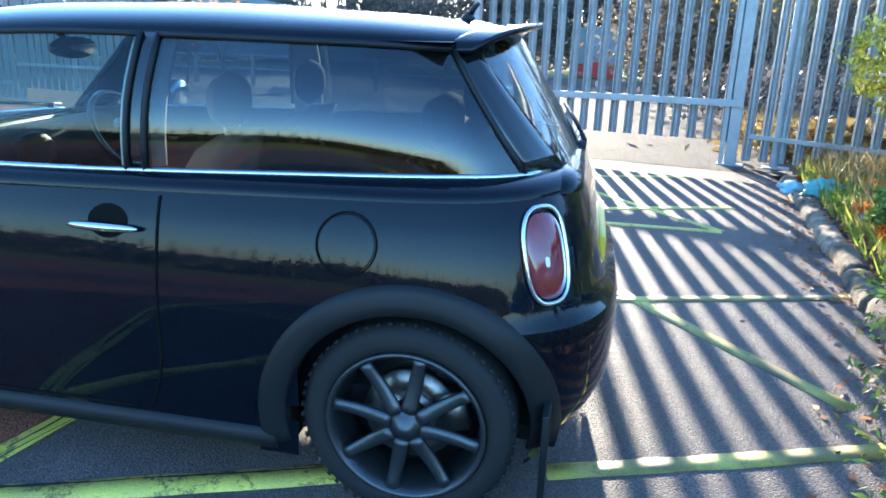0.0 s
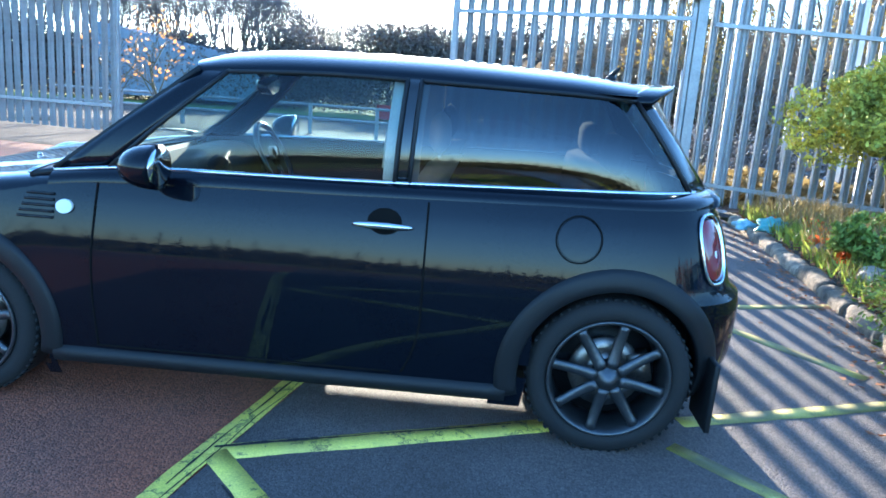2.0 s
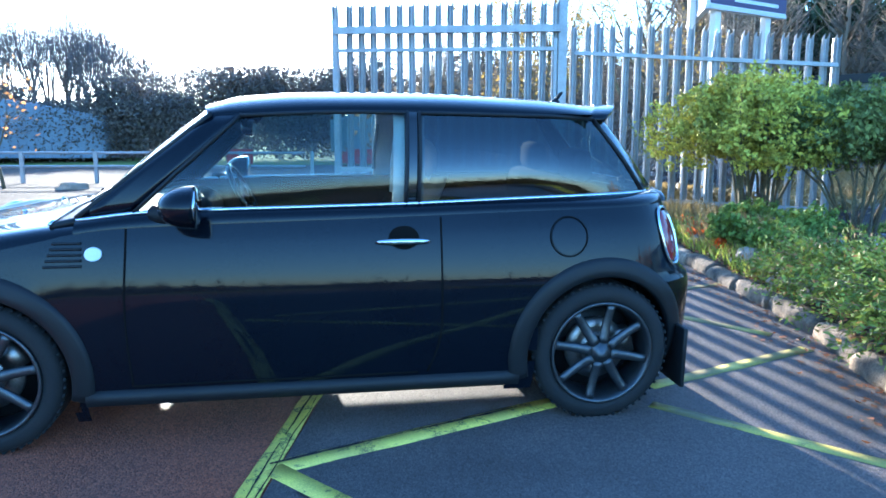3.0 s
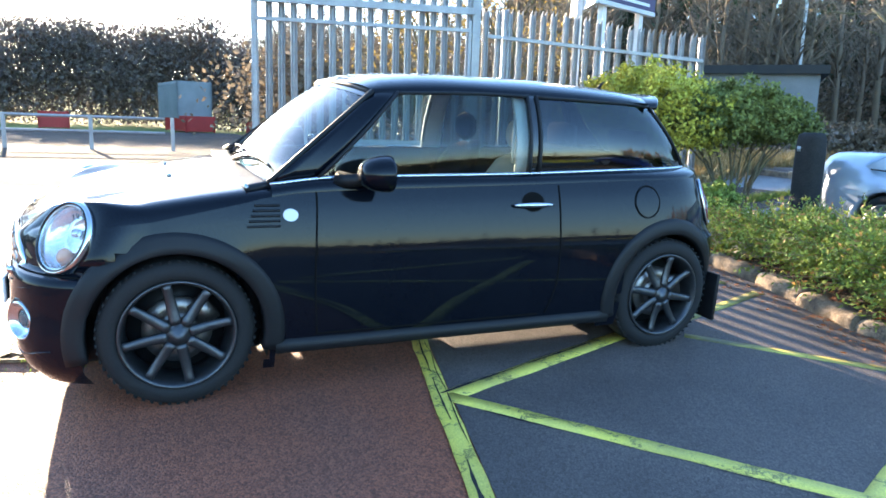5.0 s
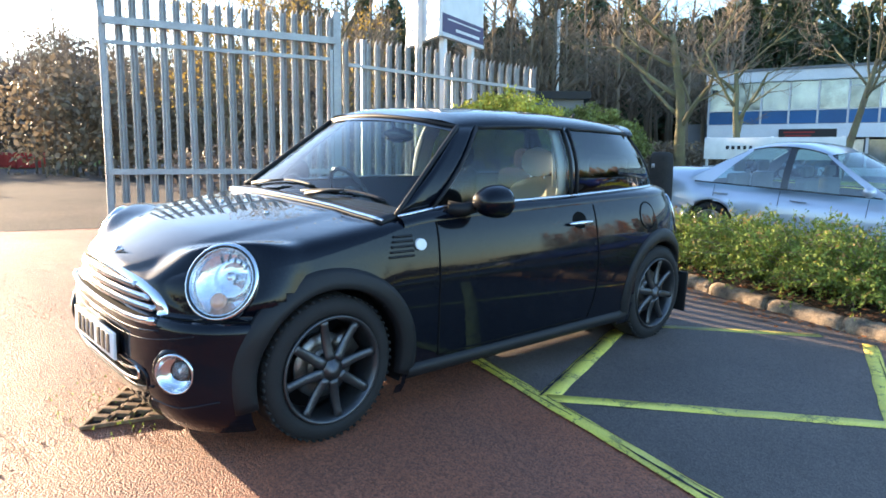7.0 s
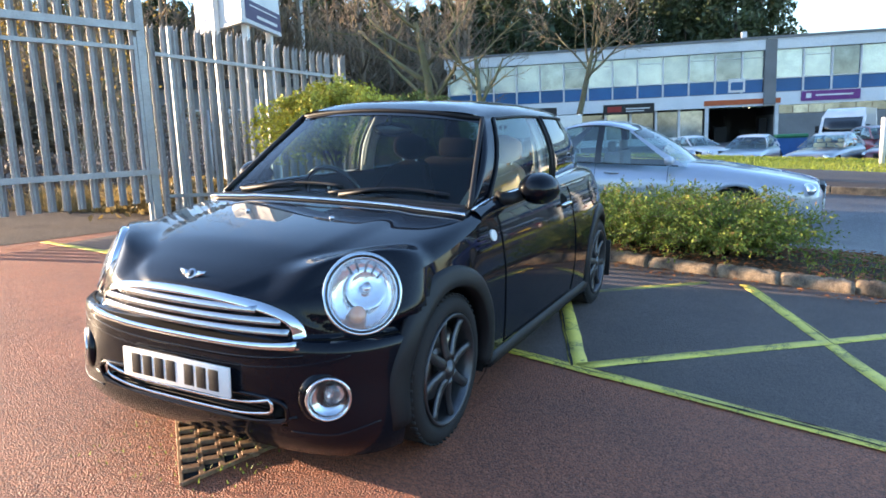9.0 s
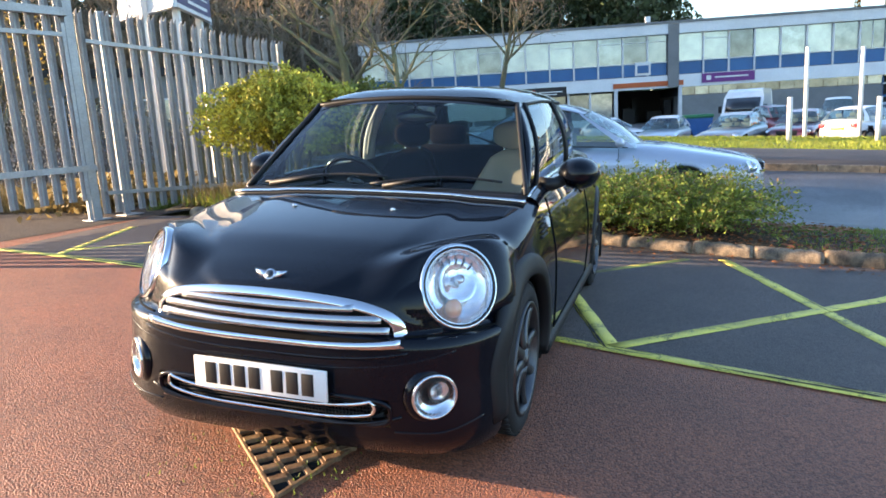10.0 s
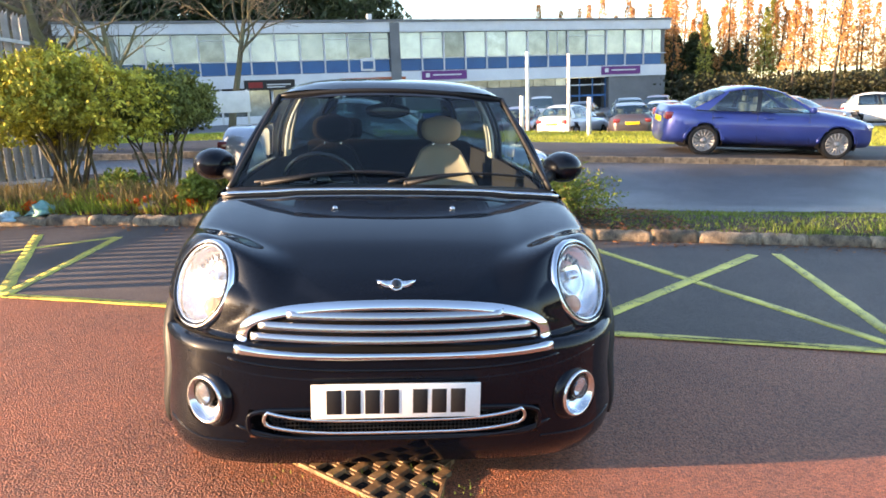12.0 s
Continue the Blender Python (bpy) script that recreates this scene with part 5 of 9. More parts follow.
    box(floor, (-0.95, -0.68, 0.30), (-0.90, 0.68, 0.88))
    part("cabin_floor", floor, DASH, car)
    for sgn in (-1, 1):
        dc = B()
        def fdc(u, v, sgn=sgn):
            x = lerp(-0.84, 1.55, u)
            return Vector((x, sgn * (min(belt_y(x), 0.69) - 0.03 - 0.015 * math.sin(v * 3.1)), lerp(0.34, belt_z(x) - 0.004, v)))
        sheet(dc, fdc, 20, 5)
        part("door_card", dc, DASH, car)
    dash = B()
    def fdash(u, v):
        k = (u - 0.5) * 2
        a = v * math.pi * 0.62
        return Vector((-0.84 + 0.34 * math.sin(a * 0.92) - 0.02 * k * k, 0.67 * k, 0.70 + 0.205 * math.cos(a - 0.55) * (1 - 0.05 * k * k)))
    sheet(dash, fdash, 20, 10)
    part("dashboard", dash, DASH, car)
    dd = B()
    lathe(dd, [(0.11, 0), (0.115, 0.03), (0.10, 0.06), (0.0, 0.07)], 24, frame_at((-0.56, 0.0, 0.80), (0, 1, 0), (0.3, 0, 1)))
    part("centre_dial", dd, DASH, car)
    st = B()
    sm = frame_at((-0.36, 0.36, 0.865), (0, 1, 0), (-0.45, 0, 0.9))
    tube(st, [sm @ Vector((0.178 * math.cos(a), 0.178 * math.sin(a), 0)) for a in [2 * math.pi * i / 36 for i in range(36)]], 0.015, 8, closed=True)
    lathe(st, [(0, 0.03), (0.05, 0.025), (0.06, 0.0), (0, -0.02)], 20, sm)
    for a in (0.1, math.pi - 0.1, -math.pi / 2):
        tube(st, [sm @ Vector((0.05 * math.cos(a), 0.05 * math.sin(a), 0)), sm @ Vector((0.172 * math.cos(a), 0.172 * math.sin(a), 0))], 0.014, 6)
    part("steering_wheel", st, GLOSS_BLACK, car, "dark three-spoke steering wheel")

    def seat(y, front_mat, name):
        sb = B()
        box(sb, (-0.05, y - 0.24, 0.36), (0.46, y + 0.24, 0.54), bevel=0.05)
        st_ = part(name, sb, SEAT_DARK, car)
        bk = B()
        def fbk(u, v):
            k = (u - 0.5) * 2
            w = 0.235 * (1 - 0.45 * max(0, v - 0.55) / 0.45)
            return Vector((lerp(0.35, 0.53, v) - 0.055 * abs(k) ** 2.5 - 0.02 * math.sin(v * 3), y + w * k, lerp(0.50, 1.02 - 0.05 * k * k, v)))
        sheet(bk, fbk, 12, 12, (0.10, 0, 0.01))
        part("backrest", bk, front_mat, st_, "beige cloth backrest" if front_mat is SEAT_BEIGE else "")
        hr = B()
        rings = []
        for i in range(9):
            t = -1 + 2 * i / 8
            r = max(0.05, 1 - abs(t) ** 3.2)
            rings.append([Vector((0.53 + 0.045 * r * math.sin(a), y + 0.125 * r ** 0.6 * math.cos(a), 1.112 + 0.088 * t)) for a in [2 * math.pi * j / 18 for j in range(18)]])
        ring_tube(hr, rings)
        part("headrest", hr, front_mat, st_)
        for sg in (-0.05, 0.05):
            stl = B()
            tube(stl, [(0.535, y + sg, 0.98), (0.535, y + sg, 1.05)], 0.007, 8)
            part("headrest_stem", stl, CHROME, st_)
    seat(-0.32, SEAT_BEIGE, "passenger_seat")
    seat(0.36, SEAT_DARK, "driver_seat")
    rb = B()
    box(rb, (0.78, -0.60, 0.40), (1.22, 0.60, 0.56), bevel=0.05)
    box(rb, (1.14, -0.60, 0.50), (1.32, 0.60, 1.01), pose(0, 0, 0), bevel=0.06)
    bench = part("rear_seat", rb, SEAT_DARK, car)
    for y in (-0.34, 0.34):
        h2 = B()
        box(h2, (1.19, y - 0.14, 1.01), (1.28, y + 0.14, 1.16), bevel=0.04)
        part("rear_headrest", h2, SEAT_DARK, bench)
    rvm = B()
    ring_tube(rvm, [[Vector((x, 0.02 + 0.115 * k * math.cos(a), 1.235 + 0.040 * k * math.sin(a))) for a in [2 * math.pi * j / 24 for j in range(24)]] for x, k in ((-0.322, 0.5), (-0.316, 0.85), (-0.300, 1.0), (-0.272, 1.0), (-0.266, 0.94))])
    tube(rvm, [(-0.30, 0.02, 1.25), (-0.33, 0.01, 1.285), (-0.35, 0.0, 1.31)], 0.012, 6)
    part("interior_mirror", rvm, GLOSS_BLACK, car)
    head = B()
    sheet(head, lambda u, v: Vector((lerp(-0.30, 1.28, u), lerp(-0.50, 0.50, v), 1.315)), 4, 4)
    part("headlining", head, mat_lining, car)
    return car

# ---- other parked cars: front towards -x, origin between the axles on the ground ----
def paint(name, col, col2=None, flake=0.3):
    return mat(name, col, 0.28, flake, col2, 1.5, 300, 0.4, 0.06, coat=1.0)


PAINT_SILVER = paint("silver_blue_car_paint", (0.44, 0.48, 0.55), (0.36, 0.40, 0.47), 0.45)
PAINT_BLUE = paint("deep_blue_car_paint", (0.020, 0.046, 0.25), (0.035, 0.046, 0.16), 0.3)
PAINT_WHITE = paint("white_car_paint", (0.74, 0.75, 0.76), None, 0.0)
PAINT_MAROON = paint("maroon_car_paint", (0.10, 0.012, 0.02), None, 0.25)
PAINT_MAUVE = paint("dark_mauve_grey_car_paint", (0.075, 0.062, 0.072), None, 0.4)
PAINT_GREY = paint("grey_car_paint", (0.22, 0.24, 0.27), None, 0.5)
PAINT_DARK = paint("charcoal_car_paint", (0.022, 0.026, 0.032), None, 0.3)
GLASS_CAR = glass_mat("car_window_glass", (0.56, 0.70, 0.69), mixed=0.9)
ALLOY_PALE = mat("silver_alloy", (0.36, 0.35, 0.34), 0.4, 0.7, (0.24, 0.22, 0.20), 14, 160, 0.5, 0.1)
DARKNESS = mat("grey_cabin_trim", (0.17, 0.18, 0.18), 0.9)

_WHEELS = {}


def simple_wheel_meshes(radius, spokes, fine):
    key = (radius, spokes, fine)
    if key in _WHEELS:
        return _WHEELS[key]
    out = {}
    for sgn in (-1, 1):
        turn = pose(0, 0, 0, -90 if sgn > 0 else 90, 0, 0)
        n = 36 if fine else 18
        ty, rm = B(), B()
        r = radius
        lathe(ty, [(r * 0.70, -0.19), (r * 0.96, -0.19), (r, -0.16), (r, -0.03), (r * 0.95, -0.004), (r * 0.72, 0.0), (r * 0.70, -0.02)], n, turn, closed=True)
        lathe(rm, [(r * 0.70, -0.02), (r * 0.71, 0.004), (r * 0.66, 0.004), (r * 0.63, -0.05), (r * 0.63, -0.07), (0.0, -0.07), (0.0, -0.09), (r * 0.70, -0.09)], n, turn)
        for i in range(spokes):
            m = turn @ pose(0, 0, 0, 0, 0, 360 / spokes * i)
            hw_ = 0.115 / spokes + 0.002
            box(rm, (0.02, -hw_, -0.05), (r * 0.68, hw_, 0.0), m)
        lathe(rm, [(0.07, -0.05), (0.065, 0.002), (0.0, 0.008)], 12, turn)
        out[sgn] = (mesh_of("tyre", ty, RUBBER), mesh_of("rim", rm, ALLOY_PALE))
    _WHEELS[key] = out
    return out


def parked_car(name, label, at, paint_mat, L=4.5, W=1.75, H=1.43, wb=2.72, front=0.86, deck=0.98, hood=(0.70, 0.90), cab=(-0.78, -0.02, 0.95, 1.62), fine=True, wheel_r=0.315, spokes=7, plate_front=None, plate_rear=None, rear_lamp_h=0.80, group="parked cars"):
    """cab: windscreen foot and head, rear-window head and foot, along x."""
    car = thing(name, label, "car", group, at=at)
    x0, x1 = -wb / 2 - front, L - wb / 2 - front
    c0, c1, c2, c3 = cab
    belt = 0.93 if H < 1.6 else 1.02
    top = curve_through([(x0, hood[0] - 0.10), (x0 + 0.08, hood[0]), (lerp(x0, c0, 0.5), lerp(hood[0], hood[1], 0.62)), (c0, hood[1]), (c0 + 0.25, belt), (c3 - 0.2, belt + 0.03), (c3, deck), (x1 - 0.10, deck - 0.03), (x1, deck - 0.16)])
    ns, nr = (120, 30) if fine else (30, 12)

    def width(x, z):
        t = max(0.0, (x0 + 0.75 - x) / 0.75) if x < x0 + 0.75 else max(0.0, (x - (x1 - 0.65)) / 0.65)
        bulge = 1 - 0.10 * max(0, (z - 0.62) / 0.4) ** 2 - 0.07 * max(0, (0.40 - z) / 0.2) ** 2
        return W / 2 * bulge * (1 - 0.30 * t ** 2.6)

    def section(x, end_in):
        zt = top(x)
        pts = []
        for j in range(nr + 1):
            a = math.pi * j / nr - math.pi / 2  # from under to over on the -y side
            zc, hh = (0.20 + zt) / 2, (zt - 0.20) / 2
            z = zc + hh * math.copysign(abs(math.sin(a)) ** 0.55, math.sin(a))
            y = width(x, z) * max(0.0, math.cos(a)) ** 0.38
            pts.append((y, z))
        return pts

    body = B()
    xs = [x0 + (x1 - x0) * (0.5 - 0.5 * math.cos(math.pi * i / ns)) for i in range(ns + 1)]
    for sgn in (-1, 1):
        rows = []
        for i, x in enumerate(xs):
            e = min(1.0, min(x - x0, x1 - x) / 0.10)
            k = 0.86 + 0.14 * math.sqrt(max(0.0, 1 - (1 - e) ** 2))
            sec = section(x, e)
            mid = 0.52
            rows.append([Vector((x, sgn * y * k, mid + (z - mid) * (0.80 + 0.20 * math.sqrt(max(0.0, 1 - (1 - e) ** 2))))) for y, z in sec])
        vv = [[body.verts.new(p) for p in r] for r in rows]
        for i in range(len(vv) - 1):
            for j in range(nr):
                q = [vv[i][j], vv[i + 1][j], vv[i + 1][j + 1], vv[i][j + 1]]
                c = sum((v.co for v in q), Vector()) / 4
                if abs(c.y) > 0.42 and any((c.x - s * wb / 2) ** 2 + (c.z - wheel_r) ** 2 < (wheel_r + 0.055) ** 2 for s in (-1, 1)):
                    continue
                if c0 + 0.25 < c.x < c3 - 0.25 and c.z > belt - 0.02 and abs(c.y) < W / 2 - 0.2:
                    continue
                body.faces.new(q if sgn < 0 else list(reversed(q)))
    bmesh.ops.remove_doubles(body, verts=body.verts, dist=0.0005)
    nose_loop = [v for v in body.verts if abs(v.co.x - x0) < 1e-4]
    tail_loop = [v for v in body.verts if abs(v.co.x - x1) < 1e-4]
    for loop in (nose_loop, tail_loop):
        cy = sum((v.co for v in loop), Vector()) / len(loop)
        ring = sorted(loop, key=lambda v: math.atan2(v.co.z - cy.z, v.co.y))
        try:
            body.faces.new(ring)
        except ValueError:
            pass
    bmesh.ops.recalc_face_normals(body, faces=body.faces)
    part("body", body, paint_mat, car)
    if fine:
        for s in (-1, 1):
            for sgn in (-1, 1):
                lip = B()
                rings = []
                for i in range(33):
                    a = lerp(0.02, math.pi - 0.02, i / 32)
                    ring = []
                    for r, off in ((wheel_r + 0.035, -0.10), (wheel_r + 0.035, 0.002), (wheel_r + 0.050, 0.012), (wheel_r + 0.075, 0.012), (wheel_r + 0.105, 0.003), (wheel_r + 0.105, -0.02)):
                        x, z = s * wb / 2 + r * math.cos(a), wheel_r + r * math.sin(a)
                        ring.append(Vector((x, sgn * (width(x, max(0.3, z)) * 0.985 + off), z)))
                    rings.append(ring)
                ring_tube(lip, rings)
                part("wheel_arch_lip", lip, paint_mat, car)
    dark = B()
    box(dark, (x0 + 0.35, -W / 2 + 0.22, 0.17), (x1 - 0.35, W / 2 - 0.22, 0.5))
    for s in (-1, 1):
        for sgn in (-1, 1):
            def fwl(u, v, s=s, sgn=sgn):
                a = lerp(-0.3, math.pi + 0.3, u)
                return Vector((s * wb / 2 + (wheel_r + 0.06) * math.cos(a), sgn * lerp(0.45, W / 2 - 0.015, v), wheel_r + (wheel_r + 0.06) * math.sin(a)))
            sheet(dark, fwl, 12, 1)
    part("underbody", dark, PLASTIC_BLACK, car)
    wm = simple_wheel_meshes(wheel_r, spokes, fine)
    for s in (-1, 1):
        for sgn in (-1, 1):
            w = new("wheel")
            w.parent = car
            w.matrix_local = pose(s * wb / 2, sgn * (W / 2 - 0.025), wheel_r)
            for me in wm[sgn]:
                ob = new(me.name.split(".")[0], me)
                ob.parent = w
    # greenhouse
    yb, yt = W / 2 - 0.10, W / 2 - 0.32
    zr = H - 0.05

    def rail_at(x):
        """The roof rail arches from screen to rear window."""
        k = (x - (c1 + c2) / 2) / ((c2 - c1) / 2)
        return zr - 0.085 * min(1.0, abs(k)) ** 2.2

    def wall(sgn, xb, xt, t):
        return Vector((lerp(xb, xt, t), sgn * (lerp(yb, yt, t) + 0.035 * math.sin(math.pi * t)), lerp(belt - 0.01, rail_at(xt) - 0.01, t)))
    mid_b, mid_t = lerp(c0, c3, 0.48), lerp(c1, c2, 0.42)
    spans = [("front_pillar", c0, c0 + 0.16, c1, c1 + 0.08, paint_mat), ("front_window", c0 + 0.16, mid_b - 0.04, c1 + 0.08, mid_t - 0.04, GLASS_CAR),
             ("centre_pillar", mid_b - 0.04, mid_b + 0.05, mid_t - 0.04, mid_t + 0.05, GLOSS_BLACK), ("rear_side_window", mid_b + 0.05, c3 - 0.34, mid_t + 0.05, c2 - 0.10, GLASS_CAR),
             ("rear_pillar", c3 - 0.34, c3 + 0.02, c2 - 0.10, c2, paint_mat)]
    for sgn in (-1, 1):
        for nm, b0, b1, t0, t1, mm in spans:
            bm = B()
            sheet(bm, lambda u, v: wall(sgn, lerp(b0, b1, u), lerp(t0, t1, u), v), 8 if fine else 3, 5 if fine else 3)
            face_out(bm, (lerp(c1, c2, 0.5), 0, belt))
            part(nm, bm, mm, car)
        if fine:
            tr = B()
            tube(tr, [wall(sgn, lerp(c0 + 0.1, c3 - 0.1, i / 16), lerp(c1, c2, i / 16), 0.0) + Vector((0, sgn * 0.006, 0)) for i in range(17)], 0.010, 6)
            tube(tr, [wall(sgn, lerp(c0 + 0.13, c3 - 0.30, i / 16), lerp(c1 + 0.06, c2 - 0.08, i / 16), 0.97) + Vector((0, sgn * 0.006, 0)) for i in range(17)], 0.008, 6)
            part("window_trim", tr, GLOSS_BLACK, car)
            for xh in (mid_b - 0.12, c3 - 0.42):
                dh = B()
                yh = width(xh, 0.80) * 0.985
                tube(dh, [Vector((xh + dx, sgn * (yh + 0.012), 0.80)) for dx in (-0.20, -0.14, -0.06, 0.0)], [0.010, 0.016, 0.016, 0.010], 8)
                part("door_handle", dh, paint_mat, car)
            for xs_, zs0 in ((c0 + 0.22, 0.30), (mid_b + 0.02, 0.30), (c3 - 0.42, 0.42)):
                sl = B()
                tube(sl, [Vector((xs_ - 0.04 * (z < 0.4), sgn * (width(xs_, z) * 0.992), z)) for z in [lerp(zs0, belt - 0.03, i / 8) for i in range(9)]], 0.004, 5)
                part("shut_line", sl, GLOSS_BLACK, car)
            mr = B()
            tube(mr, [(c0 + 0.22, sgn * (yb + 0.03), belt + 0.03), (c0 + 0.20, sgn * (yb + 0.13), belt + 0.06), (c0 + 0.21, sgn * (yb + 0.20), belt + 0.06)], [0.03, 0.07, 0.05], 10)
            part("door_mirror", mr, paint_mat, car)
    for nm, xb, xt, sg in (("windscreen", c0, c1, -1), ("rear_window", c3, c2, 1)):
        bm = B()
        def fws(u, v, xb=xb, xt=xt, sg=sg):
            k = (u - 0.5) * 2
            return Vector((lerp(xb, xt, v) + sg * 0.07 * (1 - k * k), lerp(yb, yt, v) * k, lerp(belt - 0.02 if sg < 0 else belt + 0.02, rail_at(xt), v) + 0.03 * (1 - k * k) * v + 0.05 * math.sin(math.pi * v) * (1 - k * k)))
        sheet(bm, fws, 12, 5)
        face_out(bm, (lerp(c1, c2, 0.5), 0, belt))
        part(nm, bm, GLASS_CAR, car)
    rf = B()
    def froof(u, v):
        k = (v - 0.5) * 2
        x = lerp(c1 - 0.07 * (1 - k * k), c2 + 0.07 * (1 - k * k), u)
        return Vector((x, yt * math.sin(k * math.pi / 2) * 1.02, rail_at(x) - 0.015 + 0.065 * (1 - abs(k) ** 2.4) * (0.6 + 0.4 * math.sin(math.pi * u))))
    sheet(rf, froof, 14, 14)
    part("roof", rf, paint_mat, car)
    cab_bm = B()
    box(cab_bm, (c0 + 0.3, -yb + 0.06, 0.45), (c3 - 0.1, yb - 0.06, belt - 0.16))
    for xs_ in (lerp(c0, c3, 0.42), lerp(c0, c3, 0.78)):
        for y in (-0.36, 0.36):
            box(cab_bm, (xs_, y - 0.23, 0.6), (xs_ + 0.14, y + 0.23, belt + 0.12), bevel=0.04)
            box(cab_bm, (xs_ + 0.04, y - 0.12, belt + 0.14), (xs_ + 0.12, y + 0.12, belt + 0.28), bevel=0.03)
    part("seats", cab_bm, DARKNESS, car)
    # lamps, grille, plates
    for sgn in (-1, 1):
        hl = B()
        m = frame_at((x0 + 0.16, sgn * (W / 2 - 0.25), hood[0] - 0.07), (0.35, -sgn * 1.0, 0), (0.2, 0, 1))
        lathe(hl, [(0.0, -0.05), (1.0, -0.05), (0.95, 0.0), (0.6, 0.03), (0.0, 0.04)], 18, m @ Matrix.Diagonal((0.17, 0.085, -1.4 if sgn < 0 else 1.4, 1)))
        part("headlamp", hl, REFLECTOR, car, "clear headlamp")
        tl = B()
        box(tl, (x1 - 0.16, sgn * (W / 2 - 0.30) - 0.13, rear_lamp_h - 0.09), (x1 - 0.0, sgn * (W / 2 - 0.30) + 0.13, rear_lamp_h + 0.07), bevel=0.03)
        part("tail_lamp", tl, LENS_RED, car, "red tail lamp")
    gr = B()
    box(gr, (x0 - 0.012, -0.36, hood[0] - 0.21), (x0 + 0.06, 0.36, hood[0] - 0.03), bevel=0.015)
    gp = part("grille", gr, PLASTIC_BLACK, car)
    if fine:
        for k in range(5):
            sb = B()
            box(sb, (x0 - 0.024, -0.34, hood[0] - 0.195 + 0.036 * k), (x0 - 0.008, 0.34, hood[0] - 0.182 + 0.036 * k), bevel=0.003)
            part("grille_slat", sb, CHROME, gp)
    lo = B()
    box(lo, (x0 - 0.006, -0.45, 0.27), (x0 + 0.06, 0.45, 0.36), bevel=0.015)
    part("lower_intake", lo, PLASTIC_BLACK, car)
    if plate_front:
        pb = B()
        box(pb, (x0 - 0.03, -0.26, 0.40), (x0 - 0.01, 0.26, 0.51), bevel=0.003)
        pf = part("number_plate", pb, plate_front, car)
        for i in range(7):
            y = 0.20 - 0.062 * i
            cb = B()
            box(cb, (x0 - 0.034, y - 0.045, 0.42), (x0 - 0.029, y, 0.49))
            part("plate_bar", cb, PLATE_BAR, pf)
    pr = B()
    box(pr, (x1 - 0.01, -0.26, rear_lamp_h - 0.16), (x1 + 0.015, 0.26, rear_lamp_h - 0.05), bevel=0.003)
    part("rear_number_plate", pr, plate_rear or mat_plate_yellow, car)
    return car


def on_ground(x, y, heading, tilt=True):
    """A pose on the lie of the land; heading: degrees that the front (-x) is turned from -x."""
    dx = (ground_z(x + 1, y) - ground_z(x - 1, y)) / 2
    dy = (ground_z(x, y + 1) - ground_z(x, y - 1)) / 2
    n = Vector((-dx, -dy, 1)).normalized() if tilt else Vector((0, 0, 1))
    ax = Vector((math.cos(radians(heading)), math.sin(radians(heading)), 0))
    ax = (ax - n * ax.dot(n)).normalized()
    ay = n.cross(ax)
    m = Matrix((ax, ay, n)).transposed().to_4x4()
    m.translation = (x, y, ground_z(x, y))
    return m


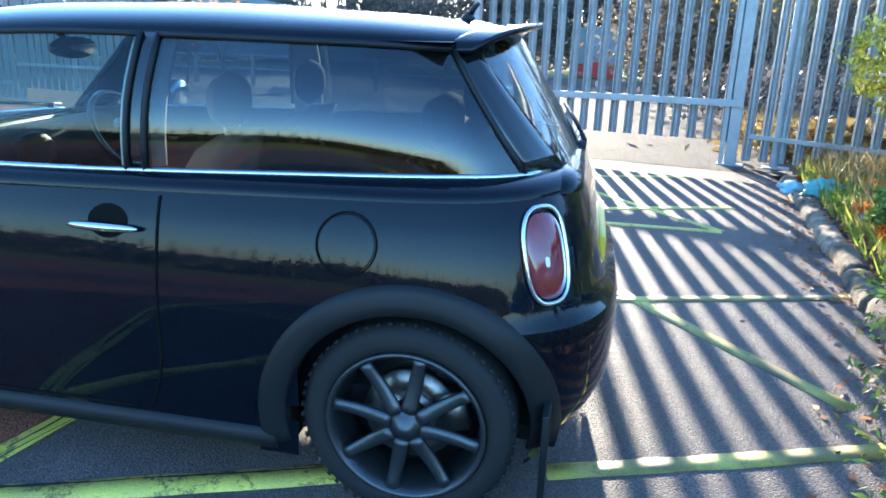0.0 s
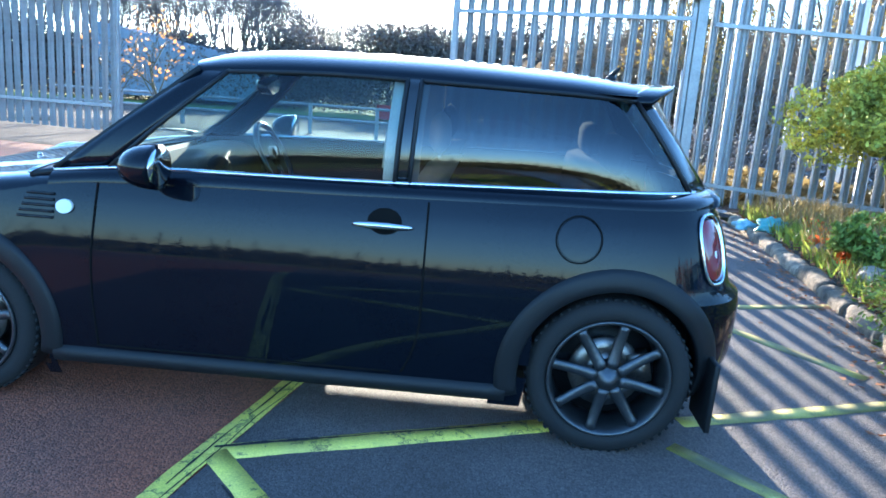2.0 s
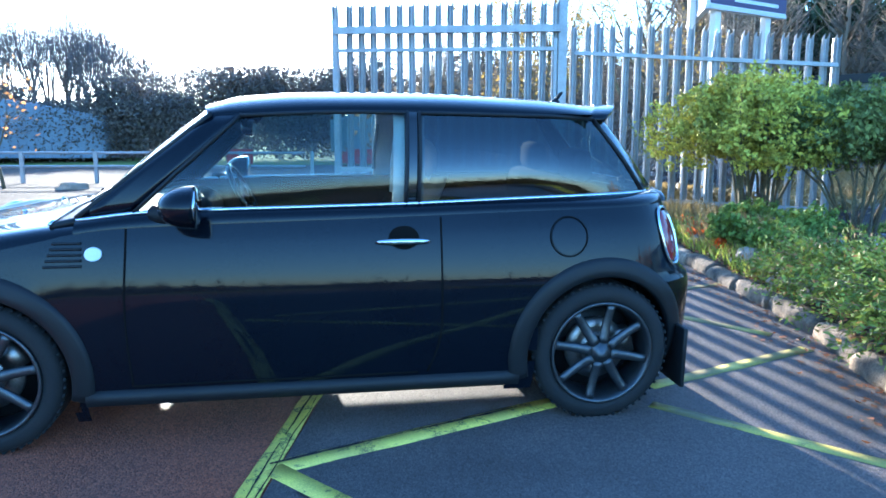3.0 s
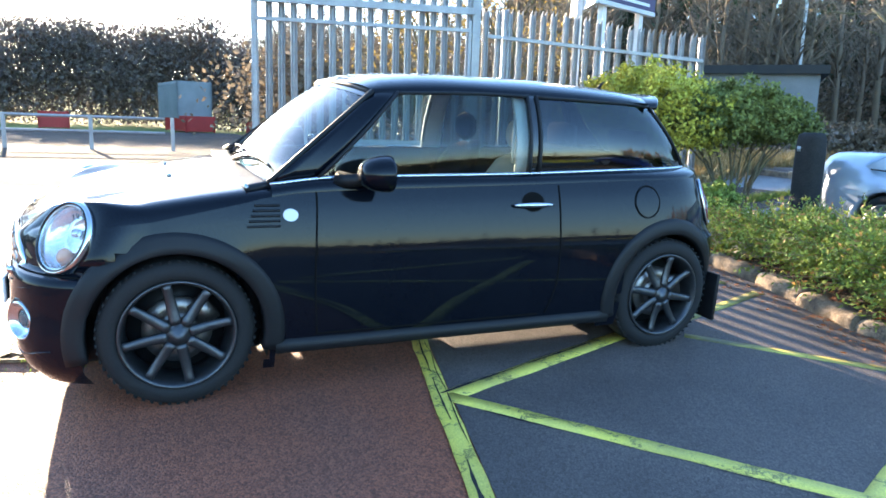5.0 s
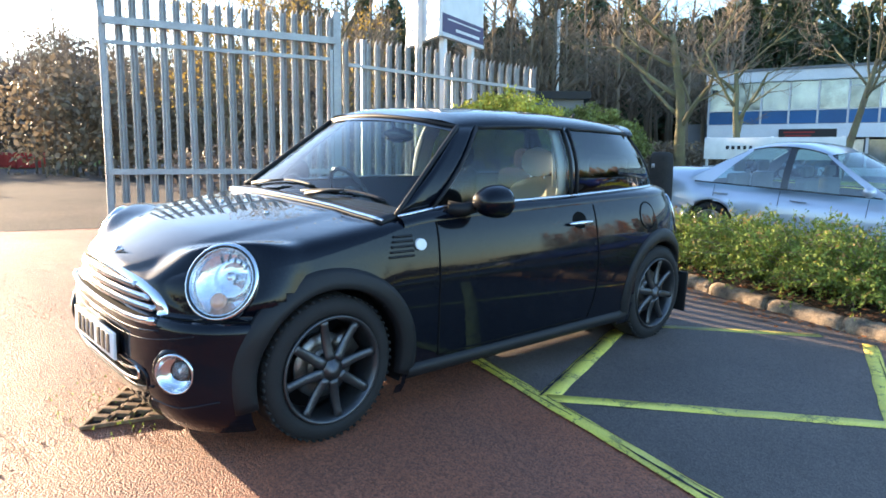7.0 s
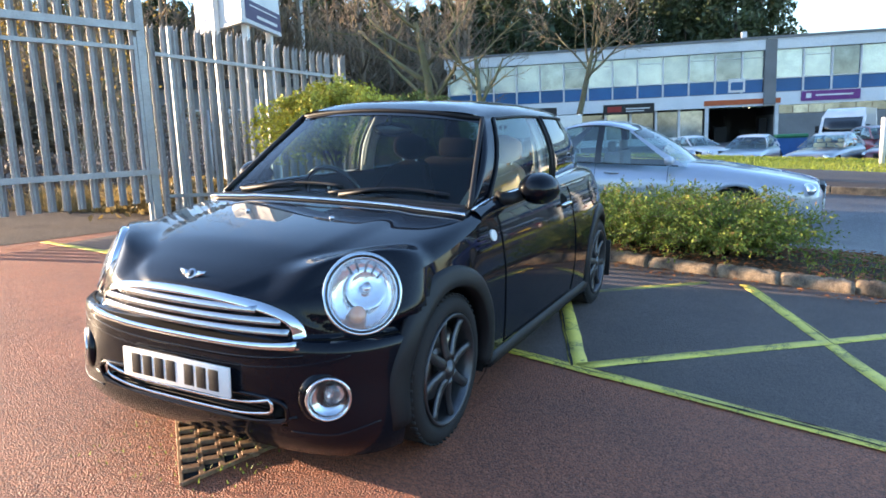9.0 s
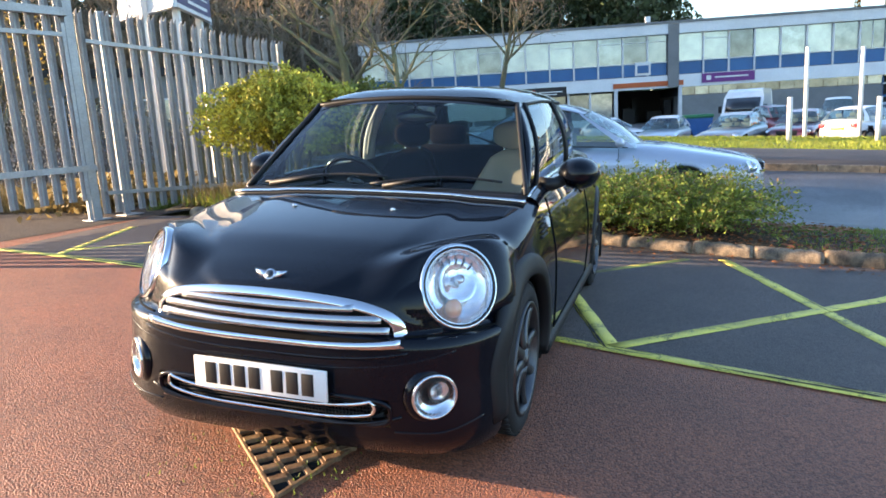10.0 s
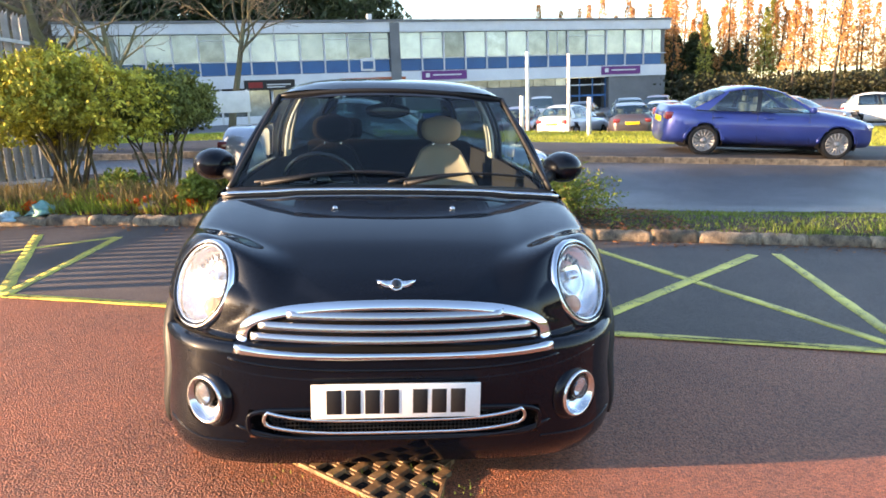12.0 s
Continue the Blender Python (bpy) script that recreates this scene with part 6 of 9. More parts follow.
def build_cars():
    # the silver saloon faces -y and a little +x
    parked_car("saloon_car", "silver-blue four-door saloon standing on the road behind the shrubs", on_ground(7.02, -0.08, 88), PAINT_SILVER, L=4.89, W=1.84, H=1.51, wb=2.76, front=1.00, deck=1.09, hood=(0.75, 0.96), cab=(-0.72, 0.06, 1.08, 1.78), wheel_r=0.33, plate_front=PLATE_WHITE)
    parked_car("saloon_car", "deep blue saloon with multi-spoke wheels parked beyond the road", on_ground(10.75, -8.02, 80) @ Matrix.Translation((0, 0, 0.05)), PAINT_BLUE, L=4.24, W=1.78, H=1.43, wb=2.66, front=0.80, deck=1.02, hood=(0.74, 0.95), cab=(-0.95, -0.28, 0.92, 1.62), spokes=15, wheel_r=0.315)
    hatch = dict(L=4.1, H=1.45, deck=1.02, cab=(-0.72, -0.02, 1.35, 1.62))
    estate = dict(L=4.6, H=1.46, deck=1.05, cab=(-0.75, -0.05, 1.75, 2.02))
    tail = dict(plate_rear=mat_plate_yellow)
    far = [("estate_car", "dark grey estate car with a yellow rear plate", 24.4, -9.95, 166, PAINT_MAUVE, dict(estate, **tail)),
           ("hatchback_car", "white hatchback with dark windows in the car park", 25.4, -7.95, 138, PAINT_WHITE, dict(hatch, **tail)),
           ("off_road_car", "white and silver off-roader in the car park", 36.5, -9.1, 168, PAINT_WHITE, dict(L=4.4, H=1.80, deck=1.15, cab=(-0.65, -0.15, 1.65, 1.85), wheel_r=0.36)),
           ("hatchback_car", "silver-grey hatchback facing the road in the car park", 25.6, -3.45, -22, PAINT_GREY, hatch),
           ("hatchback_car", "silver hatchback beside the green bin in the car park", 27.0, -0.8, -12, PAINT_SILVER, hatch),
           ("saloon_car", "small white car by the workshop door", 33.5, 1.9, 40, PAINT_WHITE, dict(L=4.2, H=1.42)),
           ("hatchback_car", "maroon hatchback parked beside the white van", 33.5, -6.0, 25, PAINT_MAROON, dict(L=4.0, H=1.60, deck=1.05, cab=(-0.72, -0.02, 1.35, 1.6))),
           ("estate_car", "dusty maroon estate car in the car park", 27.0, -5.95, -20, PAINT_MAROON, dict(L=4.5, H=1.42, deck=1.02, cab=(-0.75, -0.05, 1.70, 1.98))),
           ("hatchback_car", "black hatchback parked close to the workshops", 31.5, -12.4, 170, PAINT_DARK, dict(hatch, H=1.58)),
           ("saloon_car", "dark blue saloon in front of the workshop doors", 35.0, -11.2, 150, PAINT_DARK, dict(L=4.4, H=1.44)),
           ("hatchback_car", "maroon hatchback by the end of the workshops", 35.0, -15.6, 150, PAINT_MAROON, dict(hatch, H=1.62)),
           ("estate_car", "silver estate car in the car park", 26.0, -12.3, 150, PAINT_SILVER, estate),
           ("saloon_car", "grey saloon parked beyond the blue car", 25.5, -18.0, 40, PAINT_GREY, dict(L=4.5, H=1.44)),
           ("hatchback_car", "white hatchback at the far end of the car park", 24.5, -21.5, 60, PAINT_WHITE, hatch),
           ("saloon_car", "dark saloon parked by the workshop shopfront", 36.5, 12.5, 60, PAINT_DARK, dict(L=4.5, H=1.44))]
    for nm, lab, x, y, hd, pm, kw in far:
        parked_car(nm, lab, on_ground(x, y, hd), pm, fine=False, group="cars in the car park", **kw)
    # van
    van = thing("panel_van", "white high-roofed panel van facing the road", "van", at=on_ground(38.5, -5.0, -14))
    bm = B()
    prof = [(-2.5, 0.35), (-2.55, 0.75), (-2.45, 1.05), (-1.75, 1.30), (-1.15, 2.05), (-0.9, 2.38), (-0.4, 2.50), (2.6, 2.50), (2.7, 2.35), (2.72, 0.35)]
    rows = []
    for y, k in ((-0.98, 0.93), (-1.0, 1.0), (1.0, 1.0), (0.98, 0.93)):
        rows.append([Vector((x * (0.99 if k < 1 else 1), y * (0.86 if z > 2.2 else 1.0), 0.35 + (z - 0.35) * 1.0)) for x, z in prof])
    ring_tube(bm, [[r for r in row] for row in rows])
    bmesh.ops.recalc_face_normals(bm, faces=bm.faces)
    part("body", bm, PAINT_WHITE, van, smooth_shade=False)
    ws = B()
    sheet(ws, lambda u, v: Vector((lerp(-1.76, -1.17, v) - 0.012, lerp(-0.86, 0.86, u), lerp(1.32, 2.03, v) + 0.008)), 4, 2, (0.01, 0, -0.005))
    part("windscreen", ws, GLOSS_BLACK, van, "dark windscreen")
    gr = B()
    box(gr, (-2.57, -0.55, 0.72), (-2.50, 0.55, 0.92), bevel=0.01)
    part("grille", gr, PLASTIC_BLACK, van)
    for sgn in (-1, 1):
        hl = B()
        box(hl, (-2.54, sgn * 0.76 - 0.16, 0.74), (-2.42, sgn * 0.76 + 0.16, 0.98), bevel=0.03)
        part("headlamp", hl, REFLECTOR, van)
        mr = B()
        box(mr, (-1.55, sgn * 1.12 - 0.10, 1.30), (-1.47, sgn * 1.12 + 0.10, 1.65), bevel=0.02)
        part("door_mirror", mr, PLASTIC_BLACK, van)
        for s in (-1.55, 1.55):
            w = new("wheel")
            w.parent = van
            w.matrix_local = pose(s, sgn * 0.95, 0.34)
            for me in simple_wheel_meshes(0.34, 6, False)[sgn]:
                ob = new(me.name.split(".")[0], me)
                ob.parent = w
    bp = B()
    box(bp, (-2.60, -0.98, 0.36), (-2.45, 0.98, 0.66), bevel=0.03)
    part("bumper", bp, PLASTIC_BLACK, van)


build_cars()

# ---- two-storey workshops across the road ----
WHITE_PANEL = mat("white_fascia_sheet", (0.74, 0.76, 0.78), 0.5, 0, (0.60, 0.62, 0.65), 0.5, 14, 0.7, 0.08, 0.2, 0.004)
WHITE_FRAME = mat("white_window_frame", (0.62, 0.63, 0.64), 0.5, 0, (0.48, 0.48, 0.48), 2, 40, 0.6, 0.08)
BLUE_PANEL = mat("blue_spandrel_panel", (0.008, 0.12, 0.31), 0.30, 0, (0.006, 0.070, 0.19), 0.5, 20, 0.6, 0.08, by_object=0.12)
GREY_WALL = mat("grey_rendered_wall", (0.20, 0.205, 0.21), 0.8, 0, (0.14, 0.145, 0.15), 0.7, 30, 0.7, 0.15, 0.3, 0.004)
# near black: shade is painted on recess backs; roof and fittings are dark themselves
DARK_FILL = mat("dark_surface_and_recess_shade", (0.030, 0.030, 0.032), 0.85, 0, (0.05, 0.045, 0.04), 0.8, 30, 0.6, 0.2)
# opaque panes: pale sky reflection painted here, dim rooms in the pane colour below
PANE_SKY = mat("pale_window_blind", (0.54, 0.61, 0.59), 0.16, 0.35, (0.34, 0.41, 0.41), 0.9, 12, 0.9, 0.1, coat=1.0, by_object=0.2)
ROOM = mat("dim_window_pane", (0.31, 0.365, 0.385), 0.10, 0.5, (0.10, 0.13, 0.14), 1.2, 12, 0.8, 0.15, coat=1.0, by_object=0.5)
SIGN_PURPLE = mat("purple_sign", (0.17, 0.03, 0.20), 0.4, 0, fine=60, grain=0.04)
SIGN_RED = mat("red_sign", (0.32, 0.02, 0.018), 0.4, 0, fine=60, grain=0.05)
SIGN_ORANGE = mat("orange_sign", (0.52, 0.11, 0.03), 0.5, 0, (0.42, 0.08, 0.03), 2, 60, 0.6, 0.06)
SIGN_BLACK = mat("black_sign", (0.015, 0.015, 0.017), 0.4)
SIGN_WHITE = mat("white_sign", (0.74, 0.74, 0.73), 0.45, 0, fine=50, grain=0.03)
F0, F1 = Vector((45.2, 25.0, 0)), Vector((55.6, -24.3, 0))
FD = (F1 - F0).normalized()
FN = Vector((FD.y, -FD.x, 0))  # out of the facade, towards the road
if FN.x > 0:
    FN = -FN
FACADE = Matrix((FD, -FN, Vector((0, 0, 1)))).transposed().to_4x4()
FACADE.translation = F0


def build_workshops():
    b = thing("workshop_building", "long two-storey workshop block with blue panels under its windows", "building", at=FACADE)

    def bx(name, s0, s1, z0, z1, d0, d1, m, label="", bevel=0.0, parent=None):
        bm = B()
        box(bm, (s0, d0, z0), (s1, d1, z1), bevel=bevel)
        return part(name, bm, m, parent or b, label, smooth_shade=False)
    LEFT, RIGHT = 3.6, 50.3
    bx("upper_wall", LEFT, RIGHT, 3.45, 6.35, 0.25, 12, GREY_WALL)
    bx("roof", LEFT - 0.3, RIGHT + 0.3, 7.05, 7.22, -0.35, 12.2, GREY_WALL)
    bx("fascia", LEFT - 0.2, RIGHT + 0.2, 6.33, 7.06, -0.25, 12, WHITE_PANEL, "ribbed white roof fascia")
    for k in range(5):
        bx("fascia_rib", LEFT - 0.2, RIGHT + 0.2, 6.42 + 0.13 * k, 6.45 + 0.13 * k, -0.275, -0.24, WHITE_PANEL)
    bx("band", LEFT, RIGHT, 2.55, 3.45, -0.06, 0.4, WHITE_PANEL, "white band between the storeys")
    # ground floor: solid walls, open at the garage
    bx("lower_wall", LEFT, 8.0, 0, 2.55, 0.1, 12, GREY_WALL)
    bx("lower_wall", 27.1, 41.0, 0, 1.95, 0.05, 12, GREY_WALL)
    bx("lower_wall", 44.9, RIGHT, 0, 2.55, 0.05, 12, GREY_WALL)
    bx("shop_back", 8.0, 22.4, 0, 2.55, 0.6, 12, DARK_FILL)
    bx("garage_back", 22.4, 27.1, 0, 2.60, 7.5, 12, DARK_FILL)
    bx("garage_floor", 22.4, 27.1, -0.1, 0.02, 0.0, 7.5, GREY_WALL)
    for s in (22.5, 27.1):
        bx("garage_jamb", s - 0.12, s + 0.12, 0, 2.75, -0.10, 0.3, WHITE_FRAME)
    bx("garage_sign", 22.3, 27.3, 2.70, 3.05, -0.14, -0.06, SIGN_ORANGE, "weathered orange board over the open door")
    for i, (s, w, h, d) in enumerate(((23.4, 0.9, 1.2, 3), (25.4, 1.4, 0.9, 4), (26.4, 0.5, 1.7, 2.2), (24.4, 0.4, 2.0, 5))):
        bx("stored_crate", s, s + w, 0.02, h, d, d + 0.7, DARK_FILL)
    bx("ribbon_back", 27.1, 41.0, 1.95, 2.55, 0.5, 12, DARK_FILL)
    for i in range(14):
        s = 27.2 + i * 0.985
        bx("ribbon_pane", s, s + 0.93, 1.97, 2.53, 0.12, 0.16, ROOM)
    # upper windows: pane above, blue panel below, mullions between
    pitch = 1.765
    s = LEFT
    i = 0
    rnd = random.Random(5)
    while s < RIGHT - 0.6:
        if 26.2 < s + 0.3 < 26.9:
            bx("pier", 26.2, 26.95, 2.6, 7.0, -0.30, 0.3, GREY_WALL, "grey downpipe pier")
            s = 26.95
            continue
        e = min(s + pitch, RIGHT)
        if s < 26.2 < e:
            e = 26.2
        win = bx("window", s + 0.05, e - 0.05, 4.42, 6.30, 0.14, 0.20, PANE_SKY if rnd.random() < (0.75 if s < 33 else 0.35) else ROOM)
        kind_ = rnd.random()
        if kind_ < 0.25:
            bx("transom", s + 0.05, e - 0.05, 5.85, 5.90, 0.10, 0.15, WHITE_FRAME, parent=win)
        elif kind_ < 0.38:
            bx("sash_bar", (s + e) / 2 - 0.025, (s + e) / 2 + 0.025, 4.42, 6.30, 0.10, 0.15, WHITE_FRAME, parent=win)
        bx("blue_panel", s + 0.06, e - 0.06, 3.50, 4.36, 0.08, 0.14, BLUE_PANEL)
        bx("mullion", s - 0.06, s + 0.06, 3.47, 6.34, -0.02, 0.25, WHITE_FRAME)
        s = e
        i += 1
    bx("sill", LEFT, RIGHT, 4.36, 4.43, 0.0, 0.25, WHITE_FRAME)
    # boards
    bd = bx("sign_board", 8.4, 11.9, 2.45, 3.1, -0.16, -0.07, SIGN_BLACK, "black sign board with red lettering bars")
    for k in range(2):
        bx("sign_bar", 8.7 + 0.1 * k, 10.6 - 0.2 * k, 2.83 - 0.22 * k, 2.93 - 0.22 * k, -0.175, -0.155, SIGN_RED, parent=bd)
    bd = bx("sign_board", 15.3, 18.9, 2.4, 3.1, -0.16, -0.07, SIGN_BLACK, "black sign board with pale bars")
    bx("sign_bar", 16.9, 18.6, 2.72, 2.80, -0.175, -0.155, SIGN_WHITE, parent=bd)
    bx("sign_bar", 16.9, 18.2, 2.55, 2.62, -0.175, -0.155, SIGN_WHITE, parent=bd)
    bx("sign_bar", 15.6, 16.6, 2.55, 2.95, -0.175, -0.155, SIGN_RED, parent=bd)
    for a, z0 in ((28.6, 2.75), (44.1, 2.72)):
        bd = bx("sign_board", a, a + 3.65, z0, z0 + 0.66, -0.16, -0.07, SIGN_PURPLE, "purple sign board with white bars")
        bx("sign_bar", a + 0.9, a + 3.2, z0 + 0.30, z0 + 0.40, -0.175, -0.155, SIGN_WHITE, parent=bd)
        bx("sign_bar", a + 0.3, a + 0.62, z0 + 0.18, z0 + 0.50, -0.175, -0.155, SIGN_WHITE, parent=bd)
    bd = bx("window_sign", 23.9, 25.0, 3.55, 4.50, -0.03, 0.06, SIGN_WHITE, "white-framed sign in a window")
    bx("sign_bar", 24.05, 24.85, 3.70, 4.25, -0.05, -0.02, BLUE_PANEL, parent=bd)
    # shopfront windows and entrance
    for s in (8.3, 10.1, 11.9, 13.7, 15.5, 17.3, 19.1, 20.7):
        w = bx("shop_window", s, s + 1.55, 0.55, 2.40, 0.30, 0.36, ROOM)
        bx("shop_frame", s - 0.14, s + 0.02, 0, 2.55, 0.1, 0.4, WHITE_FRAME, parent=w)
    bx("shop_riser", 8.0, 22.4, 0, 0.55, 0.12, 0.45, WHITE_PANEL)
    bx("entrance_back", 41.0, 44.9, 0, 2.55, 1.4, 12, DARK_FILL)
    for s in (41.1, 42.3, 43.5, 44.7):
        bx("entrance_frame", s - 0.05, s + 0.05, 0, 2.5, 0.3, 0.4, BLUE_PANEL)
    bx("entrance_rail", 41.1, 44.7, 1.0, 1.15, 0.3, 0.4, BLUE_PANEL)
    bx("entrance_rail", 41.1, 44.7, 1.9, 2.0, 0.3, 0.4, WHITE_FRAME)
    bx("flue", 25.0, 25.35, 7.2, 7.9, 2.0, 2.35, WHITE_PANEL)
    bx("floodlight", 3.9, 4.2, 5.6, 5.9, -0.35, 0.0, DARK_FILL)
    bx("door_canopy", LEFT - 1.9, LEFT - 0.2, 0, 3.6, 1.5, 10, GREY_WALL)
    return b


build_workshops()


# banner and small sheds beyond the road, seen between the trees
banner = thing("banner_sign", "long white banner with dark bars beside the road", "sign", at=on_ground(22.3, 7.9, 10, False))
bm = B()
box(bm, (-0.03, -3.0, 0.78), (0.03, 1.6, 1.56), bevel=0.01)
part("panel", bm, SIGN_WHITE, banner)
for k in range(5):
    bm = B()
    box(bm, (-0.04, 0.72 - 0.20 * k, 1.14), (-0.028, 0.83 - 0.20 * k, 1.27))
    part("bar", bm, SIGN_BLACK, banner)
for y in (-2.9, -0.7, 1.5):
    bm = B()
    box(bm, (0.03, y - 0.04, 0.0), (0.10, y + 0.04, 1.6))
    part("post", bm, WHITE_FRAME, banner)
GREEN_BIN = mat("green_bin_plastic", (0.02, 0.16, 0.07), 0.4, 0, fine=80, grain=0.06)
BLUE_BIN = mat("blue_bin_plastic", (0.015, 0.10, 0.30), 0.4, 0, fine=80, grain=0.06)
bn = thing("wheeled_bin", "blue commercial bin with a green lid", "bin", at=on_ground(34.0, -2.3, 10))
bm = B()
ring_tube(bm, [[Vector((x * k, y * k, z)) for x, y in ((-0.5, -0.65), (0.5, -0.65), (0.5, 0.65), (-0.5, 0.65))] for z, k in ((0.15, 0.85), (1.15, 1.0))])
part("tub", bm, BLUE_BIN, bn, smooth_shade=False)
bm = B()
box(bm, (-0.55, -0.70, 1.15), (0.55, 0.70, 1.33), bevel=0.06)
part("lid", bm, GREEN_BIN, bn)

# stakes and flagpoles in the grass
STAKE = mat("whitewashed_post", (0.78, 0.78, 0.75), 0.7, 0, (0.45, 0.45, 0.43), 4, 60, 0.6, 0.1, 0.2, 0.003)
for x, y, h_, r, nm, lab in ((18.4, -4.40, 1.25, 0.075, "marker_post", "short white marker post in the grass"), (18.9, -6.75, 1.25, 0.075, "marker_post", "short white marker post in the grass"),
                             (22.6, -5.45, 3.35, 0.07, "flagpole", "bare white pole standing in the grass"), (23.4, -7.25, 3.40, 0.07, "flagpole", "bare white pole standing in the grass")):
    bm = B()
    tube(bm, [(0, 0, -0.05), (0, 0, h_ * 0.5), (0, 0, h_)], [r, r * 0.97, r * 0.93], 10)
    single(nm, bm, STAKE, lab, "post", at=on_ground(x, y, 0, False))

# two-sided sign on posts behind the fence, its faces meeting in a corner, and a tall pole
SIGN_NAVY = mat("dark_plum_sign_band", (0.060, 0.042, 0.11), 0.4, 0, fine=60, grain=0.05)
sb = thing("sign_board", "white corner sign board with a dark plum band on white posts", "sign")
corner, end_a, end_b = Vector((5.51, 5.99, 0)), Vector((6.08, 7.58, 0)), Vector((7.12, 6.57, 0))


def sign_face(a, b):
    d = (b - a).normalized()
    m = Matrix((d, Vector((-d.y, d.x, 0)), Vector((0, 0, 1)))).transposed().to_4x4()
    m.translation = a
    return m, (b - a).length


sm_a, ln_a = sign_face(end_a, corner)
sm_b, ln_b = sign_face(corner, end_b)
for sm, ln in ((sm_a, ln_a), (sm_b, ln_b)):
    bm = B()
    box(bm, (0.005, -0.03, 3.22), (ln - 0.005, 0.03, 4.9), sm, bevel=0.006)
    part("panel", bm, SIGN_WHITE, sb, smooth_shade=False)
    bm = B()
    box(bm, (0.005, -0.045, 3.16), (ln - 0.005, 0.045, 3.22), sm, bevel=0.006)
    part("frame_rail", bm, WHITE_FRAME, sb, smooth_shade=False)
bm = B()
box(bm, (0.01, -0.038, 3.235), (ln_b - 0.01, -0.028, 3.55), sm_b)
part("band", bm, SIGN_NAVY, sb, "dark plum lower band", smooth_shade=False)
for a, c, z, h_ in ((0.12, 0.90, 3.46, 0.022), (0.30, 0.88, 3.30, 0.05)):
    bm = B()
    box(bm, (ln_b * a, -0.044, z), (ln_b * c, -0.036, z + h_), sm_b)
    part("bar", bm, SIGN_WHITE, sb, smooth_shade=False)
for sm, u, dy, top in ((sm_a, ln_a * 0.52, -0.09, 4.9), (sm_b, ln_b * 0.16, 0.09, 3.3), (sm_b, ln_b * 0.82, 0.09, 3.3)):
    bm = B()
    box(bm, (u - 0.06, dy - 0.05, 0.0), (u + 0.06, dy + 0.05, top), sm, bevel=0.008)
    part("post", bm, SIGN_WHITE, sb, smooth_shade=False)
bm = B()
tube(bm, [(0, 0, 0), (0, 0, 5), (0, 0, 11)], [0.19, 0.17, 0.14], 12)
single("telegraph_pole", bm, STAKE, "tall pale pole rising behind the round shrub", "pole", at=on_ground(36.0, 27.6, 0, False))

# ---- trees and woods ----
def leaf_mat(name, col, col2, trans=0.35, rough=0.55, island=0.35):
    m = mat(name, col, rough, 0, col2, 0.9, 40, 0.8, 0.2, by_island=island)
    n, l = m.node_tree.nodes, m.node_tree.links
    b, out = n["Principled BSDF"], n["Material Output"]
    tr = n.new("ShaderNodeBsdfTranslucent")
    l.new(b.inputs["Base Color"].links[0].from_socket, tr.inputs["Color"])
    mx = n.new("ShaderNodeMixShader")
    mx.inputs["Fac"].default_value = trans
    l.new(b.outputs["BSDF"], mx.inputs[1])
    l.new(tr.outputs["BSDF"], mx.inputs[2])
    l.new(mx.outputs["Shader"], out.inputs["Surface"])
    return m


BARK = mat("grey_brown_bark", (0.11, 0.085, 0.06), 0.9, 0, (0.16, 0.15, 0.07), 3, 40, 0.8, 0.35, 0.8, 0.01)
BARK_DARK = mat("dark_bark", (0.055, 0.044, 0.034), 0.9, 0, (0.08, 0.065, 0.045), 3, 40, 0.8, 0.35, 0.6, 0.01)
TWIG = mat("bare_twigs", (0.18, 0.14, 0.105), 0.9, 0, (0.23, 0.18, 0.12), 1, 30, 0.8, 0.2, by_island=0.25)
FAR_TWIG = mat("far_winter_twigs", (0.16, 0.13, 0.12), 0.9, 0, (0.11, 0.09, 0.085), 0.4, 20, 0.8, 0.2, by_island=0.3)
SCRUB = leaf_mat("dull_winter_scrub", (0.155, 0.122, 0.105), (0.105, 0.092, 0.075), 0.2)
NEEDLES = leaf_mat("conifer_needles", (0.036, 0.060, 0.026), (0.07, 0.085, 0.032), 0.15)
LEAF_GOLD = leaf_mat("golden_autumn_leaves", (0.34, 0.22, 0.05), (0.22, 0.17, 0.05), 0.4)
LEAF_SPRING = leaf_mat("yellow_green_leaves", (0.40, 0.38, 0.09), (0.24, 0.25, 0.06), 0.4)
LEAF_ORANGE = leaf_mat("orange_larch_needles", (0.60, 0.29, 0.10), (0.48, 0.24, 0.10), 0.45)
LEAF_BUSH = leaf_mat("yellow_green_shrub_leaves", (0.54, 0.48, 0.065), (0.22, 0.25, 0.045), 0.05, 0.7, 0.50)
LEAF_OLIVE = leaf_mat("dark_olive_shrub_leaves", (0.20, 0.22, 0.055), (0.08, 0.11, 0.03), 0.05, 0.7, 0.45)
LEAF_LOW = leaf_mat("small_glossy_shrub_leaves", (0.23, 0.28, 0.045), (0.085, 0.13, 0.028), 0.15, 0.68, 0.38)
GRASS = leaf_mat("grass_blades", (0.15, 0.23, 0.035), (0.24, 0.25, 0.06), 0.4)
# lit copy of GRASS: full sun is painted into its paler colour
GRASS_LIT = leaf_mat("sun_painted_grass_blades", (0.30, 0.36, 0.045), (0.38, 0.36, 0.07), 0.4)
DRY = leaf_mat("dry_grass_stems", (0.28, 0.20, 0.08), (0.20, 0.15, 0.06), 0.35)
BRACKEN = leaf_mat("dead_bracken", (0.23, 0.17, 0.11), (0.15, 0.12, 0.08), 0.3)
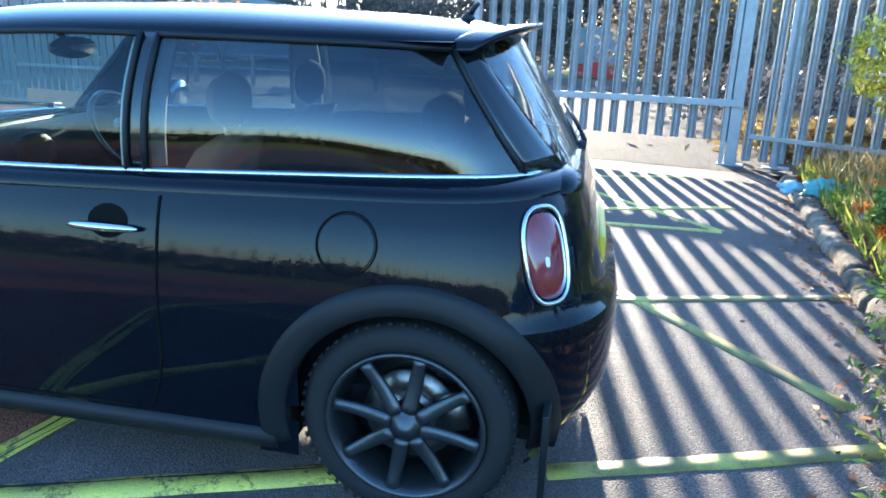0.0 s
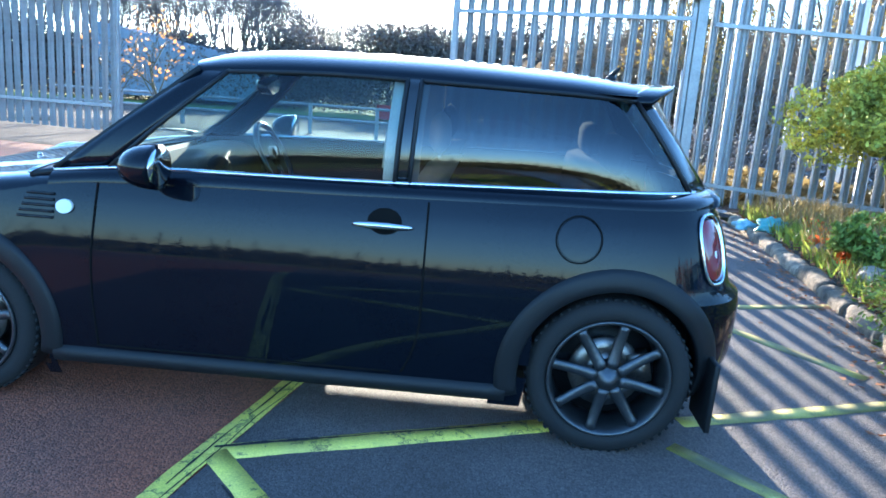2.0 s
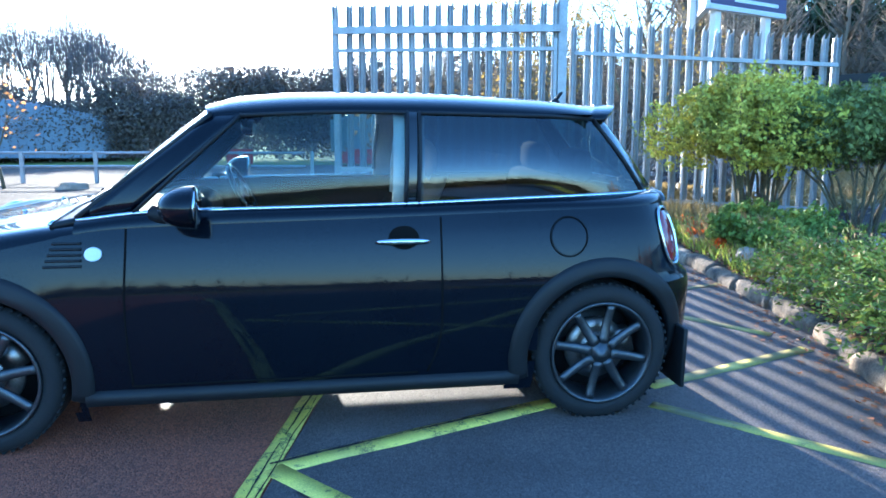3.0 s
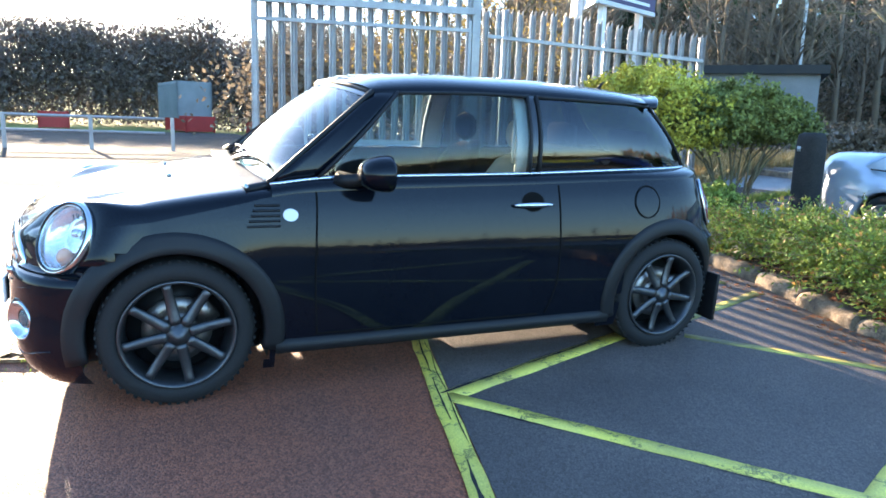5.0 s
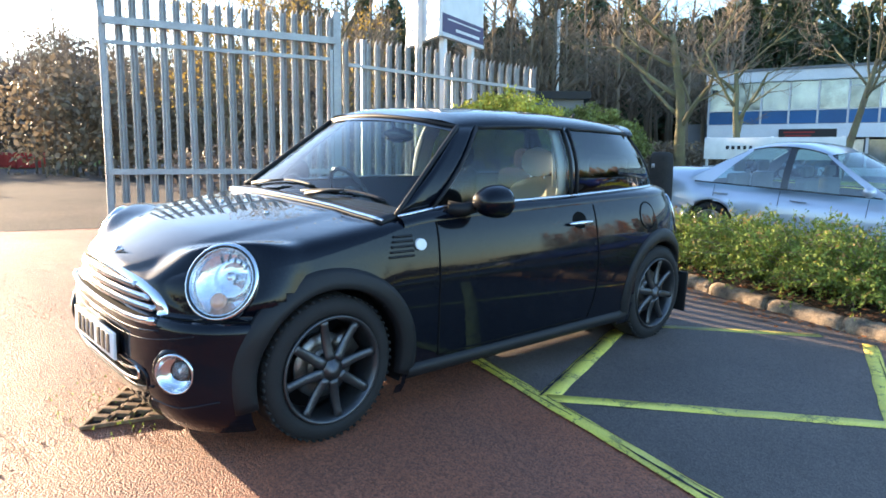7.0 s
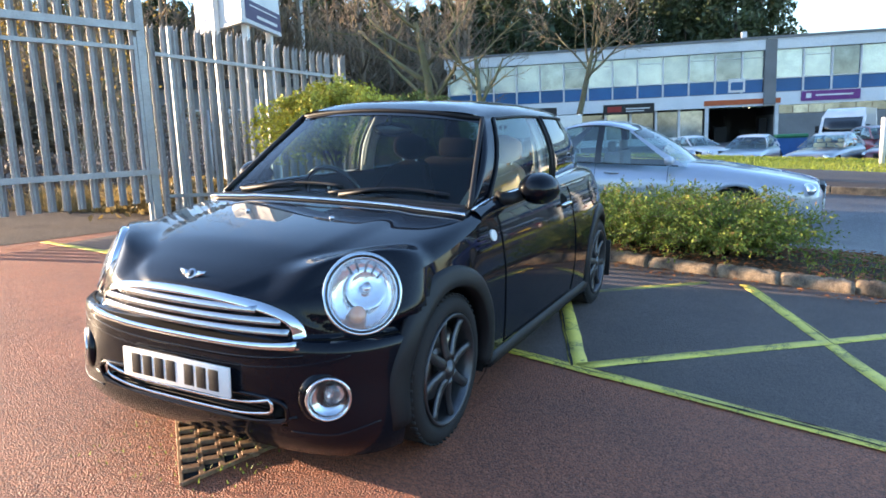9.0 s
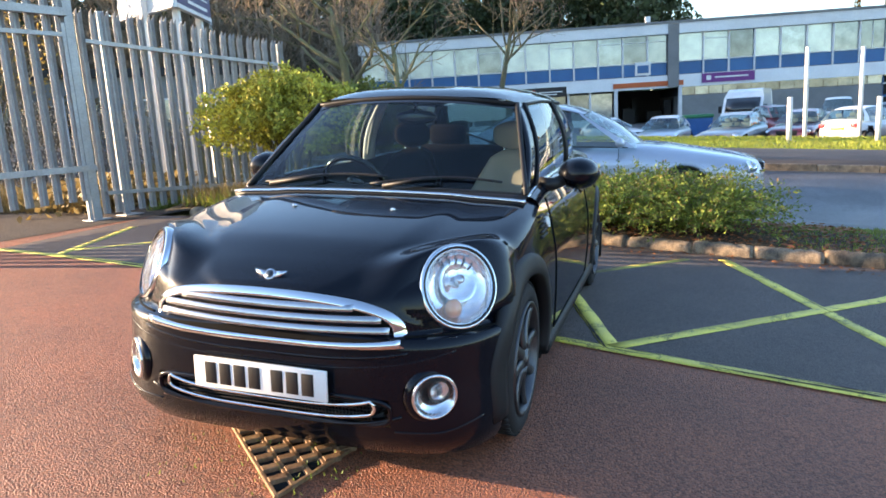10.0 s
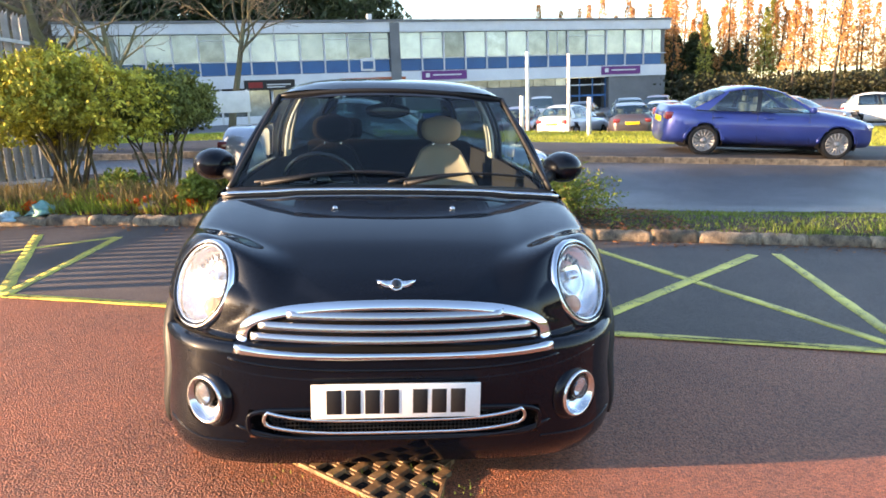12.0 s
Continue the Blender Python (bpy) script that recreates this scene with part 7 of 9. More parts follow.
LEAF_WITHERED = leaf_mat("withered_tan_leaves", (0.34, 0.20, 0.07), (0.24, 0.12, 0.05), 0.3)
HEDGE = leaf_mat("dull_hedge_leaves", (0.045, 0.055, 0.022), (0.075, 0.060, 0.030), 0.25)


def quads_mesh(name, corners, material):
    """A mesh of loose four-cornered leaves; corners has the shape (n, 4, 3)."""
    n = len(corners)
    me = bpy.data.meshes.new(name)
    me.vertices.add(n * 4)
    me.vertices.foreach_set("co", np.ascontiguousarray(corners, dtype=np.float32).ravel())
    me.loops.add(n * 4)
    me.loops.foreach_set("vertex_index", np.arange(n * 4, dtype=np.int32))
    me.polygons.add(n)
    me.polygons.foreach_set("loop_start", np.arange(0, n * 4, 4, dtype=np.int32))
    me.polygons.foreach_set("loop_total", np.full(n, 4, dtype=np.int32))
    me.materials.append(material)
    me.update(calc_edges=True)
    return me


def leaves(rng, centres, length, width, up=0.3):
    """Diamond leaves at the centres, turned at random."""
    n = len(centres)
    d = rng.normal(size=(n, 3)) + np.array([0, 0, up])
    d /= np.linalg.norm(d, axis=1)[:, None]
    o = rng.normal(size=(n, 3))
    s = np.cross(d, o)
    s /= np.maximum(1e-6, np.linalg.norm(s, axis=1))[:, None]
    k = rng.uniform(0.65, 1.3, size=(n, 1))
    L, Wd = d * length * k * 0.5, s * width * k * 0.5
    nrm = np.cross(d, s)
    fold = nrm * width * 0.18 * k
    return np.stack([centres - L, centres + Wd + fold - L * 0.1, centres + L, centres - Wd + fold - L * 0.1], axis=1)


def blades(rng, base, height, width, lean=0.35):
    n = len(base)
    a = rng.uniform(0, 2 * math.pi, n)
    side = np.stack([np.cos(a), np.sin(a), np.zeros(n)], 1)
    k = rng.uniform(0.5, 1.25, (n, 1))
    tip = base + np.stack([rng.normal(0, lean, n), rng.normal(0, lean, n), np.ones(n)], 1) * height * k
    mid = base * 0.45 + tip * 0.55 + np.array([0, 0, 0.04]) * height
    w = side * width * 0.5
    return np.stack([base - w, base + w, mid + w * 0.8, tip], 1)


def branch_tree(seed, height, trunk_r, spread=0.55, levels=4, lean=0.0, fork=0.35, twig_r=0.006):
    """Trunk-and-limb tubes and thin twigs of a bare broadleaf tree."""
    rnd = random.Random(seed)
    wood, twigs = B(), B()
    tips = []

    def grow(p, d, length, r, level):
        k = 5 if level < 2 else 3
        pts, rad = [p.copy()], [r]
        q, dd = p.copy(), d.copy()
        for i in range(k):
            dd = (dd + Vector((rnd.gauss(0, 0.10), rnd.gauss(0, 0.10), rnd.gauss(0.03, 0.06)))).normalized()
            q = q + dd * (length / k)
            pts.append(q.copy())
            rad.append(max(twig_r, r * (1 - 0.55 * (i + 1) / k)))
        tube(wood if level < 3 else twigs, pts, rad, 7 if level == 0 else (5 if level < 3 else 3))
        if level >= levels:
            tips.append(q.copy())
            return
        n = rnd.randint(3, 4) if level else rnd.randint(5, 7)
        for j in range(n):
            t = lerp(fork, 1.0, (j + rnd.random() * 0.6) / n) if level == 0 else lerp(0.3, 1.0, (j + rnd.random()) / n)
            i = min(k - 1, int(t * k))
            base = pts[i].lerp(pts[i + 1], t * k - i)
            ax = Vector((rnd.gauss(0, 1), rnd.gauss(0, 1), rnd.gauss(0, 0.3)))
            side = (ax - dd * ax.dot(dd)).normalized()
            nd = (dd * (1 - spread) + side * spread * rnd.uniform(0.8, 1.3) + Vector((0, 0, 0.12))).normalized()
            grow(base, nd, length * rnd.uniform(0.48, 0.70), rad[i] * rnd.uniform(0.45, 0.62), level + 1)
    grow(Vector((0, 0, -0.1)), Vector((lean, 0, 1)).normalized(), height * 0.62, trunk_r, 0)
    return wood, twigs, tips


def bare_tree(label, at, seed, height, trunk_r, leaf=None, leaf_n=0, leaf_size=0.1, bark=None, **kw):
    t = thing("tree", label, "tree", at=at)
    wood, twigs, tips = branch_tree(seed, height, trunk_r, **kw)
    part("trunk", wood, bark or BARK, t)
    part("crown", twigs, TWIG, t, "fine bare twigs")
    if leaf_n:
        rng = np.random.default_rng(seed)
        idx = rng.integers(0, len(tips), leaf_n)
        c = np.array([tips[i][:] for i in idx]) + rng.normal(0, 0.28, (leaf_n, 3))
        ob = new("leaves", quads_mesh("leaves", leaves(rng, c, leaf_size, leaf_size * 0.6), leaf))
        ob.parent = t
    return t


BARK_MOSS = mat("mossy_bark", (0.20, 0.18, 0.085), 0.9, 0, (0.15, 0.12, 0.08), 2, 40, 0.8, 0.3, 0.8, 0.01)
bare_tree("bare spreading tree with greenish bark by the road", on_ground(34.5, 17.2, 0, False), 11, 13.0, 0.36, bark=BARK_MOSS, spread=0.62, fork=0.28, levels=4, twig_r=0.014)
bare_tree("slender bare tree on the grass by the road", on_ground(28.3, 6.95, 0, False), 23, 9.0, 0.19, spread=0.50, fork=0.66, levels=4, twig_r=0.010)
bare_tree("bare tree with a mossy trunk beside the road", on_ground(33.0, 13.4, 0, False), 31, 9.5, 0.24, bark=BARK_MOSS, spread=0.50, fork=0.32, levels=4, twig_r=0.012)
bare_tree("golden-leaved young tree behind the fence", on_ground(8.2, 13.8, 0, False), 41, 7.0, 0.10, LEAF_GOLD, 2600, 0.10, spread=0.38, fork=0.12, levels=3, twig_r=0.008)
bare_tree("golden-leaved young tree in the undergrowth", on_ground(5.4, 14.6, 0, False), 43, 6.4, 0.09, LEAF_GOLD, 2400, 0.10, spread=0.38, fork=0.10, levels=3, twig_r=0.008)
bare_tree("thin tree with sparse yellow leaves", on_ground(6.9, 16.5, 0, False), 47, 7.6, 0.10, LEAF_GOLD, 1900, 0.10, spread=0.36, fork=0.10, levels=3, twig_r=0.008)


def woods(name, label, spots, seed, kind, thick=1.0, bark=None):
    """A belt of far trees in one object: trunks with either twigs or clumps of needles."""
    rnd = random.Random(seed)
    rng = np.random.default_rng(seed)
    wood = B()
    cl = []
    for x, y, h in spots:
        z = ground_here(x, y)
        r = h * 0.012 * thick
        lean = Vector((rnd.gauss(0, 0.03), rnd.gauss(0, 0.03), 1))
        top = Vector((x, y, z)) + lean * h
        tube(wood, [(x, y, z - 0.5), Vector((x, y, z)).lerp(top, 0.5), top], [r, r * 0.7, r * 0.15], 5)
        if kind == "bare":
            n = 46
            for k in range(n):
                t = rnd.uniform(0.28, 0.98)
                p = Vector((x, y, z)).lerp(top, t)
                a = rnd.uniform(0, 2 * math.pi)
                L = h * 0.26 * (1.15 - t) * rnd.uniform(0.6, 1.3)
                d = Vector((math.cos(a), math.sin(a), rnd.uniform(0.5, 1.5))).normalized()
                e = p + d * L
                tube(wood, [p, p.lerp(e, 0.5) + Vector((0, 0, -0.03 * L)), e], [r * 0.32, r * 0.2, r * 0.05], 3)
                for _ in range(3):
                    q = p.lerp(e, rnd.uniform(0.4, 1))
                    a2 = rnd.uniform(0, 2 * math.pi)
                    f = q + Vector((math.cos(a2), math.sin(a2), rnd.uniform(0.3, 1.4))).normalized() * L * 0.5
                    tube(wood, [q, f], [r * 0.12, r * 0.04], 3)
        else:
            n = 2000 if kind == "conifer" else 1000
            t = rng.uniform(0.12 if kind == "conifer" else 0.3, 1.0, n)
            a = rng.uniform(0, 2 * math.pi, n)
            wmax = h * (rnd.uniform(0.22, 0.32) if kind == "conifer" else 0.15)
            rr = wmax * (1.04 - t) ** 0.75 * rng.uniform(0.25, 1.0, n) ** 0.6 * (1 + 0.25 * np.sin(t * 40))
            cl.append(np.stack([x + rr * np.cos(a), y + rr * np.sin(a), z + t * h - rr * 0.25], 1))
    belt = thing(name, label, "trees", kind="stuff")
    ob = part("trunks", wood, bark or BARK_DARK, belt)
    ob["kind"] = "stuff"
    if cl:
        c = np.concatenate(cl)
        m = {"conifer": NEEDLES, "green": LEAF_SPRING}.get(kind, LEAF_ORANGE)
        size = 0.72 if kind == "conifer" else 0.30
        lv = new("foliage", quads_mesh("foliage", leaves(rng, c, size, size * 0.45, -0.1), m))
        lv.parent = belt
        lv["kind"] = "stuff"
    return belt


def winter_wood(name, label, spots, seed):
    """Far leafless trees with forked trunks and round crowns of fine twigs, in one object."""
    rnd = random.Random(seed)
    rng = np.random.default_rng(seed)
    wood = B()
    twigs = []
    for x, y, h in spots:
        z = ground_here(x, y)
        r = h * rnd.uniform(0.010, 0.016)
        crown_c = np.array([x, y, z + h * 0.66])
        crown_r = np.array([1, 1, 0]) * h * rnd.uniform(0.20, 0.30) + np.array([0, 0, h * 0.36])
        fork = Vector((x + rnd.gauss(0, 0.2), y, z + h * rnd.uniform(0.22, 0.40)))
        tube(wood, [(x, y, z - 0.5), fork], [r, r * 0.8], 5)
        for k in range(rnd.randint(4, 6)):
            d = rng.normal(size=3)
            d[2] = abs(d[2]) * 0.9 + 0.5
            d /= np.linalg.norm(d)
            e = Vector(crown_c + d * crown_r * rnd.uniform(0.7, 1.0))
            m = fork.lerp(e, 0.5) + Vector((rnd.gauss(0, 0.3), rnd.gauss(0, 0.3), 0.3))
            tube(wood, [fork, m, e], [r * 0.55, r * 0.35, r * 0.08], 4)
        n = 420
        d = rng.normal(size=(n, 3))
        d /= np.linalg.norm(d, axis=1)[:, None]
        d[:, 2] = np.where(d[:, 2] < -0.5, -d[:, 2], d[:, 2])
        base = crown_c + d * crown_r * rng.uniform(0.25, 0.9, (n, 1))
        way = d * 0.7 + rng.normal(0, 0.45, (n, 3)) + np.array([0, 0, 0.55])
        way /= np.linalg.norm(way, axis=1)[:, None]
        length = h * rng.uniform(0.06, 0.16, (n, 1))
        side = np.cross(way, rng.normal(size=(n, 3)))
        side *= 0.022 / np.maximum(1e-6, np.linalg.norm(side, axis=1))[:, None]
        twigs.append(np.stack([base - side, base + side, base + way * length + side * 0.3, base + way * length - side * 0.3], 1))
    belt = thing(name, label, "trees", kind="stuff")
    part("trunks", wood, FAR_TWIG, belt)["kind"] = "stuff"
    ob = new("twigs", quads_mesh("twigs", np.concatenate(twigs), FAR_TWIG))
    ob.parent = belt
    ob["kind"] = "stuff"
    return belt


def ground_here(x, y):
    z = ground_z(x, y)
    if y > 60:
        z += 9 * smooth(60, 160, y) * smooth(-260, -40, 60 - abs(x))
    return z


def arc_spots(seed, az0, az1, d0, d1, n, h0, h1):
    rnd = random.Random(seed)
    out = []
    for i in range(n):
        a = radians(lerp(az0, az1, (i + rnd.random()) / n))
        d = rnd.uniform(d0, d1)
        out.append((d * math.cos(a) - 2.5, d * math.sin(a) - 2.5, rnd.uniform(h0, h1)))
    return out


woods("conifer_belt", "dark belt of conifers rising behind the workshops", arc_spots(1, 1, 40, 72, 95, 64, 15, 20), 1, "conifer")
woods("bare_wood", "brown leafless wood behind the road", arc_spots(2, 24, 62, 48, 75, 96, 11, 17), 2, "bare", 1.25, TWIG)
woods("thicket", "tan leafless thicket of young trees behind the fence", arc_spots(21, 52, 78, 30, 40, 100, 4.8, 7.0), 21, "bare", 0.9, TWIG)
woods("conifer_belt", "dark conifers seen through the leafless wood", arc_spots(8, 38, 53, 70, 92, 20, 9, 13), 8, "conifer")
woods("conifer_belt", "tall dark conifers behind the sign board", arc_spots(18, 41, 60, 64, 82, 26, 13, 17), 18, "conifer")
woods("larch_belt", "orange larches beyond the end of the workshops", arc_spots(3, -37, -20, 62, 92, 30, 8.5, 11.5) + arc_spots(13, -20, -11, 80, 100, 10, 10, 13), 3, "larch")
woods("young_wood", "yellow-green trees standing among the larches", arc_spots(23, -31, -22, 62, 72, 3, 7, 9.5), 23, "green")
woods("fir_belt", "dark firs standing among the larches", arc_spots(31, -26, -18, 66, 78, 18, 4.0, 6.5), 31, "conifer")
winter_wood("skyline_wood", "leafless trees with round crowns along the skyline beyond the yard", arc_spots(4, 74, 104, 80, 104, 60, 8.5, 11) + arc_spots(3, 102, 107, 92, 110, 11, 11, 15) + arc_spots(17, 105, 150, 88, 112, 120, 12, 17), 4)
# unseen wood, added to close the horizon and give the car something to reflect
woods("unseen_wood", "unseen leafless wood added to close the view behind the lot", arc_spots(5, 150, 312, 60, 85, 90, 4, 6.5), 5, "bare")


def hedge(name, label, pts, height, depth, n, material, size=0.35, seed=1):
    """A rough bank of leaf clumps along a line."""
    rng = np.random.default_rng(seed)
    P = np.array(pts, float)
    seg = np.linalg.norm(np.diff(P, axis=0), axis=1)
    cum = np.concatenate([[0], np.cumsum(seg)])
    s = rng.uniform(0, cum[-1], n)
    i = np.clip(np.searchsorted(cum, s) - 1, 0, len(seg) - 1)
    t = ((s - cum[i]) / seg[i])[:, None]
    base = P[i] * (1 - t) + P[i + 1] * t
    if isinstance(height, (list, tuple)):
        H_ = np.array(height, float)
        height = H_[i] * (1 - t[:, 0]) + H_[i + 1] * t[:, 0]
    hh = height * (0.72 + 0.28 * np.sin(s * 0.9) * np.sin(s * 0.37 + 1)) * rng.uniform(0.0, 1.0, n) ** 0.6
    xy = base + rng.normal(0, depth, (n, 2))
    z = np.array([ground_here(a, b) for a, b in xy]) + hh
    me = quads_mesh(name, leaves(rng, np.stack([xy[:, 0], xy[:, 1], z], 1), size, size * 0.6, 0.1), material)
    ob = new(name, me)
    return tagged(ob, label, "hedge", kind="stuff")


hedge("scrub_bank", "dull brown and green scrub along the back of the yard", [(-75, 44), (-34, 66), (-22, 68), (-15, 68), (-6, 68), (0, 67), (4, 66), (9, 64), (16, 60), (26, 54)], (6.5, 7.4, 7.8, 8.8, 10.3, 11.4, 10.4, 10.2, 10.6, 11), 1.5, 230000, SCRUB, 0.32, 3)
hedge("scrub_bank", "brown dead bracken and scrub under the leafless wood", [(12, 44), (24, 45), (38, 40), (48, 32)], (6.5, 8.0, 7.5, 5.5), 1.8, 30000, BRACKEN, 0.34, 12)
hedge("undergrowth", "tan brambles and dead stems along the far side of the fence", [(4, 27), (11, 27), (17, 24), (22, 20)], (4.2, 4.4, 3.2, 2.0), 1.4, 22000, BRACKEN, 0.26, 14)
hedge("undergrowth", "mixed undergrowth behind the palisade fence", [(4.2, 12.5), (8, 11.5), (13, 10.5), (17, 12)], 1.2, 0.9, 8000, SCRUB, 0.14, 5)
hedge("undergrowth", "pale dry weeds at the foot of the fence", [(3.9, 6.9), (6.5, 6.6), (8.5, 7.2)], 0.55, 0.35, 3500, DRY, 0.12, 6)
hedge("scrub_bank", "brown scrub and brambles beyond the road", [(24, 30), (32, 25), (37, 19), (40, 14)], 2.3, 1.4, 16000, BRACKEN, 0.26, 7)
hedge("scrub_bank", "dark scrub at the end of the workshops", [(56, -27), (58, -36), (52, -47)], 2.6, 2.0, 26000, HEDGE, 0.28, 9)
# this bank is never in view: added to close the open side
hedge("scrub_bank", "unseen brown scrub added to close the lot behind", [(-30, -2), (-26, -18), (-8, -27), (14, -30), (34, -40)], 2.2, 1.4, 12000, HEDGE, 0.55, 10)

# ---- kerb, planted strip and what grows in it ----
# besides weathering, dark patches and stone-to-stone tone paint in the fence's sun dapple
KERB_STONE = mat("weathered_kerb_stone", (0.34, 0.250, 0.165), 0.9, 0, (0.085, 0.068, 0.055), 6, 70, 1.0, 0.35, 0.9, 0.010, by_object=0.38)


def verge_z(x, y):
    k = KERB(y)
    w = max(0.6, ROAD_NEAR(y) - k)
    t = min(1.0, max(0.0, (x - k) / w))
    return ground_z(x, y) + 0.10 * math.sin(math.pi * min(1.0, t * 1.0 + 0.12)) + 0.03


bm = B()
def f_verge(u, v):
    y = lerp(-30, 5.1, v)
    x = lerp(KERB(y) + 0.02, ROAD_NEAR(y), u)
    return Vector((x, y, verge_z(x, y) + 0.02 * noise.noise((x * 3, y * 3, 0))))
sheet(bm, f_verge, 16, 160)
single("ground_strip", bm, EARTH, "planted strip of dark soil with fallen leaves", kind="structure")

kerb = thing("kerb", "rough weathered stone kerb with sun dapple painted in, edging the planted strip", "kerb", kind="structure")
rnd = random.Random(77)
stones = []
for k in range(6):
    bm = B()
    nseg = 16
    rings = []
    L = 0.9
    for i in range(nseg + 1):
        t = i / nseg
        y = (t - 0.5) * L
        rd = 1 - 0.09 * (2 * abs(t - 0.5)) ** 22
        w = lambda a: a * noise.noise((y * 9 + 7 * k, a * 50, k * 3.1))
        rings.append([Vector((0.0 + w(0.012), y, -0.06)), Vector((-0.004 + w(0.016), y, 0.04 * rd)), Vector((0.002 + w(0.018), y, 0.095 * rd)), Vector((0.030 + w(0.014), y, 0.134 * rd + w(0.017))),
                      Vector((0.080 + w(0.013), y, 0.148 * rd + w(0.022))), Vector((0.135, y, 0.138 * rd + w(0.019))), Vector((0.168, y, 0.105 * rd)), Vector((0.172, y, -0.06))])
    ring_tube(bm, rings)
    bmesh.ops.recalc_face_normals(bm, faces=bm.faces)
    stones.append(mesh_of("kerb_stone", bm, KERB_STONE, True))
y = 4.6
i = 0
while y > -9.5:
    L = rnd.uniform(0.44, 0.60)
    yc = y - L / 2
    x = KERB(yc)
    ang = math.degrees(math.atan2(KERB(yc + 0.2) - KERB(yc - 0.2), 0.4))
    ob = new("kerb_stone", stones[i % 6])
    ob.parent = kerb
    ob.matrix_local = Matrix.Translation((x - 0.03 + rnd.uniform(-0.010, 0.010), yc, ground_z(x, yc) + rnd.uniform(-0.012, 0.008))) @ pose(0, 0, 0, 3.2 + rnd.uniform(-0.8, 0.8), rnd.uniform(-4, 4), -ang + rnd.uniform(-1, 1)) @ Matrix.Diagonal((0.85, L / 0.897, 0.74, 1))
    y -= L
    i += 1
far_kerb = thing("kerb", "worn kerb along the far footway", "kerb", kind="structure")
bm = B()
box(bm, (0.0, -0.47, -0.1), (0.14, 0.47, 0.105), bevel=0.015)
fk = mesh_of("kerb_stone", bm, KERB_STONE, False)
for k in range(60):
    y = 12 - 0.95 * k
    x = ROAD_FAR(y)
    ob = new("kerb_stone", fk)
    ob.parent = far_kerb
    ob.matrix_local = Matrix.Translation((x - 0.14, y, ground_z(x, y))) @ pose(0, 0, 0, 2.6, 0, -math.degrees(math.atan2(ROAD_FAR(y + 0.5) - ROAD_FAR(y - 0.5), 1.0)))


def shrub(label, centre, size, n, material, leaf=(0.05, 0.024), seed=1, stems=10, foot=0.25, hollow=0.55, name="shrub", stem_r=0.012, lobes=7, up=0.35):
    """Stems from one foot under an uneven crown of small leaves."""
    rng = np.random.default_rng(seed)
    r2 = random.Random(seed)
    c = Vector(centre)
    s = thing(name, label, "shrub", at=Matrix.Translation(c))
    sx, sy, sz = size
    cents, rads = [], []
    for k in range(lobes):
        a = 2 * math.pi * k / lobes + r2.uniform(-0.4, 0.4)
        q = r2.uniform(0.25, 0.62)
        cents.append((sx * q * math.cos(a), sy * q * math.sin(a), sz * (foot + (1 - foot) * (r2.uniform(0.55, 0.80) - 0.42 * q))))
        rads.append(r2.uniform(0.36, 0.52))
    cents.append((0, 0, sz * (foot + (1 - foot) * 0.62)))
    rads.append(0.55)
    pts = []
    per = n // len(cents)
    clump = []
    for cc, rr in zip(cents, rads):
        d = rng.normal(size=(max(14, per // 26), 3))
        d /= np.linalg.norm(d, axis=1)[:, None]
        rad = rng.uniform(hollow, 1.0, (len(d), 1))
        sub = np.array(cc) + d * rad * np.array([sx, sy, sz * (1 - foot) * 0.95]) * rr
        clump.append(sub)
        idx = rng.integers(0, len(sub), per)
        pts.append(sub[idx] + rng.normal(0, 0.040 * max(sx, sy) ** 0.5, (per, 3)) * np.array([1, 1, 0.75]))
    P = np.concatenate(pts)
    P[:, 2] = np.maximum(P[:, 2], 0.03)
    ob = new("crown", quads_mesh("crown", leaves(rng, P, leaf[0], leaf[1], up), material))
    ob.parent = s
    wood = B()
    allc = np.concatenate(clump)
    for k in range(stems):
        e = Vector(allc[rng.integers(0, len(allc))])
        b0 = Vector((rng.normal(0, 0.08 * sx), rng.normal(0, 0.08 * sy), -0.06))
        mid = b0.lerp(e, 0.5) + Vector((0, 0, 0.12 * sz))
        tube(wood, [b0, b0.lerp(mid, 0.5) + Vector((0, 0, 0.03)), mid, e], [stem_r, stem_r * 0.85, stem_r * 0.6, stem_r * 0.25], 5)
        for _ in range(4):
            p = mid.lerp(e, r2.random())
            f = Vector(allc[rng.integers(0, len(allc))])
            if (f - p).length < 0.7 * max(sx, sy):
                tube(wood, [p, p.lerp(f, 0.6) + Vector((0, 0, 0.02)), f], [stem_r * 0.4, stem_r * 0.25, stem_r * 0.1], 4)
    st_ = part("branchwork", wood, BARK, s)
    st_["kind"] = "stuff"
    return s


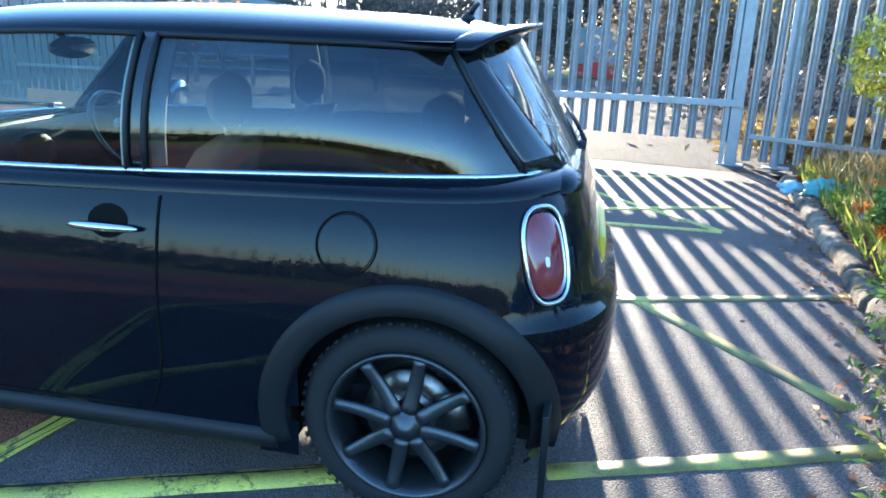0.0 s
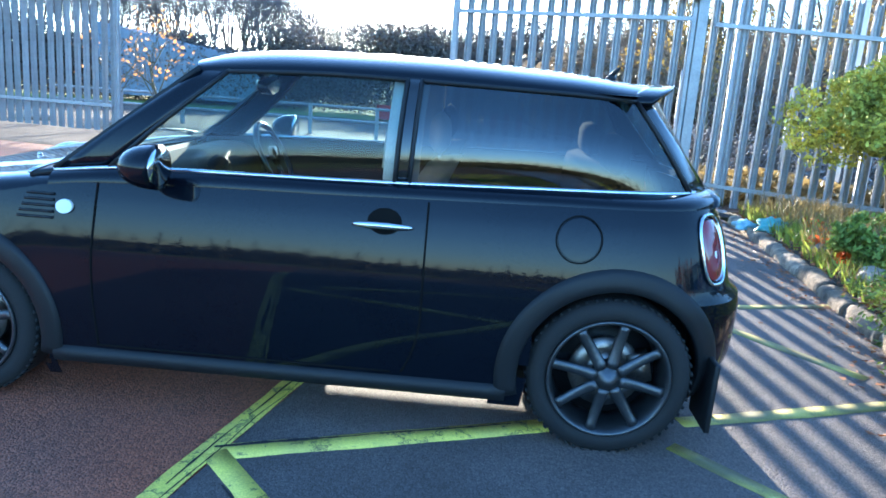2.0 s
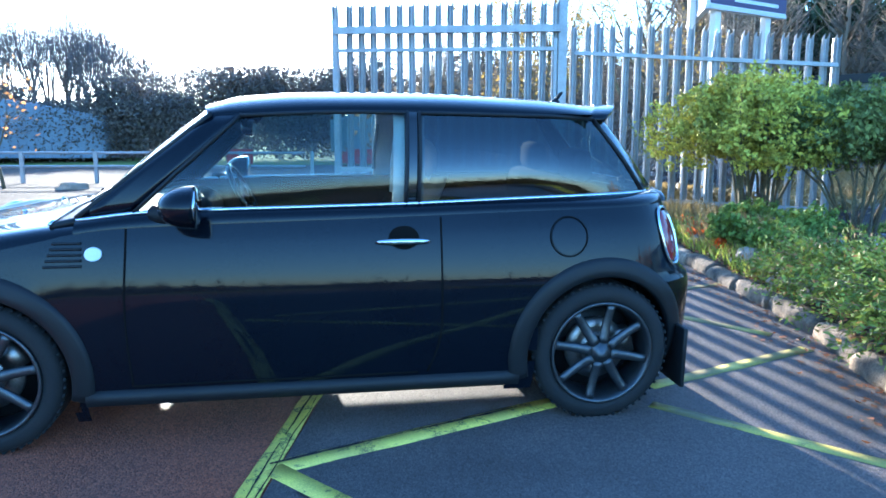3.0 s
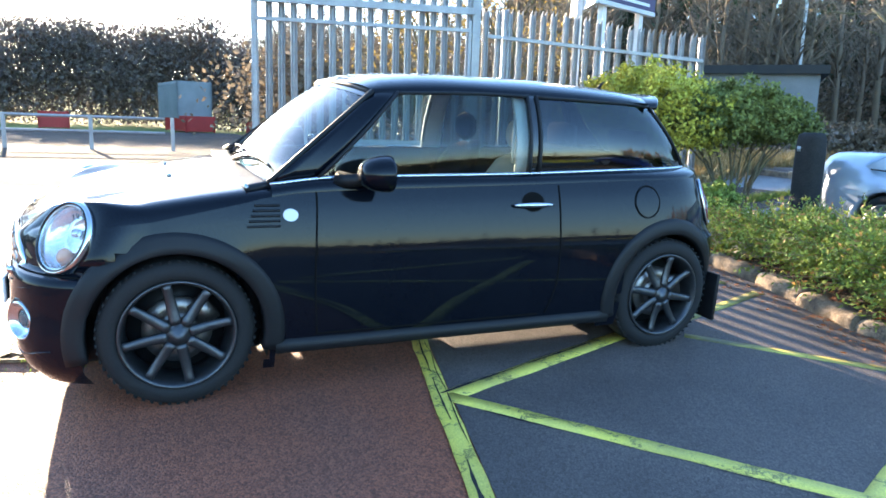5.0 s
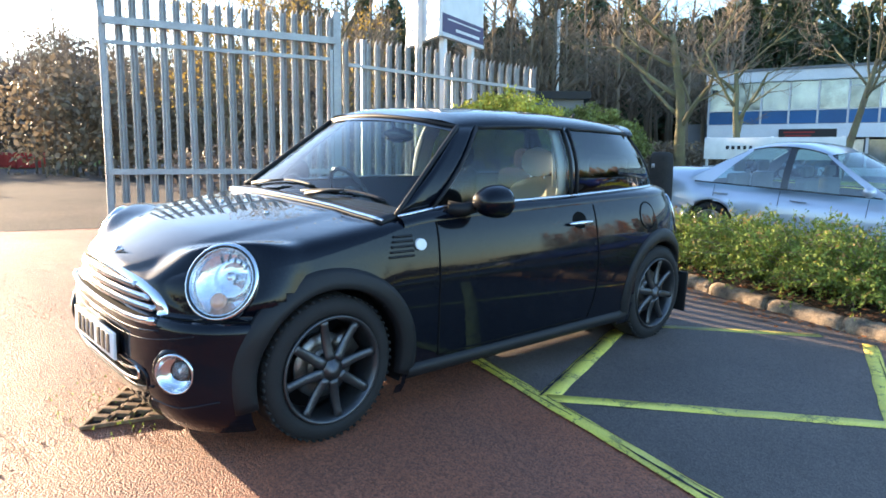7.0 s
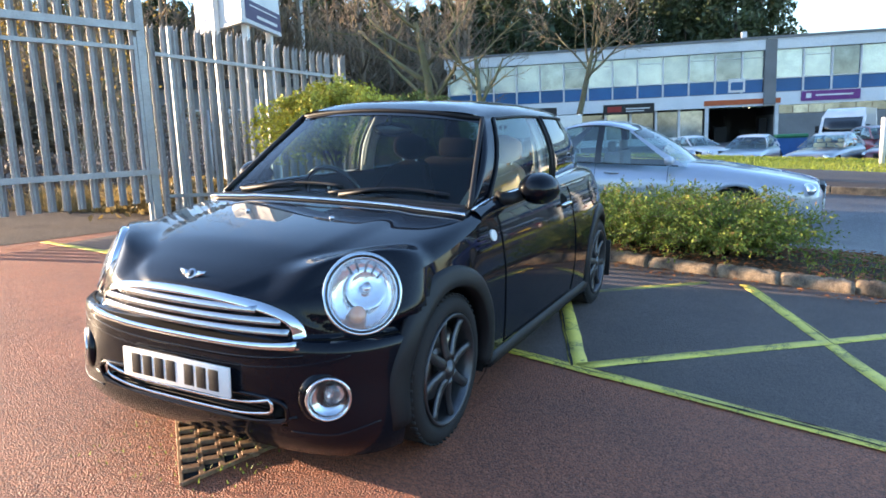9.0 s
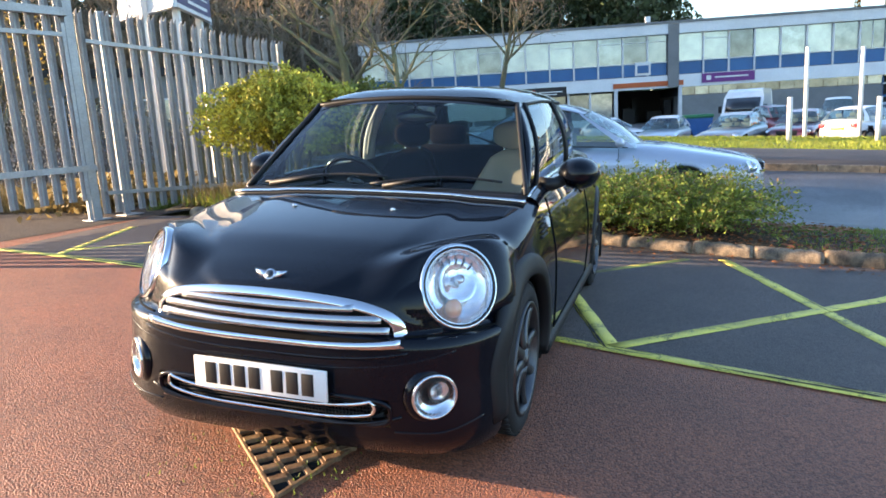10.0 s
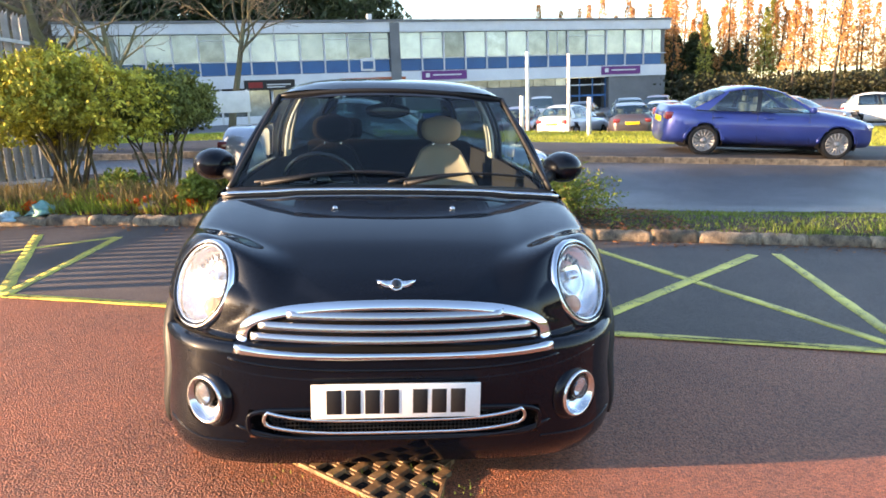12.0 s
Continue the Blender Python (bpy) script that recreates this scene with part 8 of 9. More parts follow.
def spray_shrub(label, centre, size, n, per, material, leaf, seed, group="low shrubs"):
    """Arching feathery sprays from one foot, each set with small paired leaves."""
    rng = np.random.default_rng(seed)
    c = Vector(centre)
    s = thing("shrub", label, "shrub", group, at=Matrix.Translation(c))
    sx, sy, sz = size
    a = rng.uniform(0, 2 * math.pi, n)
    reach = rng.uniform(0.15, 1.0, n) ** 0.7
    lift = np.sqrt(np.clip(1 - (reach * 0.92) ** 2, 0.05, 1)) * rng.uniform(0.30, 1.08, n)
    start = np.stack([rng.normal(0, 0.16 * sx, n), rng.normal(0, 0.16 * sy, n), np.full(n, -0.05)], 1)
    end = np.stack([np.cos(a) * reach * sx, np.sin(a) * reach * sy, lift * sz], 1)
    ctrl = start * 0.5 + end * 0.5 + np.array([0, 0, 1.0]) * (sz * rng.uniform(0.12, 0.38, n))[:, None]
    ctrl[:, :2] = start[:, :2] * 0.6 + end[:, :2] * 0.4
    droop = end + np.stack([np.cos(a) * 0.10, np.sin(a) * 0.10, rng.uniform(-0.10, 0.08, n)], 1)
    t = rng.uniform(0.15, 1.08, (n, per))[:, :, None]
    p = (1 - t) ** 2 * start[:, None] + 2 * t * (1 - t) * ctrl[:, None] + t ** 2 * droop[:, None]
    p = p.reshape(-1, 3) + rng.normal(0, 0.013, (n * per, 3))
    p[:, 2] = np.maximum(p[:, 2], 0.02)
    d = np.repeat(droop - ctrl, per, axis=0)
    d /= np.linalg.norm(d, axis=1)[:, None]
    side = rng.normal(size=d.shape)
    side /= np.linalg.norm(side, axis=1)[:, None]
    d = d * 0.7 + side * 0.75
    d /= np.linalg.norm(d, axis=1)[:, None]
    o = rng.normal(size=d.shape) + np.array([0, 0, 0.3])
    w = np.cross(d, o)
    w /= np.maximum(1e-6, np.linalg.norm(w, axis=1))[:, None]
    k = rng.uniform(0.6, 1.35, (len(d), 1))
    Ld, Wd = d * leaf[0] * k, w * leaf[1] * 0.5 * k
    fold = np.cross(d, w) * leaf[1] * 0.15 * k
    ob = new("crown", quads_mesh("crown", np.stack([p, p + Ld * 0.45 + Wd + fold, p + Ld, p + Ld * 0.45 - Wd + fold], 1), material))
    ob.parent = s
    dry = rng.random(n * per) < 0.07
    ob2 = new("withered_leaves", quads_mesh("withered_leaves", np.stack([p, p + Ld * 0.45 + Wd + fold, p + Ld, p + Ld * 0.45 - Wd + fold], 1)[dry] + np.array([0, 0, 0.012]), LEAF_WITHERED))
    ob2.parent = s
    wood = B()
    for i in range(0, n, 3):
        q = [Vector((1 - u) ** 2 * start[i] + 2 * u * (1 - u) * ctrl[i] + u * u * droop[i]) for u in (0.0, 0.35, 0.7, 1.0)]
        tube(wood, q, [0.007, 0.005, 0.003, 0.0015], 4)
    st_ = part("branchwork", wood, TWIG, s)
    st_["kind"] = "stuff"
    return s


def at_verge(x, y, dz=0.0):
    return (x, y, verge_z(x, y) + dz)


shrub("large rounded yellow-green evergreen shrub on bare stems", at_verge(5.05, 3.85, -0.05), (1.34, 1.30, 1.86), 46000, LEAF_BUSH, (0.064, 0.030), 3, 20, 0.42, 0.50, stem_r=0.024, lobes=11)
shrub("darker evergreen shrub leaning beside the large one", at_verge(5.62, 2.95, -0.05), (1.10, 1.10, 1.76), 30000, LEAF_OLIVE, (0.060, 0.028), 4, 14, 0.52, 0.50, stem_r=0.022, lobes=9)
LOWS = [(3.70, 0.62, 0.66, 0.36, 21), (3.56, -0.15, 0.76, 0.48, 22), (3.36, -0.85, 0.84, 0.56, 23), (3.26, -1.55, 0.80, 0.52, 24), (4.10, -0.5, 0.6, 0.46, 25), (3.95, -1.35, 0.6, 0.50, 26), (4.25, 0.5, 0.6, 0.36, 27)]
for x, y, r, h_, sd_ in LOWS:
    spray_shrub("low spreading feathery shrub with small leaves behind the kerb", at_verge(x, y), (r, r, h_), 420, 62, LEAF_LOW, (0.036, 0.014), sd_)
for x, y, r, h_, sd_ in ((3.72, 1.45, 0.34, 0.34, 31), (3.55, 2.0, 0.22, 0.40, 32), (4.2, 1.9, 0.45, 0.45, 33), (4.5, 3.1, 0.4, 0.35, 34)):
    shrub("small bright green plant in the planted strip", at_verge(x, y), (r, r, h_), 2600, LEAF_LOW, (0.05, 0.026), sd_, 6, 0.05, 0.3, stem_r=0.006, lobes=5, up=0.5)

rng = np.random.default_rng(9)
def tufts(name, label, n, xf, y0, y1, h_, w, m, seed, clump=0.0):
    rng = np.random.default_rng(seed)
    yy = rng.uniform(y0, y1, n)
    if clump:
        cy = rng.uniform(y0, y1, n // 60)
        yy = cy[rng.integers(0, len(cy), n)] + rng.normal(0, clump, n)
        yy = np.clip(yy, min(y0, y1), max(y0, y1))
    u = rng.uniform(0, 1, n)
    base = np.array([(lerp(xf(b)[0], xf(b)[1], a), b, 0.0) for a, b in zip(u, yy)])
    base[:, 2] = [verge_z(a, b) - 0.01 if xf(b)[2] else ground_z(a, b) + 0.0 for a, b, _ in base]
    ob = new(name, quads_mesh(name, blades(rng, base, h_, w), m))
    return tagged(ob, label, "grass", kind="stuff")


strip = lambda y: (KERB(y) + 0.12, ROAD_NEAR(y) - 0.05, True)
tufts("grass", "rough green grass on the planted strip", 15000, strip, -12, -2.2, 0.042, 0.014, GRASS, 1, 0.16)
tufts("grass", "dry straw-coloured stems among the plants", 2600, strip, 0.8, 4.9, 0.20, 0.007, DRY, 2, 0.10)
tufts("grass", "green weeds among the plants in the strip", 6500, strip, 0.6, 4.9, 0.13, 0.018, GRASS_LIT, 3, 0.12)
tufts("grass", "tufts of tall grass hanging over the kerb", 1500, lambda y: (KERB(y) + 0.02, KERB(y) + 0.4, True), -9, -3.6, 0.10, 0.012, GRASS, 4, 0.12)
tufts("grass", "turf between the footway and the car park with sunlight painted into its colour", 48000, lambda y: (ROAD_FAR(y) + 3.2, 21.6, False), -26, 8, 0.065, 0.024, GRASS_LIT, 5)
tufts("grass", "grass and weeds along the foot of the fence", 5000, lambda y: (3.38 + (5.9 - y) / 0.24 - 0.0, 3.38 + (5.9 - y) / 0.24 + 0.9, False), 4.75, 5.75, 0.14, 0.010, GRASS, 6)
tufts("grass", "long pale grass beyond the fence", 14000, lambda y: (4.0, 13.0, False), 6.6, 10.5, 0.42, 0.014, DRY, 7)

tufts("grass", "tall withered weeds round the foot of the large shrub", 2600, lambda y: (KERB(y) + 0.25, ROAD_NEAR(y) - 0.1, True), 2.2, 4.9, 0.26, 0.011, DRY, 8, 0.09)
tufts("grass", "fresh green weeds standing round the large shrub", 2200, lambda y: (KERB(y) + 0.20, ROAD_NEAR(y) - 0.1, True), 1.6, 4.9, 0.15, 0.020, GRASS_LIT, 9, 0.08)

# fallen leaves on the strip and along the kerb
def litter(name, label, n, place, size, m, seed):
    rng = np.random.default_rng(seed)
    c = np.array([place(rng) for _ in range(n)])
    q = leaves(rng, c, size, size * 0.7, 0.0)
    q[:, :, 2] = c[:, None, 2] + (q[:, :, 2] - c[:, None, 2]) * 0.25
    ob = new(name, quads_mesh(name, q, m))
    return tagged(ob, label, "fallen leaves", kind="stuff")


LEAF_DEAD = leaf_mat("dead_brown_leaves", (0.30, 0.11, 0.035), (0.14, 0.06, 0.03), 0.2)
LEAF_FLAME = leaf_mat("bright_orange_leaves", (0.80, 0.17, 0.02), (0.70, 0.12, 0.02), 0.3)
def on_strip(rng):
    y = rng.uniform(-3, 4.9)
    x = rng.uniform(KERB(y) + 0.05, ROAD_NEAR(y))
    return (x, y, verge_z(x, y) + 0.012 + rng.uniform(0, 0.03))
def by_kerb(rng):
    y = rng.uniform(-5, 4.7)
    x = KERB(y) - abs(rng.normal(0, 0.16)) - 0.03
    return (x, y, ground_z(x, y) + 0.016)
litter("fallen_leaves", "brown leaves fallen among the plants", 7500, on_strip, 0.055, LEAF_DEAD, 11)
litter("fallen_leaves", "brown leaves and litter along the kerb foot", 700, by_kerb, 0.045, LEAF_DEAD, 12)
for k, (x, y, r) in enumerate(((3.58, 2.60, 0.08), (3.70, 2.25, 0.07), (3.85, 3.05, 0.07), (3.66, 3.75, 0.06), (3.95, 3.5, 0.07), (3.52, 2.05, 0.06))):
    rg = np.random.default_rng(100 + k)
    c = np.array([x, y, verge_z(x, y) + 0.09]) + rg.normal(0, r * 0.55, (60, 3)) * np.array([1, 1, 0.6])
    ob = new("leafy_sprig", quads_mesh("leafy_sprig", leaves(rg, c, 0.05, 0.035, 0.3), LEAF_FLAME))
    tagged(ob, "cluster of bright orange leaves in the planted strip", "plant", "orange sprigs", "stuff")

# crumpled teal bags, rocks and the black post
TEAL = mat("teal_plastic_film", (0.10, 0.30, 0.26), 0.3, 0, (0.36, 0.50, 0.48), 9, 60, 0.7, 0.12, 0.5, 0.006)
PALE_BAG = mat("pale_blue_plastic_film", (0.36, 0.50, 0.56), 0.3, 0, (0.20, 0.40, 0.44), 9, 60, 0.7, 0.12, 0.5, 0.006)


def lump(name, label, category, at, size, m, seed, rough=0.35, seg=18):
    bm = B()
    bmesh.ops.create_icosphere(bm, subdivisions=3, radius=1)
    off = Vector((seed * 3.1, seed * 1.7, 0))
    for v in bm.verts:
        d = v.co.normalized()
        k = 1 + rough * noise.noise(d * 1.6 + off) + rough * 0.6 * noise.noise(d * 4.2 + off) + rough * 0.3 * noise.noise(d * 9 + off)
        v.co = Vector((d.x * size[0], d.y * size[1], max(-0.25, d.z) * size[2])) * k
    return single(name, bm, m, label, category, at=Matrix.Translation(at))


lump("plastic_bag", "crumpled teal plastic bag lying by the kerb", "bag", (3.62, 3.62, verge_z(3.62, 3.62) + 0.03), (0.15, 0.13, 0.09), TEAL, 2, 0.7)
lump("plastic_bag", "crumpled pale blue plastic bag lying by the kerb", "bag", (3.46, 3.90, verge_z(3.46, 3.90) + 0.02), (0.10, 0.10, 0.06), PALE_BAG, 5, 0.7)
ROCK = mat("pale_sandstone", (0.36, 0.29, 0.22), 0.9, 0, (0.22, 0.18, 0.14), 5, 60, 0.8, 0.25, 0.7, 0.01)
for k, (x, y, r) in enumerate(((3.55, 1.62, 0.16), (3.40, 0.92, 0.13), (3.62, 2.55, 0.10), (4.3, 2.5, 0.16), (3.34, 0.55, 0.12))):
    lump("rock", "pale rough stone at the edge of the planted strip", "rock", (x, y, verge_z(x, y) + 0.02), (r * 1.2, r, r * 0.75), ROCK, 20 + k, 0.35)
POST_WOOD = mat("black_weathered_timber", (0.014, 0.013, 0.013), 0.85, 0, (0.03, 0.027, 0.024), 5, 60, 0.7, 0.3, 0.5, 0.004)
pz = verge_z(4.94, 1.34)
post = thing("timber_post", "thick black weathered timber post in the planted strip", "post", at=Matrix.Translation((4.94, 1.34, pz)))
bm = B()
rings = []
for z, k in ((-0.1, 1.0), (0.3, 0.98), (0.8, 1.0), (1.02, 0.97), (1.09, 0.86), (1.11, 0.60)):
    rings.append([Vector((0.125 * k * math.copysign(abs(math.cos(a)) ** 0.6, math.cos(a)), 0.125 * k * math.copysign(abs(math.sin(a)) ** 0.6, math.sin(a)), z)) for a in [2 * math.pi * j / 20 for j in range(20)]])
ring_tube(bm, rings)
part("shaft", bm, POST_WOOD, post)
bm = B()
box(bm, (-0.128, 0.02, 0.92), (-0.12, 0.06, 0.97))
part("tag", bm, GALV, post, "small metal tag")

# cast-iron drain grate let into the lane
IRON = mat("rusty_cast_iron", (0.30, 0.19, 0.105), 0.60, 0.25, (0.15, 0.075, 0.038), 11, 80, 0.95, 0.3, 0.5, 0.002)
GULLY_SHADE = mat("gully_shade", (0.01, 0.01, 0.01), 1.0)
# half of a two-leaf gully cover: its u axis runs along the side that faces the lane
grate = thing("drain_grate", "rusty cast-iron drain grate with staggered slots let into the lane", "drain", at=Matrix.Translation((-2.0, -0.105, ground_z(-2.0, -0.105) + 0.001)) @ pose(0, 0, 0, 3.2, 0, 0) @ pose(0, 0, 0, 0, 0, 48.2))
G_LONG, G_EDGE = 0.74, (0.32, 0.60)


def grate_span(v):
    """Both ends of a bar at v across the triangular leaf."""
    return v * G_EDGE[0] / G_EDGE[1], G_LONG + (G_EDGE[0] - G_LONG) * v / G_EDGE[1]


def bar_between(bm, p, q, w, z0, z1):
    p, q = Vector((p[0], -p[1], 0)), Vector((q[0], -q[1], 0))
    m = frame_at(p, q - p, Vector((-(q - p).y, (q - p).x, 0)))
    box(bm, (0, -w / 2, z0), ((q - p).length, w / 2, z1), m, bevel=0.003)


for p, q in (((0.0, 0.0), (G_LONG, 0.0)), ((0.0, 0.0), G_EDGE), (G_EDGE, (G_LONG, 0.0))):
    bm = B()
    bar_between(bm, p, q, 0.015, 0.0, 0.016)
    part("frame_bar", bm, IRON, grate, smooth_shade=False)
# the lane is not cut: a near-black sheet paints the darkness under the slots
bm = B()
prism(bm, [(0.01, -0.004), (G_EDGE[0], 0.02 - G_EDGE[1]), (G_LONG - 0.02, -0.004)], 0.001, 0.003)
part("gully", bm, GULLY_SHADE, grate)
for k in range(1, 8):
    v = 0.073 * k
    a, b = grate_span(v)
    if b - a < 0.03:
        continue
    bm = B()
    bar_between(bm, (a, v), (b, v), 0.022, 0.0, 0.016)
    part("bar", bm, IRON, grate, smooth_shade=False)
for k in range(8):
    v0, v1 = 0.073 * k, 0.073 * (k + 1)
    a, b = grate_span((v0 + v1) / 2)
    u = 0.02 + 0.043 * (k % 2)
    while u < b:
        if u > a + 0.012 and u < b - 0.012:
            bm = B()
            bar_between(bm, (u, v0 + 0.004), (u, v1 - 0.004), 0.036, 0.0, 0.020)
            part("cross_bar", bm, IRON, grate, smooth_shade=False)
        u += 0.086
rg = np.random.default_rng(5)
c = np.stack([rg.uniform(-2.05, -1.5, 160), rg.uniform(-0.3, 0.45, 160), np.zeros(160)], 1)
c[:, 2] = [ground_z(a, b) + 0.012 for a, b, _ in c]
ob = new("moss", quads_mesh("moss", blades(rg, c, 0.014, 0.006), GRASS))
tagged(ob, "bits of moss growing round the drain grate", "moss", kind="stuff")
# scattered grit on the lane
c = np.stack([rg.uniform(-4.2, 2.6, 2200), rg.uniform(-4.5, 5.0, 2200), np.zeros(2200)], 1)
c[:, 2] = [ground_z(a, b) + 0.010 for a, b, _ in c]
GRIT = mat("pale_grit", (0.12, 0.09, 0.075), 0.9, 0, fine=60, by_island=0.5)
ob = new("grit", quads_mesh("grit", leaves(rg, c, 0.006, 0.005), GRIT))
tagged(ob, "loose grit scattered over the tarmac", "grit", kind="stuff")
mid = np.stack([rg.uniform(-4.4, -1.2, 46), rg.uniform(-2.2, 4.5, 46)], 1)
c = np.concatenate([mid[rg.integers(0, 46, 20000)] + rg.normal(0, 1, (20000, 2)) * np.array([0.14, 0.32]), np.zeros((20000, 1))], 1)
c[:, 2] = [ground_z(a, b) + 0.003 for a, b, _ in c]
GRIT_RED = mat("red_brown_grit", (0.30, 0.12, 0.065), 0.85, 0, (0.18, 0.08, 0.05), 6, 60, 0.8, 0.3, by_island=0.6)
ob = new("grit", quads_mesh("grit", leaves(rg, c, 0.007, 0.006), GRIT_RED))
tagged(ob, "red-brown gravel worn loose in front of the bays", "grit", kind="stuff")

# ---- the yard beyond the gates ----
CONTAINER_GREY = mat("grey_container_steel", (0.24, 0.27, 0.28), 0.55, 0.2, (0.17, 0.19, 0.19), 0.6, 20, 0.7, 0.1)
CONTAINER_RED = mat("red_painted_steel", (0.40, 0.035, 0.03), 0.5, 0.1, (0.28, 0.03, 0.025), 0.8, 20, 0.7, 0.1)
SHEETING = mat("pale_corrugated_sheeting", (0.24, 0.27, 0.32), 0.7, 0.0, (0.18, 0.20, 0.25), 0.2, 8, 0.7, 0.1)


def container(label, x, y, heading, L, W, H, m, base=0.0):
    t = thing("shipping_container", label, "container", at=on_ground(x, y, heading, False) @ Matrix.Translation((0, 0, base)))
    bm = B()
    box(bm, (-L / 2, -W / 2, 0.05), (L / 2, W / 2, H), bevel=0.02)
    part("shell", bm, m, t, smooth_shade=False)
    n = int(L / 0.28)
    for sgn in (-1, 1):
        for i in range(n):
            bm = B()
            x0 = -L / 2 + 0.12 + i * (L - 0.2) / n
            box(bm, (x0, sgn * W / 2 - 0.02, 0.2), (x0 + 0.14, sgn * W / 2 + 0.03, H - 0.15))
            part("rib", bm, m, t, smooth_shade=False)
    for px in (-L / 2, L / 2 - 0.12):
        for py in (-W / 2, W / 2 - 0.12):
            bm = B()
            box(bm, (px, py, 0), (px + 0.12, py + 0.12, H + 0.02))
            part("corner_post", bm, m, t, smooth_shade=False)
    return t


container("grey container standing at the back of the yard", 2.0, 52, 100, 6.0, 2.4, 2.6, CONTAINER_GREY, 0.9)
container("low red steel skip under the grey container", 2.2, 50.4, 100, 6.2, 2.0, 1.1, CONTAINER_RED)
container("red steel skip beside the scrub", 7.5, 49.0, 100, 4.0, 1.8, 1.0, CONTAINER_RED)
container("red steel skip at the edge of the yard", -6.5, 51.0, 96, 4.5, 1.8, 1.1, CONTAINER_RED)
# long pale shed with a falling roofline
shed = thing("shed", "long pale sheeted shed behind the yard with a falling roofline", "building")
bm = B()
a, b = Vector((-36, 62, 0)), Vector((-20.5, 66, 0))
v = [bm.verts.new(p) for p in ((a.x, a.y, 0.5), (b.x, b.y, 0.5), (b.x, b.y, 4.4), (a.x, a.y, 7.0), (a.x + 2, a.y + 12, 0.5), (b.x + 2, b.y + 12, 0.5), (b.x + 2, b.y + 12, 4.4), (a.x + 2, a.y + 12, 7.0))]
for q in ((0, 1, 2, 3), (5, 4, 7, 6), (1, 5, 6, 2), (4, 0, 3, 7), (3, 2, 6, 7), (0, 4, 5, 1)):
    bm.faces.new([v[i] for i in q])
part("shell", bm, SHEETING, shed, smooth_shade=False)
for k in range(24):
    bm = B()
    t = (k + 0.5) / 24
    p = a.lerp(b, t)
    box(bm, (p.x - 0.05, p.y - 0.06, 0.5), (p.x + 0.05, p.y, lerp(6.9, 4.3, t)))
    part("sheet_rib", bm, SHEETING, shed, smooth_shade=False)
# low metal barrier across the yard
bar = thing("vehicle_barrier", "low galvanised barrier across the yard", "barrier")
for k in range(7):
    bm = B()
    x = -13.0 + 2.1 * k
    yb_ = 19.0 - 0.2 * k
    box(bm, (x - 0.05, yb_ - 0.05, ground_z(x, yb_) - 0.05), (x + 0.05, yb_ + 0.05, ground_z(x, yb_) + 0.95))
    part("post", bm, GALV, bar, smooth_shade=False)
for z in (0.5, 0.9):
    bm = B()
    tube(bm, [(-13.2 + 2.1 * k, 19.02 - 0.2 * k, ground_z(-13 + 2.1 * k, 19) + z) for k in range(7)], 0.04, 8)
    part("rail", bm, GALV, bar)
bare_tree("small leafless sapling with a few orange leaves in the yard", on_ground(-8.0, 15.5, 0, False), 61, 3.3, 0.05, LEAF_ORANGE, 110, 0.13, spread=0.5, fork=0.2, levels=3, twig_r=0.006)
bare_tree("leafless sapling with orange leaves by the barrier", on_ground(-10.5, 17.5, 0, False), 67, 3.0, 0.05, LEAF_ORANGE, 90, 0.13, spread=0.5, fork=0.2, levels=3, twig_r=0.006)
for k, (x, y, r) in enumerate(((-8.6, 13.5, 0.28), (-6.2, 15.0, 0.22), (-11.0, 14.5, 0.3))):
    lump("rubble_heap", "dark heap of rubble lying in the yard", "rubble", (x, y, ground_z(x, y) + 0.02), (r * 1.6, r, r * 0.7), ROCK, 40 + k, 0.4)
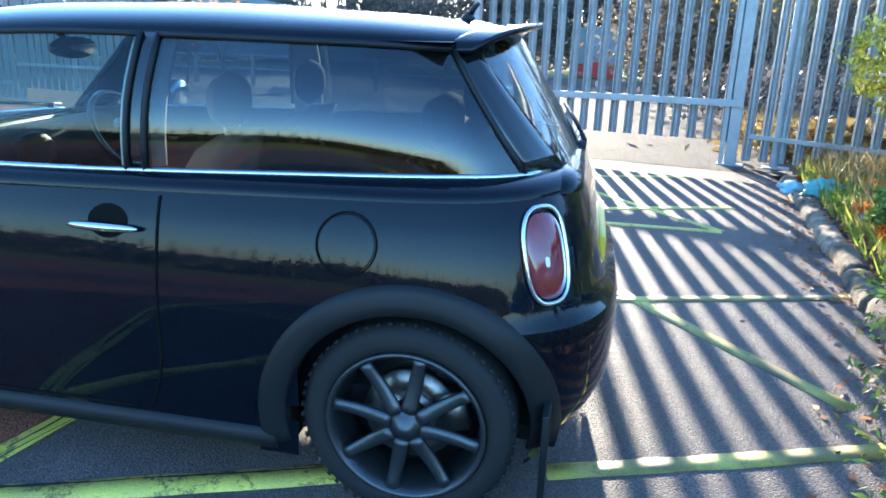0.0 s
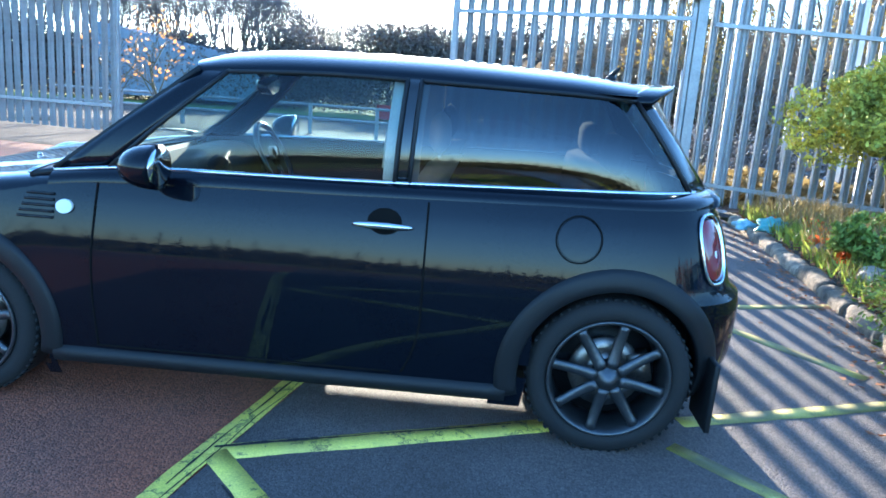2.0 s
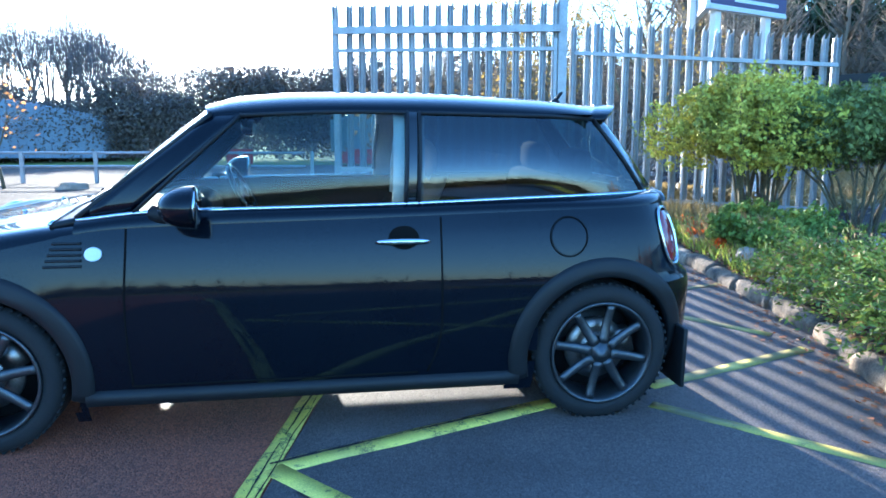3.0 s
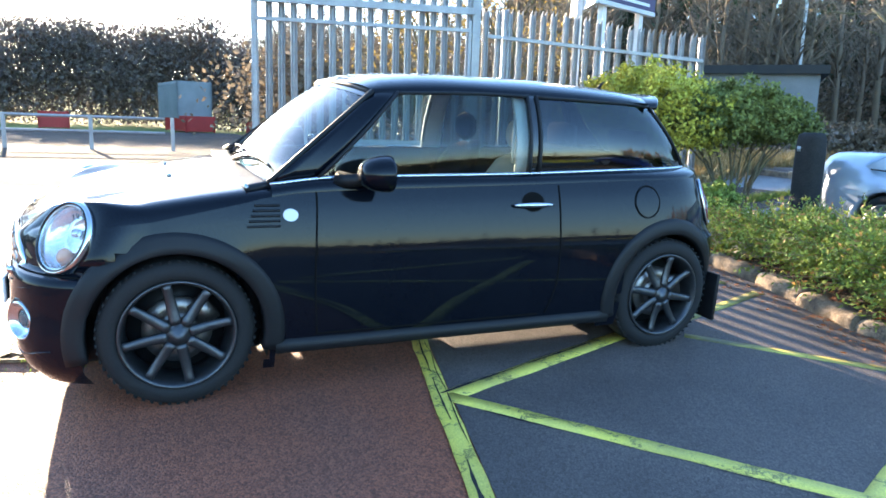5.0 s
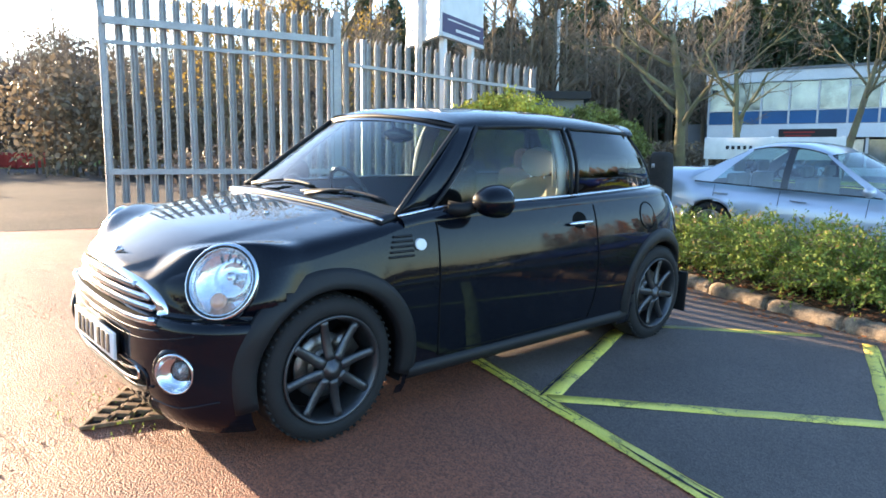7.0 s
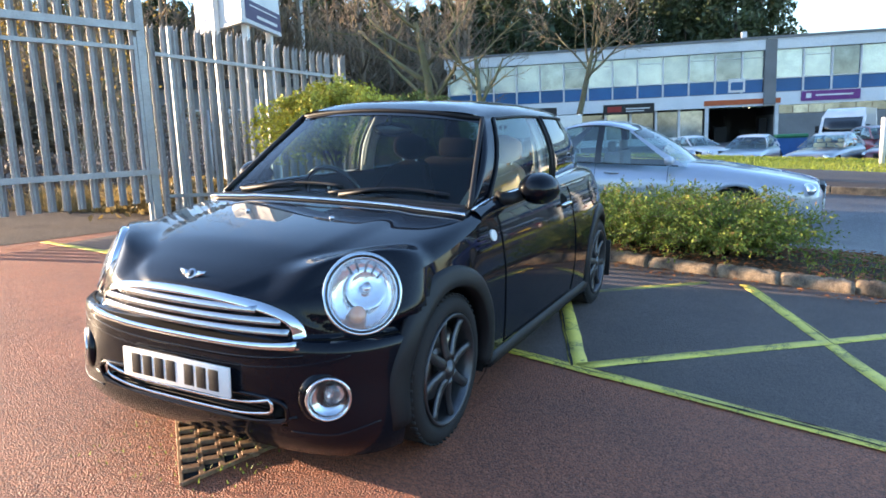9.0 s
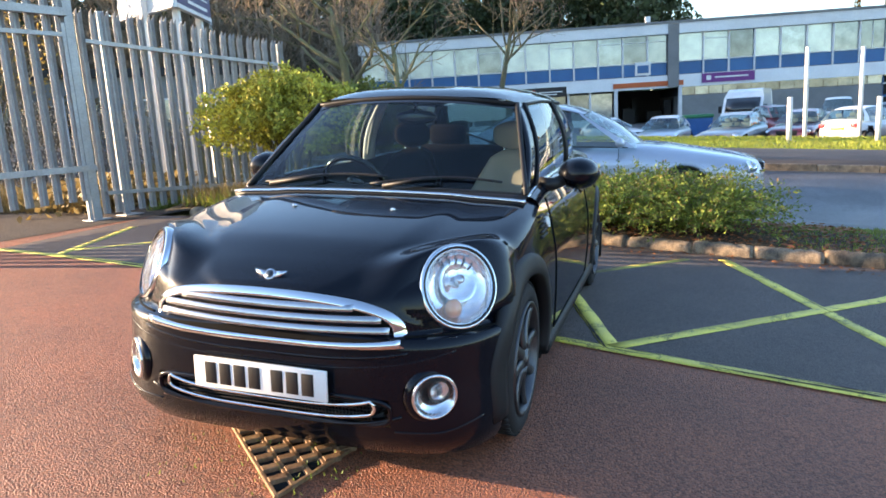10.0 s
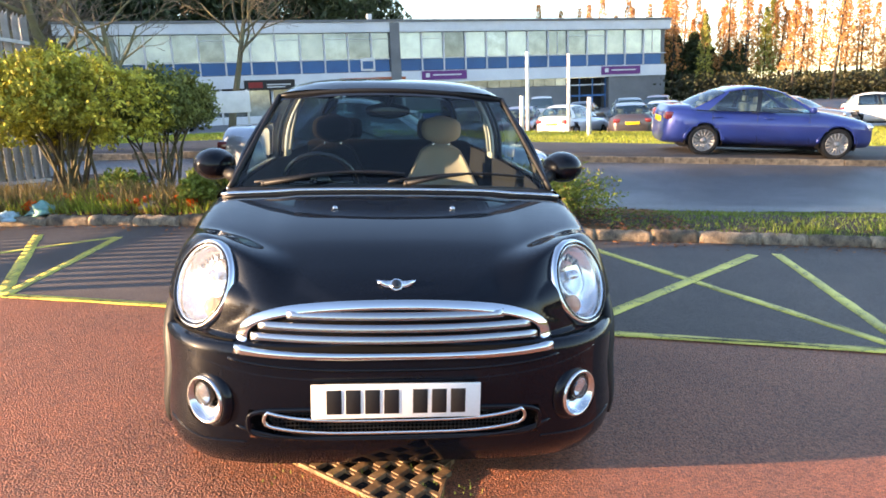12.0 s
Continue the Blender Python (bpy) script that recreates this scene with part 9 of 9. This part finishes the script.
# sheds glimpsed behind the fence
hut = thing("brick_hut", "low dark building with white windows behind the fence", "building", at=on_ground(22.5, 24.5, 42, False))
bm = B()
box(bm, (-4, -7, 0), (4, 7, 3.4))
part("wall", bm, GREY_WALL, hut, smooth_shade=False)
bm = B()
box(bm, (-4.3, -7.3, 3.4), (4.3, 7.3, 3.75))
part("roof", bm, DARK_FILL, hut, smooth_shade=False)
for k in range(5):
    w = B()
    y = -5.6 + 2.5 * k
    box(w, (-4.05, y, 1.1), (-3.98, y + 1.3, 2.4))
    wo = part("window", w, ROOM, hut, smooth_shade=False)
    w = B()
    for lo, hi in (((-4.08, y - 0.07, 1.03), (-4.0, y + 1.37, 1.1)), ((-4.08, y - 0.07, 2.4), (-4.0, y + 1.37, 2.47)), ((-4.08, y - 0.07, 1.1), (-4.0, y, 2.4)), ((-4.08, y + 1.3, 1.1), (-4.0, y + 1.37, 2.4)), ((-4.08, y + 0.62, 1.1), (-4.0, y + 0.68, 2.4))):
        box(w, lo, hi)
    part("window_frame", w, WHITE_FRAME, wo, smooth_shade=False)
# chain-link mesh fence behind the sign
link = thing("chain_link_fence", "sagging chain-link fence behind the sign", "fence")
wires = B()
p0, p1 = Vector((3.9, 8.6, 0)), Vector((11.5, 9.6, 0))
dd = p1 - p0
for k in range(-24, 128):
    for s in (-1, 1):
        pts = []
        for i in range(2):
            u = (k + s * i * 12) / 104
            pts.append((u, i))
        (u0, z0), (u1, z1) = pts
        q = []
        for u, z in ((u0, 0), (u1, 1)):
            c_ = p0 + dd * u
            q.append(Vector((c_.x, c_.y, ground_z(c_.x, c_.y) + 0.1 + 1.7 * z)))
        if -0.02 <= u0 <= 1.02 and -0.02 <= u1 <= 1.02:
            tube(wires, q, 0.0018, 3)
ob = part("wire_mesh", wires, GALV, link)
ob["kind"] = "stuff"
for k in range(5):
    c_ = p0 + dd * (k / 4)
    bm = B()
    tube(bm, [(c_.x, c_.y, ground_z(c_.x, c_.y) - 0.1), (c_.x, c_.y, ground_z(c_.x, c_.y) + 1.95)], 0.035, 8)
    part("post", bm, GALV, link)
build_mini()
